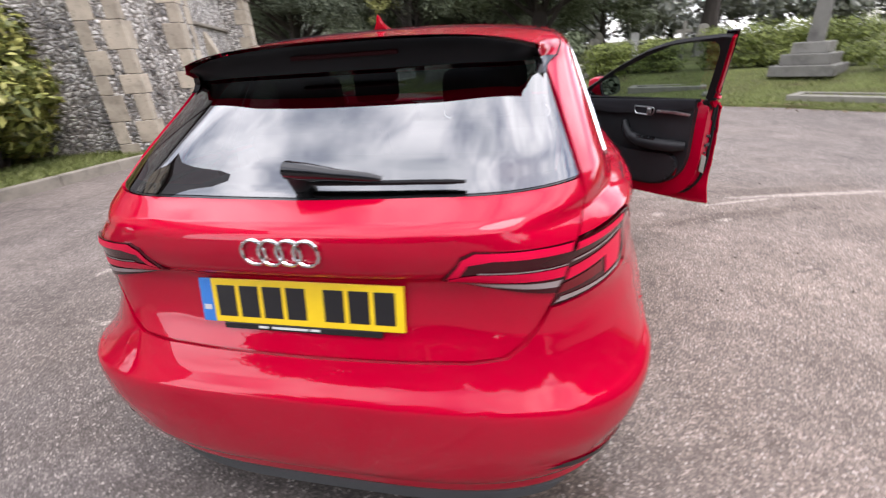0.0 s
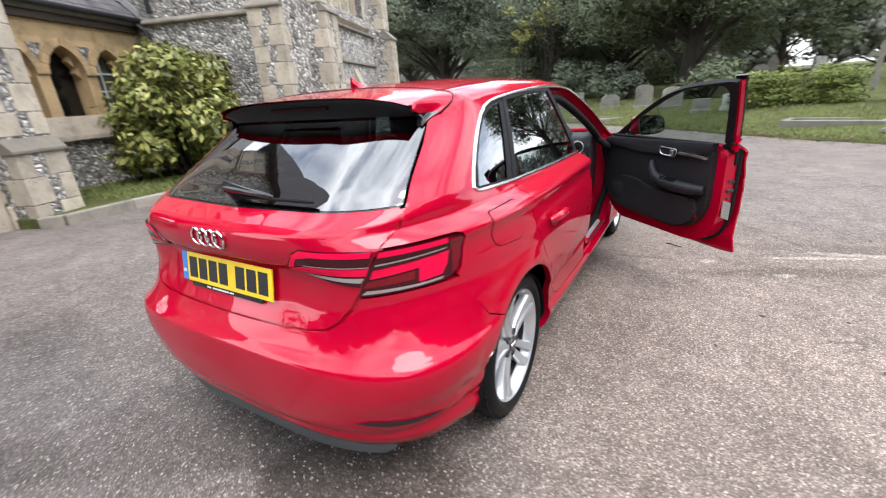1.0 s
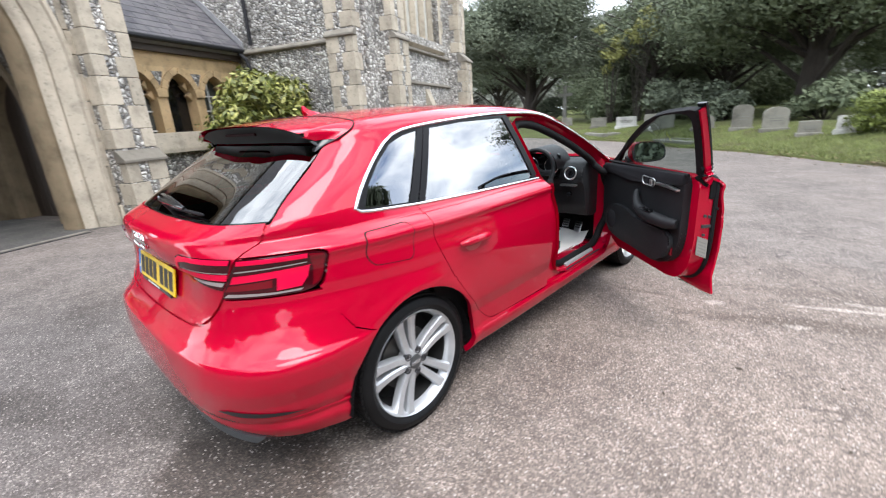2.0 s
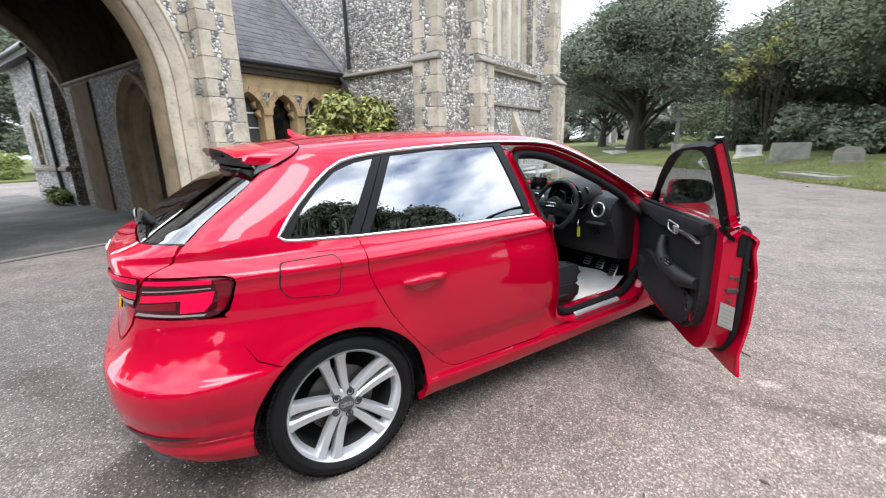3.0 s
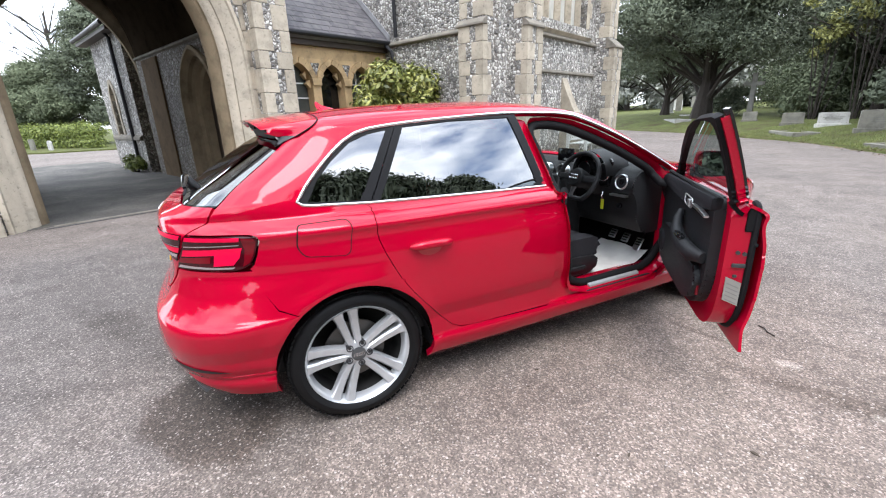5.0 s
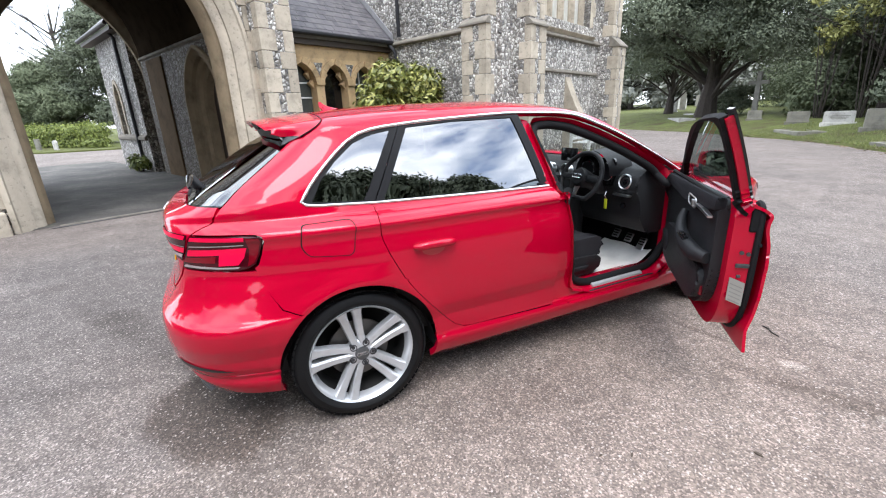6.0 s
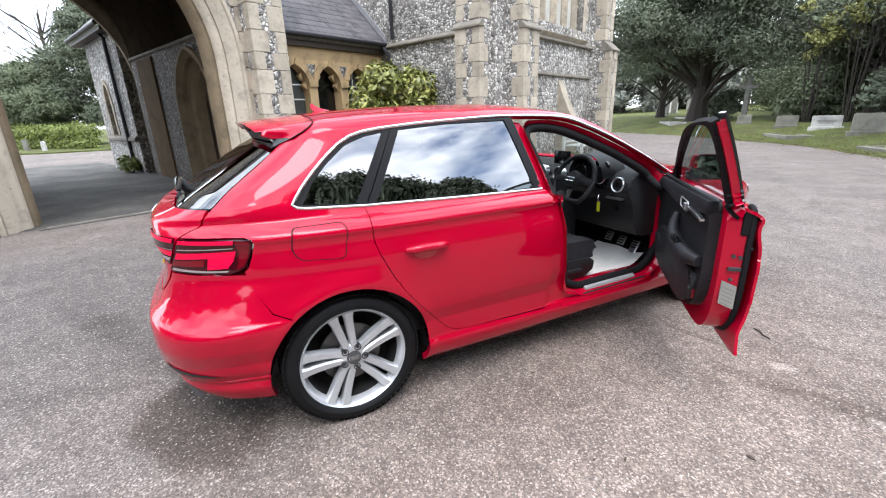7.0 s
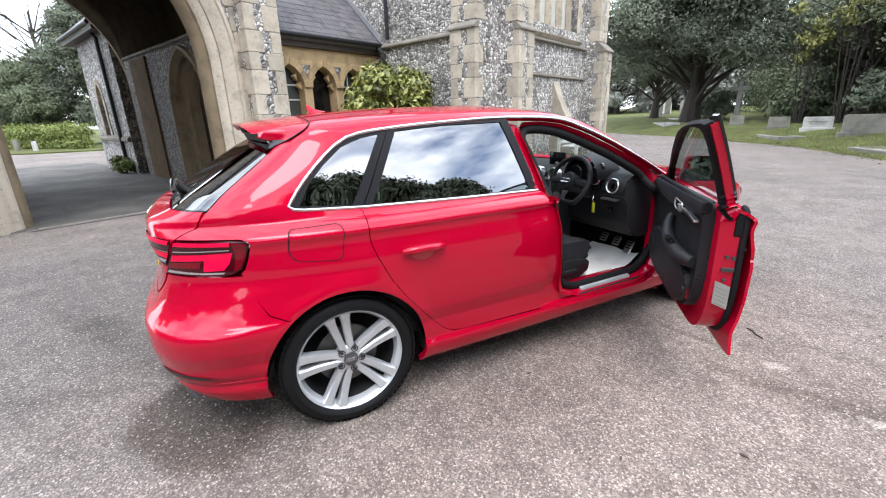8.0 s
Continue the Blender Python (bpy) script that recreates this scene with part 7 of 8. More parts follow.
def cabin():
    """Floor, dashboard, wheel, seats and linings."""
    bm = bmesh.new()
    box(bm, -0.72, 1.2, 0.26, 0.72, 3.1, 0.30)
    part("cabin_floor", bm, CARPET, car)
    bm = bmesh.new()
    box(bm, -0.70, 0.55, 0.55, 0.70, 1.05, 0.60)
    box(bm, -0.56, 0.42, 0.95, 0.56, 0.95, 0.975)
    part("parcel_shelf", bm, CARPET, car)
    bm = bmesh.new()
    box(bm, -0.72, 3.06, 0.28, 0.72, 3.10, 0.98)
    part("bulkhead", bm, CARPET, car)
    # headlining under the roof
    lin = densify([(-0.96, 0.85), (0.96, 0.85), (0.96, 2.30), (-0.96, 2.30)], 0.05)
    sheet_mesh("headlining", lin, unit_top, HEADLINER, car, "grey headlining", step=(0.1, 0.1), lift=-0.03, lip=0, flip=False)
    # inner side linings of the shut doors
    for y0, y1, s in ((1.93, 2.95, -1), (1.0, 1.88, -1), (1.0, 1.80, 1)):
        bm = bmesh.new()
        box(bm, s * 0.72, y0, 0.34, s * 0.76, y1, 0.985, 0.01)
        part("door_lining", bm, PLASTIC, car)
    # dashboard: an extruded section with a hood and a knee panel
    bm = bmesh.new()
    sec = round_off([(3.05, 0.985), (2.86, 0.998), (2.74, 0.975), (2.68, 0.93), (2.67, 0.86), (2.72, 0.78), (2.74, 0.66), (2.80, 0.56), (2.92, 0.55), (3.05, 0.60)], 0.03)
    prism(bm, sec, "x", -0.70, 0.70, 0.02)
    part("dashboard", bm, PLASTIC, car, "black moulded dashboard", smooth=True)
    bm = bmesh.new()
    box(bm, -0.16, 2.62, 0.30, 0.16, 2.80, 0.90, 0.04)
    box(bm, -0.13, 1.95, 0.30, 0.13, 2.70, 0.50, 0.04)
    part("centre_console", bm, PLASTIC, car, smooth=True)
    bm = bmesh.new()
    lathe(bm, [(2.62, 0.15), (2.60, 0.155), (2.66, 0.165), (2.80, 0.17)], "y", 24, at=(0.37, 0.02, 0.935), span=math.pi)
    part("dial_hood", bm, PLASTIC, car, smooth=True)
    bm = bmesh.new()
    box(bm, 0.22, 2.665, 0.86, 0.52, 2.69, 1.045, 0.02)
    part("dial_panel", bm, GLOSS_BLACK, car)
    for x in (0.285, 0.455):
        bm = bmesh.new()
        lathe(bm, [(2.664, 0.0), (2.664, 0.058)], "y", 28, at=(x, 0, 0.955))
        part("dial", bm, INK, car, "dark round dial")
        bm = bmesh.new()
        ring_path(bm, [(x + 0.058 * math.cos(k), 2.662, 0.955 + 0.058 * math.sin(k)) for k in np.linspace(0, 2 * math.pi, 25)[:-1]], 0.0025, 5, closed=True)
        part("dial_ring", bm, CHROME, car)
    # round air vents
    for x, y, z in ((0.605, 2.685, 0.902), (0.09, 2.64, 0.93), (-0.09, 2.64, 0.93), (-0.605, 2.685, 0.902)):
        vent = bare_part("air_vent", car, Matrix.Translation((x, y, z)) @ Matrix.Rotation(radians(-12), 4, "X"))
        bm = bmesh.new()
        lathe(bm, [(0.03, 0.050), (-0.012, 0.050), (-0.016, 0.046), (-0.012, 0.041), (0.03, 0.040)], "y", 28)
        part("vent_ring", bm, ALU, vent, "satin silver ring", smooth=True)
        bm = bmesh.new()
        lathe(bm, [(0.006, 0.042), (0.002, 0.034), (0.004, 0.022), (-0.010, 0.019), (-0.012, 0.0)], "y", 24)
        part("vent_core", bm, GLOSS_BLACK, vent, smooth=True)
        for k in range(6):
            bm = bmesh.new()
            box(bm, 0.02, -0.004, -0.0015, 0.04, 0.006, 0.0015, 0, Matrix.Rotation(k * math.pi / 3, 4, "Y"))
            part("vent_vane", bm, PLASTIC, vent)
    bm = bmesh.new()
    box(bm, -0.075, 2.735, 0.985, 0.095, 2.75, 1.085, 0.006)
    part("screen", bm, GLOSS_BLACK, car, "upright dark display screen", smooth=True)
    bm = bmesh.new()
    box(bm, 0.53, 2.655, 0.808, 0.66, 2.69, 0.822, 0.004)
    part("dash_tray", bm, ALU, car)
    bm = bmesh.new()
    lathe(bm, [(2.66, 0.018), (2.645, 0.018), (2.642, 0.0)], "y", 18, at=(0.60, 0.03, 0.745))
    part("light_switch", bm, GLOSS_BLACK, car, smooth=True)
    # steering wheel
    sw = bare_part("steering_wheel", car, Matrix.Translation((0.375, 2.515, 0.922)) @ Matrix.Rotation(radians(-24), 4, "X"))
    pts = []
    for k in np.linspace(0, 2 * math.pi, 49)[:-1]:
        x, z = 0.172 * math.cos(k), 0.172 * math.sin(k)
        pts.append((x, 0, max(z, -0.138)))
    bm = bmesh.new()
    ring_path(bm, pts, 0.016, 10, closed=True)
    part("wheel_rim", bm, PLASTIC, sw, "flat-bottomed leather rim", smooth=True)
    bm = bmesh.new()
    lathe(bm, [(0.05, 0.06), (-0.012, 0.066), (-0.03, 0.055), (-0.036, 0.0)], "y", 28)
    part("wheel_boss", bm, PLASTIC, sw, smooth=True)
    for a in (0, 180):
        bm = bmesh.new()
        box(bm, 0.05, -0.012, -0.022, 0.168, 0.010, 0.020, 0.006, Matrix.Rotation(radians(a), 4, "Y"))
        part("wheel_spoke", bm, PLASTIC, sw, smooth=True)
    for s in (1, -1):
        bm = bmesh.new()
        box(bm, -0.010, -0.010, 0.05, 0.010, 0.008, 0.138, 0.004, Matrix.Translation((s * 0.022, 0, 0)) @ Matrix.Rotation(radians(180 + s * 12), 4, "Y"))
        part("lower_spoke", bm, ALU, sw, "silver lower spoke", smooth=True)
    for i in range(4):
        bm = bmesh.new()
        ring_path(bm, [(-0.027 + 0.018 * i + 0.0125 * math.cos(k), -0.039, 0.0125 * math.sin(k)) for k in np.linspace(0, 2 * math.pi, 19)[:-1]], 0.002, 5, closed=True)
        part("wheel_badge_ring", bm, BADGE, sw)
    bm = bmesh.new()
    ring_path(bm, [(0.375, 2.52, 0.92), (0.375, 2.72, 0.84)], [0.045, 0.06], 12)
    part("steering_column", bm, PLASTIC, car, smooth=True)
    for s in (1, -1):
        bm = bmesh.new()
        ring_path(bm, [(0.375 + s * 0.04, 2.585, 0.905), (0.375 + s * 0.10, 2.57, 0.925), (0.375 + s * 0.155, 2.56, 0.935)], [0.008, 0.009, 0.007], 8)
        part("stalk", bm, PLASTIC, car, smooth=True)
    # key with a yellow tag
    key = bare_part("ignition_key", car)
    bm = bmesh.new()
    box(bm, 0.432, 2.69, 0.695, 0.458, 2.694, 0.765, 0.003)
    part("key_tag", bm, YELLOW_TAG, key, "yellow paper key tag")
    bm = bmesh.new()
    ring_path(bm, [(0.445, 2.692, 0.765), (0.445, 2.68, 0.79), (0.445, 2.69, 0.815)], 0.004, 6)
    part("key_blade", bm, CHROME, key)
    # pedals
    for x, y, z in ((0.33, 2.965, 0.45), (0.43, 2.985, 0.435), (0.535, 3.0, 0.42)):
        ped = bare_part("pedal", car, Matrix.Translation((x, y, z)) @ Matrix.Rotation(radians(-32), 4, "X"))
        bm = bmesh.new()
        box(bm, -0.03, -0.006, -0.035 if x < 0.5 else -0.07, 0.03, 0.006, 0.035, 0.005)
        part("pedal_face", bm, ALU, ped, "brushed steel pedal face")
        for k in (-0.02, 0.0, 0.02):
            bm = bmesh.new()
            box(bm, -0.022, -0.010, k - 0.004, 0.022, -0.005, k + 0.004, 0.002)
            part("pedal_grip", bm, RUBBER, ped)
        bm = bmesh.new()
        ring_path(bm, [(0, 0.006, 0.0), (0, 0.03, 0.10), (0, 0.03, 0.22)], 0.008, 6)
        part("pedal_arm", bm, DARK_METAL, ped)
    # rear-view mirror and visor
    bm = bmesh.new()
    box(bm, -0.03, 2.46, 1.235, 0.20, 2.50, 1.295, 0.015)
    part("interior_mirror", bm, PLASTIC, car, smooth=True)
    bm = bmesh.new()
    ring_path(bm, [(0.06, 2.49, 1.27), (0.05, 2.53, 1.30)], 0.012, 8)
    part("mirror_stalk", bm, PLASTIC, car)


def seat(name, x, y, wide=0.52, rear=False):
    st = bare_part(name, car, Matrix.Translation((x, y, 0)))
    h = wide / 2
    bm = bmesh.new()
    sec = round_off([(0.0, 0.40), (0.0, 0.53), (0.30, 0.545), (0.50, 0.565), (0.545, 0.54), (0.55, 0.48), (0.50, 0.42)], 0.04)
    prism(bm, sec, "x", -h + 0.07, h - 0.07, 0.02)
    part("seat_cushion", bm, FABRIC, st, "black cloth seat cushion", smooth=True)
    for s in (-1, 1):
        bm = bmesh.new()
        sec2 = round_off([(0.0, 0.42), (0.0, 0.56), (0.30, 0.575), (0.50, 0.575), (0.545, 0.54), (0.54, 0.48), (0.48, 0.42)], 0.04)
        prism(bm, sec2, "x", min(s * h, s * (h - 0.10)), max(s * h, s * (h - 0.10)), 0.03)
        part("seat_bolster", bm, FABRIC, st, smooth=True)
        if not rear:
            bm = bmesh.new()
            sec3 = round_off([(0.0, 0.33), (0.0, 0.45), (0.34, 0.46), (0.50, 0.45), (0.53, 0.40), (0.47, 0.335)], 0.04)
            prism(bm, sec3, "x", min(s * (h + 0.015), s * (h - 0.03)), max(s * (h + 0.015), s * (h - 0.03)), 0.01)
            part("seat_side_trim", bm, PLASTIC, st, "black plastic side trim", smooth=True)
            bm = bmesh.new()
            box(bm, s * (h + 0.012), 0.18, 0.37, s * (h + 0.03), 0.40, 0.40, 0.006)
            part("seat_lever", bm, PLASTIC, st)
    bm = bmesh.new()
    back = round_off([(0.06, 0.48), (-0.04, 0.80), (-0.11, 1.08), (-0.17, 1.09), (-0.20, 1.06), (-0.13, 0.78), (-0.06, 0.46)], 0.04)
    prism(bm, back, "x", -h + 0.03, h - 0.03, 0.03)
    part("seat_back", bm, FABRIC, st, "black cloth seat back", smooth=True)
    bm = bmesh.new()
    box(bm, -0.13, -0.20, 1.10, 0.13, -0.11, 1.27, 0.035)
    part("headrest", bm, FABRIC, st, smooth=True)
    for s in (-1, 1):
        bm = bmesh.new()
        ring_path(bm, [(s * 0.05, -0.155, 1.04), (s * 0.05, -0.155, 1.13)], 0.007, 6)
        part("headrest_post", bm, CHROME, st)


cabin()
seat("driver_seat", 0.36, 1.97)
seat("passenger_seat", -0.36, 1.97)
seat("rear_seat", -0.33, 1.12, 0.62, True)
seat("rear_seat", 0.33, 1.12, 0.62, True)


def paper_mat():
    """A crumpled sheet of white paper laid over the driver's footwell."""
    rng = np.random.default_rng(8)
    nx, ny = 14, 16
    verts = []
    for j in range(ny):
        for i in range(nx):
            u, v = i / (nx - 1), j / (ny - 1)
            x, y = 0.21 + 0.43 * u, 2.40 + 0.58 * v
            z = 0.310 + 0.008 * math.sin(u * 9 + v * 4) * math.sin(v * 7) + 0.004 * rng.random() + max(0, v - 0.75) * 0.28 + max(0, u - 0.9) * 0.1
            verts.append((x + 0.006 * math.sin(v * 11), y, z))
    faces = [(j * nx + i, j * nx + i + 1, (j + 1) * nx + i + 1, (j + 1) * nx + i) for j in range(ny - 1) for i in range(nx - 1)]
    tagged(raw("paper_mat", verts, faces, PAPER, None, "white paper floor mat in the driver's footwell", True), category="floor mat")


paper_mat()

# ---- the churchyard ----
def ground_at(x, y):
    return max(0.0, rise(x, y))


def gz_tree(name, x, y, *rest, **kw):
    return tree(name, x, y, *rest, z=ground_at(x, y) - 0.05, **kw)


gz_tree("yew_tree", -15.3, 28.4, 9.9, 5.9, 3.7, YEW, "broad dark yew tree with a thick leaning trunk", 11, 120000, 0.075, 60, trunk_r=0.52, low=0.2, lean=0.6)
gz_tree("yew_tree", -22.5, 34.5, 7.0, 3.8, 3.0, YEW, "dark yew tree with two slim trunks", 12, 30000, 0.085, 40, trunk_r=0.3, low=0.25)
gz_tree("yew_tree", -8.5, 35.0, 8.6, 5.2, 2.6, YEW, "tall dark yew tree at the back of the graves", 13, 70000, 0.095, 46, trunk_r=0.45, low=0.15)
gz_tree("cedar_tree", 0.8, 24.5, 11.5, 6.0, 3.4, YEW_GREY, "spreading cedar with grey-green level boughs", 14, 120000, 0.075, 56, trunk_r=0.5, low=0.2, bare=10)
gz_tree("yew_tree", -3.5, 31.0, 8.2, 5.2, 3.2, YEW, "dense dark evergreen behind the headstones", 15, 80000, 0.09, 46, trunk_r=0.4, low=0.22)
gz_tree("cedar_tree", 9.0, 25.0, 13.0, 5.4, 5.4, YEW, "dark spreading evergreen over the hedge", 16, 24000, 0.1, 26, trunk_r=0.4, low=0.45, bare=12)
gz_tree("bare_tree", -6.5, 27.5, 7.6, 3.6, 3.0, YEW_GREY, "half-bare tree with pale twigs", 17, 2500, 0.07, 16, trunk_r=0.22, low=0.3, bare=16)
gz_tree("young_tree", 5.5, 36.0, 9.0, 4.5, 2.0, YEW_GREY, "young tree with hazy grey-green leaves", 18, 24000, 0.11, 26, trunk_r=0.25, low=0.15, bare=8)
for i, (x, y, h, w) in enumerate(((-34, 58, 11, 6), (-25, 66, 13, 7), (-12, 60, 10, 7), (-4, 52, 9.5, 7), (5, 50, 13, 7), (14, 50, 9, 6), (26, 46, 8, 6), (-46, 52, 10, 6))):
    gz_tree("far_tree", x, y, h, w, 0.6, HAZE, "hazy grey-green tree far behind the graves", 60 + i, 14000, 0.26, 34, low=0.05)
# undergrowth closing the view beneath the boughs
def thicket():
    rng = np.random.default_rng(77)
    cs, rr = [], []
    for i in range(90):
        t = rng.random()
        x, y = -17 + 17 * t + rng.normal() * 1.2, 43 - 4 * t + rng.normal() * 1.5
        h = 1.0 + 2.6 * rng.random()
        cs.append((x, y, ground_at(x, y) + h * 0.8))
        rr.append((1.8, 1.6, h))
    v, idx = leaf_cloud(rng, cs, rr, 130000, 0.095, shell=0.3)
    ob = leaf_mesh("thicket", v, idx, YEW_GREY, None)
    tagged(ob, "dull green undergrowth beneath the evergreens", "undergrowth", kind="stuff")


thicket()
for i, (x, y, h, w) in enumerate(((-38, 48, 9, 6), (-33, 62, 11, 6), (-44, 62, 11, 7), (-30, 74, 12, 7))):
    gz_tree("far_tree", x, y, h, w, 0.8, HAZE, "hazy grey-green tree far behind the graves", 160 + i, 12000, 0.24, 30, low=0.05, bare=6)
# trees on the near side of the drive, all out of view
# flank trees mirror in the windows; those behind are added to darken the tail
for i, (x, y, h) in enumerate(((21, -7, 14.0), (20, -3, 16.0), (20.5, 0.5, 16.0), (20, 4, 14.6), (20, 7.5, 13.2), (19, 10.5, 11.8), (20, -12, 11.5), (13, -18, 11.5), (3, -18.5, 11.0), (-8, -19, 11.0), (27, 1, 14.5), (17, -19, 10.5), (8, -18, 11.0), (-2.5, -18.5, 11.5), (26, 12, 14.5))):
    tree("unseen_tree", x, y, h, 4.6, 0.5, YEW, "dark evergreen tree out of view, placed for its reflection", 40 + i, 60000 if i < 6 else 16000, 0.19 if i < 6 else 0.25, 38, low=0.05)
# trees and hedge seen through the porch
tree("evergreen_tree", -41.0, -6.3, 11.5, 3.8, 1.2, YEW, "tall dark evergreen beyond the far drive", 31, 80000, 0.085, 34, low=0.1)
tree("evergreen_tree", -43.0, -11.5, 6.4, 3.6, 1.4, YEW_GREY, "broad grey-green holm oak beyond the far drive", 32, 80000, 0.085, 30, low=0.15, bare=6)
tree("bare_tree", -50.0, -12.0, 14.0, 5.0, 4.0, YEW_GREY, "leafless tree with fine twigs", 33, 0, 0.1, 14, trunk_r=0.25, low=0.3, bare=26)
for i in range(5):
    tree("far_tree", -70.0 - 3 * i, -42 + 16 * i, 8 + i % 3, 6.0, 0.8, YEW_GREY, "hazy tree beyond the lawn", 90 + i, 6000, 0.3, 24, low=0.1)


def hedge(name, x0, y0, x1, y1, h, w, mat, label, seed, leaves, size):
    n = max(2, round(math.hypot(x1 - x0, y1 - y0) / (w * 0.8)))
    rng = np.random.default_rng(seed)
    cs, rr = [], []
    zb = ground_at((x0 + x1) / 2, (y0 + y1) / 2)
    for i in range(n + 1):
        for lvl in (0.25, 0.7):
            cs.append(((x1 - x0) * (i / n - 0.5) + rng.normal() * 0.1, (y1 - y0) * (i / n - 0.5) + rng.normal() * 0.1, h * lvl))
            rr.append((w * 0.62, w * 0.62, h * (0.3 + 0.06 * rng.random())))
    return bush(name, Matrix.Translation(((x0 + x1) / 2, (y0 + y1) / 2, zb)), cs, rr, leaves, size, mat, label, seed, "hedge")


hedge("hedge", -33.5, -7.0, -40.0, -13.5, 1.7, 1.2, HEDGE, "bright green clipped hedge beyond the far drive", 3, 26000, 0.065)
hedge("hedge", 2.6, 15.1, 4.6, 14.6, 0.95, 0.8, HEDGE, "rounded green churchyard hedge", 4, 16000, 0.036)
hedge("hedge", 5.7, 13.9, 8.6, 12.9, 1.15, 1.0, HEDGE, "rounded green churchyard hedge", 6, 22000, 0.036)
hedge("hedge", 8.4, 10.9, 10.5, 8.6, 1.2, 1.0, HEDGE, "rounded green churchyard hedge", 7, 22000, 0.036)
for i, (x, y, h, w, mat, lab) in enumerate(((-9.0, 27.5, 2.6, 2.2, YEW_GREY, "grey-green shrub among the graves"), (-5.0, 25.5, 2.0, 2.0, YEW, "dark shrub behind the headstones"), (-2.0, 22.8, 1.5, 1.6, YEW, "low dark shrub behind the headstones"),
                                            (1.5, 20.0, 1.2, 1.5, YEW_GREY, "low grey shrub among the graves"), (-15.5, 31.0, 1.6, 1.8, YEW, "dark undergrowth at the foot of the yew"))):
    rng = np.random.default_rng(70 + i)
    cs = [(rng.normal() * w * 0.35, rng.normal() * w * 0.35, 0.3 + h * 0.75 * rng.random()) for _ in range(14)]
    bush("graveyard_shrub", Matrix.Translation((x, y, ground_at(x, y))), cs, [(w * 0.34, w * 0.34, h * 0.26)] * 14, 6000, 0.1, mat, lab, 71 + i)
for i, (x, y, z) in enumerate(((-8.3, 26.0, 4.0), (-6.6, 25.5, 4.7))):
    rng = np.random.default_rng(80 + i)
    cs = [(rng.normal() * 0.5, rng.normal() * 0.5, z + rng.normal() * 0.45) for _ in range(10)]
    bush("flowering_bush", Matrix.Translation((x, y, ground_at(x, y))), cs, [(0.4, 0.4, 0.3)] * 10, 900, 0.09, BRIGHT, "thin bush with bright yellow-green spring leaves", 81 + i)


def headstone(x, y, w, h, turn, top, mat, label, lean=0.0, thick=0.12, group="headstones"):
    """An upright stone on a low base. top: flat, round or ogee."""
    root = thing("headstone", Matrix.Translation((x, y, ground_at(x, y) - 0.03)) @ Matrix.Rotation(radians(turn), 4, "Z") @ Matrix.Rotation(radians(lean), 4, "X"), label, "gravestone", group)
    hw = w / 2
    if top == "flat":
        line = [(-hw, 0), (hw, 0), (hw, h * 0.95), (hw * 0.9, h), (-hw * 0.9, h), (-hw, h * 0.95)]
    elif top == "round":
        line = [(-hw, 0), (hw, 0)] + [(hw * math.cos(k), h - hw * 0.55 + hw * 0.55 * math.sin(k)) for k in np.linspace(0, math.pi, 13)]
    else:
        line = [(-hw, 0), (hw, 0), (hw, h * 0.78), (hw * 0.8, h * 0.82), (hw * 0.55, h * 0.95), (0, h), (-hw * 0.55, h * 0.95), (-hw * 0.8, h * 0.82), (-hw, h * 0.78)]
    bm = bmesh.new()
    prism(bm, line, "y", -thick / 2, thick / 2, 0.012)
    part("stone_slab", bm, mat, root)
    bm = bmesh.new()
    box(bm, -hw * 1.15, -thick * 1.1, -0.1, hw * 1.15, thick * 1.1, 0.1, 0.015)
    part("base", bm, mat, root)
    for i in range(3):
        bm = bmesh.new()
        ww = hw * (0.7 - 0.12 * i)
        box(bm, -ww, -thick / 2 - 0.003, h * (0.62 - 0.1 * i), ww, -thick / 2 + 0.002, h * (0.62 - 0.1 * i) + 0.025)
        part("inscription_bar", bm, INSCRIPTION, root)
    return root


INSCRIPTION = make_stone("worn_inscription", (0.2, 0.195, 0.175))
for x, y, w, h, turn, top, mat, label in (
        (-5.8, 21.7, 0.92, 0.52, 28, "flat", GRAVE_PALE, "low white headstone leaning back in the grass"),
        (-3.9, 20.3, 1.2, 0.70, 30, "flat", GRAVE_STONE, "wide grey headstone stained with lichen"),
        (-7.7, 22.9, 0.78, 0.52, 24, "flat", GRAVE_STONE, "dull brown-grey headstone half in shade"),
        (-1.9, 18.9, 0.74, 0.56, 25, "round", GRAVE_STONE, "grey headstone with shoulders"),
        (-0.5, 17.7, 0.6, 0.84, 22, "round", GRAVE_STONE, "tall rounded grey headstone"),
        (0.5, 16.8, 0.66, 0.74, 18, "round", GRAVE_STONE, "rounded grey headstone with a plain frame"),
        (1.4, 15.6, 0.5, 0.42, 15, "flat", GRAVE_STONE, "small grey stone block"),
        (2.3, 15.4, 0.7, 0.45, 5, "flat", GRAVE_PALE, "small pale tilted tablet"),
        (-10.6, 25.0, 0.62, 0.5, 20, "flat", GRAVE_STONE, "dark square headstone under the yew")):
    headstone(x, y, w, h, turn, top, mat, label, lean=-7 if mat is GRAVE_PALE else 0)
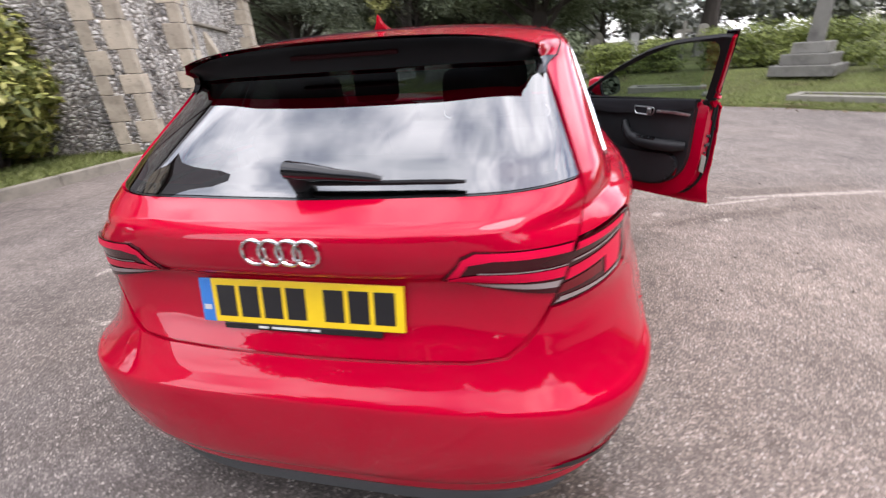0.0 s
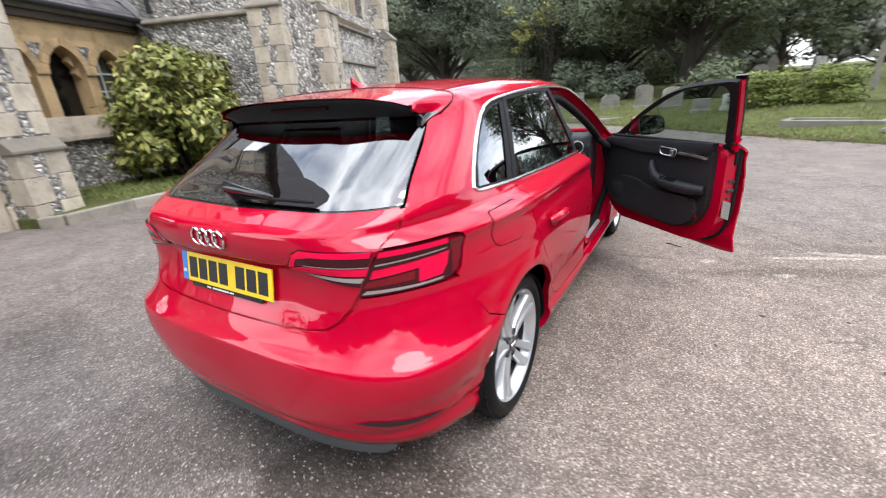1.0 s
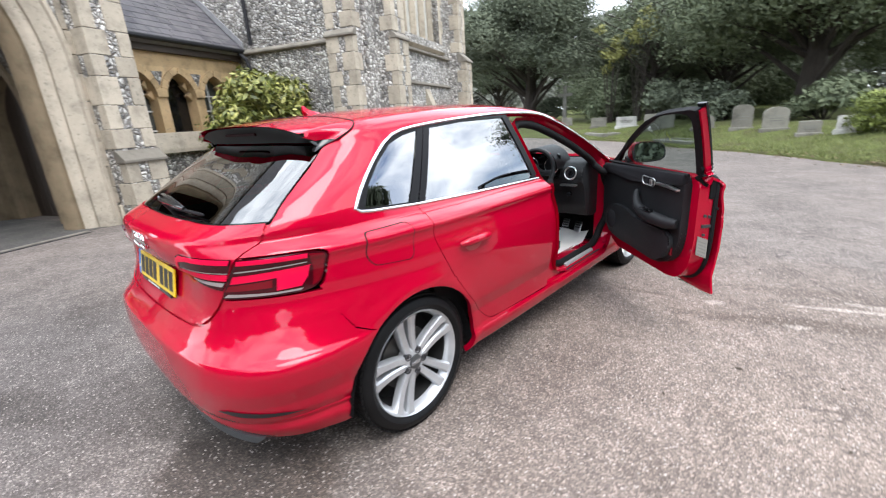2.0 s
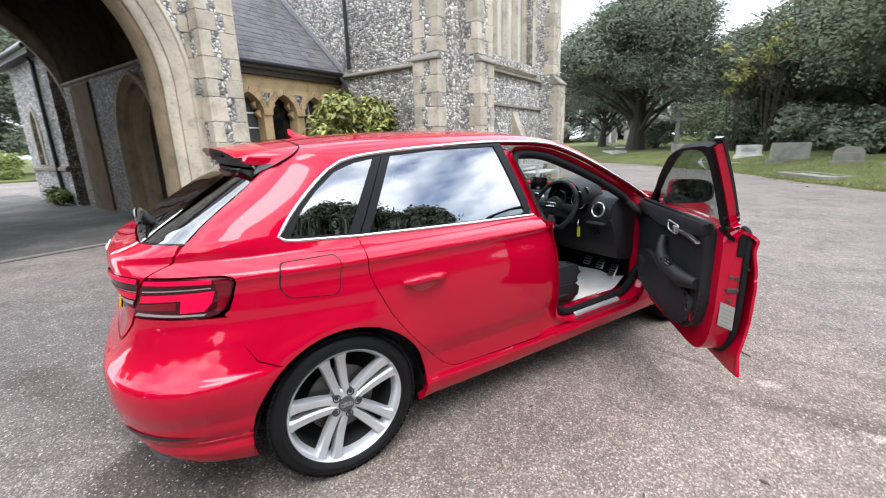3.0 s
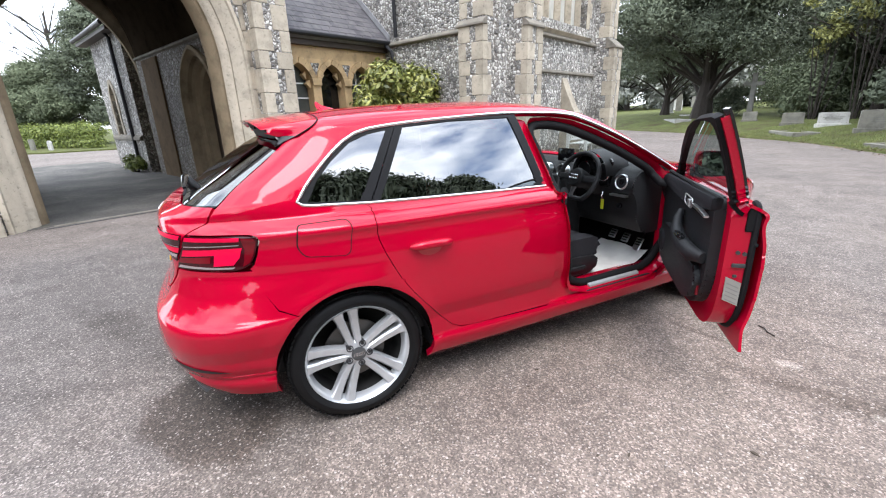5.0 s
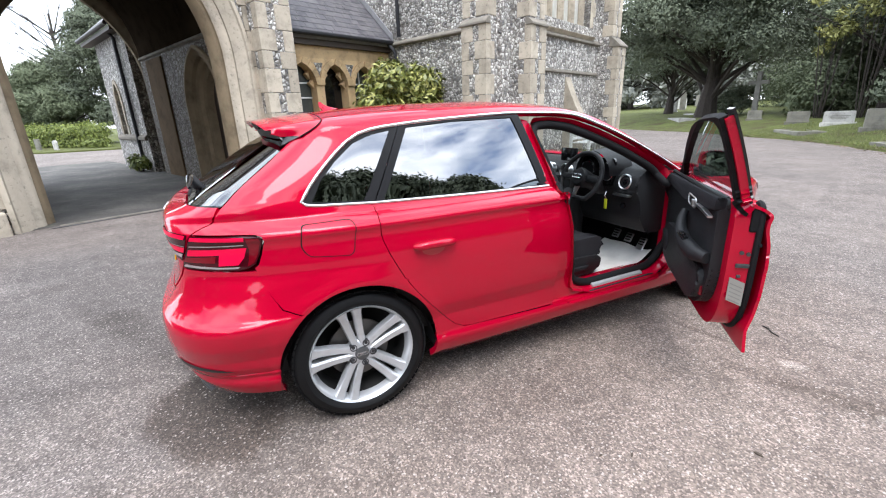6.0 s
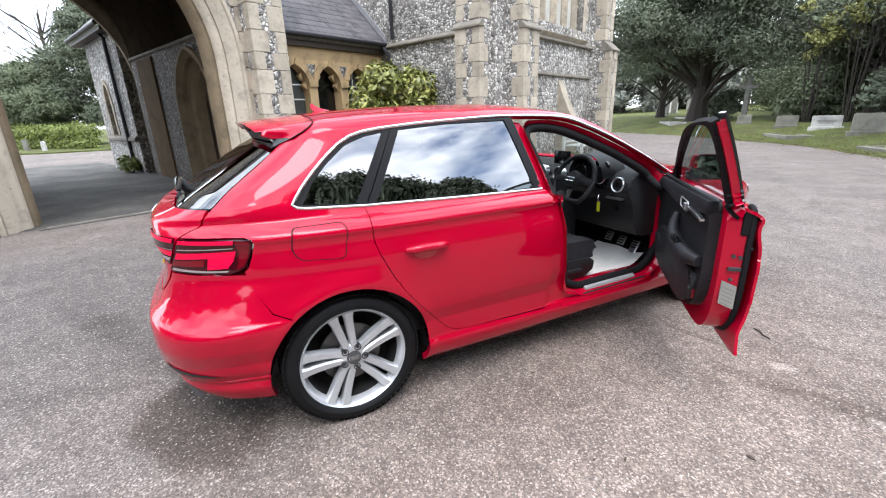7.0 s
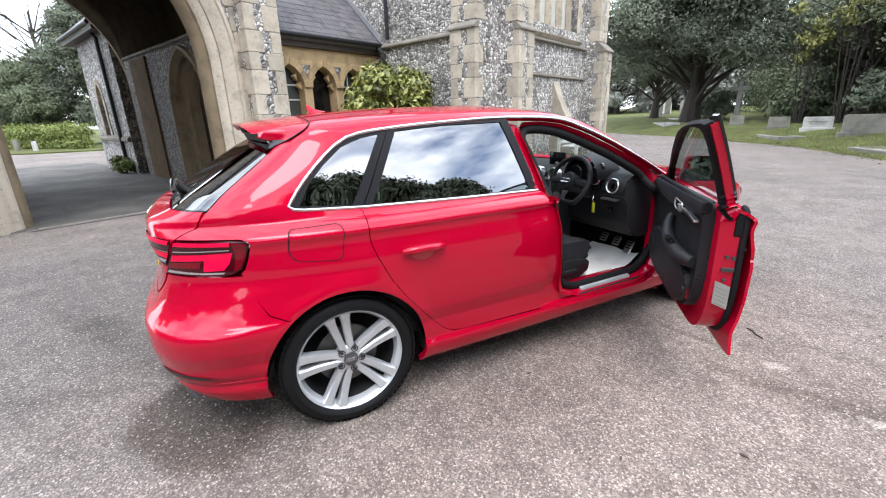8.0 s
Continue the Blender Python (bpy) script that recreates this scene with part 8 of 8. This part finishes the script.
for i, (x, y, w, h, top) in enumerate(((-24.0, 37.0, 0.8, 1.3, "flat"), (-25.5, 40.5, 0.5, 1.9, "ogee"), (-22.0, 40.0, 0.6, 1.1, "round"), (-28.0, 44.0, 0.8, 1.2, "round"), (-24.0, 46.0, 0.7, 1.5, "flat"), (-30.0, 50.0, 1.0, 1.3, "round"), (-27.0, 53.0, 0.8, 1.6, "ogee"), (-22.5, 44.0, 0.7, 1.2, "flat"),
                                       (3.5, 24.0, 0.7, 1.1, "round"), (6.0, 27.0, 0.8, 1.2, "flat"), (4.5, 30.0, 0.6, 1.4, "ogee"), (7.5, 21.0, 0.5, 1.3, "round"), (-33.0, -9.5, 0.5, 0.7, "round"), (-34.5, -10.8, 0.5, 0.8, "flat"), (-36.0, -12.2, 0.5, 0.7, "round"))):
    headstone(x, y, w, h, 20 + 7 * (i % 5), top, GRAVE_STONE if i % 3 else GRAVE_PALE, "weathered headstone standing in the grass", group="far headstones")


def grave_cross(x, y, h, turn, mat, label, steps=False):
    root = thing("grave_cross", Matrix.Translation((x, y, ground_at(x, y) - 0.03)) @ Matrix.Rotation(radians(turn), 4, "Z"), label, "grave cross")
    z = 0.0
    if steps:
        for k in range(3):
            bm = bmesh.new()
            w = 0.62 - 0.14 * k
            box(bm, -w, -w, z, w, w, z + 0.24, 0.02)
            part("step", bm, mat, root)
            z += 0.24
    w = h * 0.045
    bm = bmesh.new()
    prism(bm, [(-w * 1.3, z), (w * 1.3, z), (w, h), (-w, h)], "y", -w * 0.8, w * 0.8, 0.01)
    part("shaft", bm, mat, root)
    bm = bmesh.new()
    box(bm, -h * 0.2, -w * 0.75, h * 0.72, h * 0.2, w * 0.75, h * 0.72 + w * 1.8, 0.01)
    part("arm", bm, mat, root)


grave_cross(-12.6, 28.6, 2.5, 15, INSCRIPTION, "tall dark stone cross beneath the yew")
grave_cross(6.9, 11.6, 2.6, -40, INSCRIPTION, "grey stone cross on a stepped base", True)
grave_cross(6.0, 18.3, 1.4, -20, GRAVE_STONE, "weathered stone cross among the hedges")


def grave_kerb(x, y, w, d, turn, mat, label):
    """A low kerbed plot with a flat slab."""
    root = thing("grave_plot", Matrix.Translation((x, y, ground_at(x, y))) @ Matrix.Rotation(radians(turn), 4, "Z"), label, "grave plot")
    for x0, y0, x1, y1 in ((-w, -d, w, -d + 0.14), (-w, d - 0.14, w, d), (-w, -d + 0.14, -w + 0.14, d - 0.14), (w - 0.14, -d + 0.14, w, d - 0.14)):
        bm = bmesh.new()
        box(bm, x0, y0, -0.15, x1, y1, 0.07, 0.015)
        part("kerb_bar", bm, mat, root)
    bm = bmesh.new()
    box(bm, -w + 0.14, -d + 0.14, -0.15, w - 0.14, d - 0.14, 0.03, 0.01)
    part("slab", bm, mat, root)


for x, y, w, d, turn, mat, label in ((-6.5, 20.5, 1.0, 0.45, -42, GRAVE_STONE, "low stone grave kerb in the grass"), (-2.0, 16.4, 1.0, 0.45, -42, GRAVE_STONE, "low stone grave kerb in the grass"), (4.0, 12.1, 0.9, 0.4, -20, GRAVE_STONE, "sunken stone grave kerb by the hedge"),
                                     (-15.5, 26.2, 1.3, 0.45, -40, GRAVE_PALE, "white marble grave kerb near the drive"), (-18.5, 32.0, 1.2, 0.45, -40, GRAVE_PALE, "white marble grave kerb under the yew"), (6.6, 9.2, 1.0, 0.4, -42, GRAVE_STONE, "mossy stone grave kerb")):
    grave_kerb(x, y, w, d, turn, mat, label)
bm = bmesh.new()
bmesh.ops.create_icosphere(bm, subdivisions=2, radius=0.16)
for v in bm.verts:
    v.co *= 1 + 0.25 * noise.noise(v.co * 7)
    v.co.z *= 0.7
boulder = tagged(part("boulder", bm, GRAVE_STONE, None, "pale rounded stone at the edge of the grass"), category="stone")
boulder.matrix_basis = Matrix.Translation((4.6, 10.8, 0.12))


def bench():
    root = thing("bench", CH @ pose(10.6, -3.45, 0.1, 0, 0, 0), "white slatted garden bench against the chapel wall", "bench")
    for x in (-0.75, 0.75):
        for y, h in ((-0.28, 0.62), (0.2, 0.92)):
            bm = bmesh.new()
            box(bm, x - 0.035, y - 0.035, -0.02, x + 0.035, y + 0.035, h, 0.006)
            part("leg", bm, BENCH_WOOD, root)
        bm = bmesh.new()
        box(bm, x - 0.04, -0.34, 0.62, x + 0.04, 0.2, 0.66, 0.008)
        part("arm", bm, BENCH_WOOD, root)
    for i in range(5):
        bm = bmesh.new()
        y = -0.29 + i * 0.1
        box(bm, -0.75, y, 0.42, 0.75, y + 0.075, 0.445, 0.005)
        part("seat_slat", bm, BENCH_WOOD, root)
    for z in (0.5, 0.86):
        bm = bmesh.new()
        box(bm, -0.715, 0.18, z, 0.715, 0.22, z + 0.06, 0.005)
        part("back_rail", bm, BENCH_WOOD, root)
    for i in range(13):
        bm = bmesh.new()
        x = -0.66 + i * 0.11
        box(bm, x - 0.02, 0.19, 0.555, x + 0.02, 0.21, 0.865, 0.003)
        part("back_slat", bm, BENCH_WOOD, root)


bench()


# ---- grass blades and leaf litter along the edges ----
def blades(name, spots, height, mat, label, seed, category="grass"):
    rng = np.random.default_rng(seed)
    n = len(spots)
    base = np.array(spots)
    k = rng.random(n) * 6.283
    side = np.stack([np.cos(k), np.sin(k), np.zeros(n)], 1) * (0.004 + 0.004 * rng.random(n))[:, None]
    lean = np.stack([rng.normal(size=n), rng.normal(size=n), np.full(n, 2.2)], 1)
    lean *= (height * (0.4 + 0.9 * rng.random(n)) / 2.2)[:, None]
    quad = np.stack([base - side, base + side, base + lean + side * 0.3, base + lean - side * 0.3], 1)
    ob = leaf_mesh(name, quad.reshape(-1, 3), np.arange(n * 4).reshape(-1, 4), mat, None)
    tagged(ob, label, category, kind="stuff")


BLADE = make_leaf("grass_blades", (0.07, 0.085, 0.025), (0.15, 0.18, 0.05), (0.28, 0.3, 0.11), 0.6)
DEAD = make_leaf("dead_leaves", (0.05, 0.035, 0.02), (0.13, 0.09, 0.05), (0.26, 0.19, 0.11), 0.8)


def edge_grass():
    rng = np.random.default_rng(55)
    spots = []
    for _ in range(26000):
        s, d = -9 + 30 * rng.random(), 3.2 * rng.random() ** 1.7
        x, y = OUT * (edge_at(s) + 0.06 + 0.05 * math.sin(3.7 * s) + d) + ALONG * s
        spots.append((x, y, max(0.03, rise(x, y)) - 0.005))
    blades("grass_blades", spots, 0.07, BLADE, "rough grass along the edge of the drive", 56)
    spots = []
    for _ in range(12000):
        a = 4.4 + 4.4 * rng.random()
        b = -0.55 * (a - 4.4) - 0.8 + 2.6 * rng.random()
        q = CH @ Vector((a, b, 0.128))
        spots.append(tuple(q))
    blades("grass_blades", spots, 0.06, BLADE, "short rough grass in the strip by the chapel", 57)
    flat = []
    for _ in range(1500):
        s, d = -9 + 30 * rng.random(), rng.normal() * 0.22
        x, y = OUT * (edge_at(s) + d) + ALONG * s
        flat.append((x, y, max(0.006, rise(x, y) + 0.012)))
    base = np.array(flat)
    n = len(base)
    k = rng.random(n) * 6.283
    u = np.stack([np.cos(k), np.sin(k), rng.normal(size=n) * 0.3], 1) * (0.02 + 0.025 * rng.random(n))[:, None]
    w = np.stack([-np.sin(k), np.cos(k), rng.normal(size=n) * 0.3], 1) * (0.012 + 0.014 * rng.random(n))[:, None]
    quad = np.stack([base - u, base + w, base + u, base - w], 1)
    ob = leaf_mesh("leaf_litter", quad.reshape(-1, 3), np.arange(n * 4).reshape(-1, 4), DEAD, None)
    tagged(ob, "brown dead leaves drifted along the grass edge", "leaf litter", kind="stuff")


edge_grass()


# ---- litter on the tarmac ----
def leaf_bit(x, y, size, turn, mat, label):
    bm = bmesh.new()
    pts = [(-1, 0, 0.1), (-0.4, 0.35, 0.25), (0.5, 0.3, 0.2), (1.0, 0.0, 0.02), (0.4, -0.32, 0.2), (-0.5, -0.28, 0.22)]
    top = [bm.verts.new((a * size, b * size, c * size)) for a, b, c in pts]
    low = [bm.verts.new((a * size, b * size, c * size - 0.004)) for a, b, c in pts]
    bm.faces.new(top)
    bm.faces.new(low[::-1])
    for i in range(6):
        bm.faces.new((top[i], low[i], low[(i + 1) % 6], top[(i + 1) % 6]))
    ob = part("fallen_leaf", bm, mat, None, label)
    tagged(ob, category="leaf", group="leaves on the tarmac")
    ob.matrix_basis = Matrix.Translation((x, y, 0.002)) @ Matrix.Rotation(radians(turn), 4, "Z")


LEAF_DRY = plain("dry_leaf", (0.06, 0.045, 0.03), 0.8)
rl = np.random.default_rng(21)
leaf_bit(1.85, 2.13, 0.018, 10, LEAF_DRY, "dark curled leaf on the tarmac")
for i in range(34):
    x, y = 0.9 + 3.2 * rl.random(), 0.3 + 7.5 * rl.random()
    leaf_bit(x, y, 0.006 + 0.008 * rl.random(), 360 * rl.random(), LEAF_DRY, "small dry leaf on the tarmac")
bm = bmesh.new()
ring_path(bm, [(1.27, 3.27, 0.004), (1.31, 3.255, 0.008), (1.34, 3.225, 0.006), (1.39, 3.21, 0.004)], 0.004, 5)
tagged(part("twig", bm, BARK, None, "thin twig lying under the open door"), category="twig")


# ---- slates, the last and most numerous pieces ----
def slates():
    bm = bmesh.new()
    box(bm, -0.1235, 0.0, 0.0, 0.1235, 0.30, 0.009)
    me = bpy.data.meshes.new("slate")
    bm.to_mesh(me)
    bm.free()
    me.materials.append(SLATE)
    roof = [o for o in chapel.children if o.name.startswith("passage_roof")][0]
    slope = math.atan2(5.55 - 3.2, 3.3 - 0.85)
    rows, cols = 17, 14
    rng = np.random.default_rng(9)
    for r in range(rows):
        for c in range(cols):
            a = 4.16 + 0.25 * c + (0.125 if r % 2 else 0.0)
            if a > 7.55:
                continue
            d = 0.2 * r - 0.04
            m = pose(a, 0.85 + d * math.cos(slope), 3.205 + d * math.sin(slope) + 0.004 + 0.004 * rng.random(), math.degrees(slope) - 2.2, 0, rng.normal() * 0.5)
            piece("slate", me, roof, m)


slates()
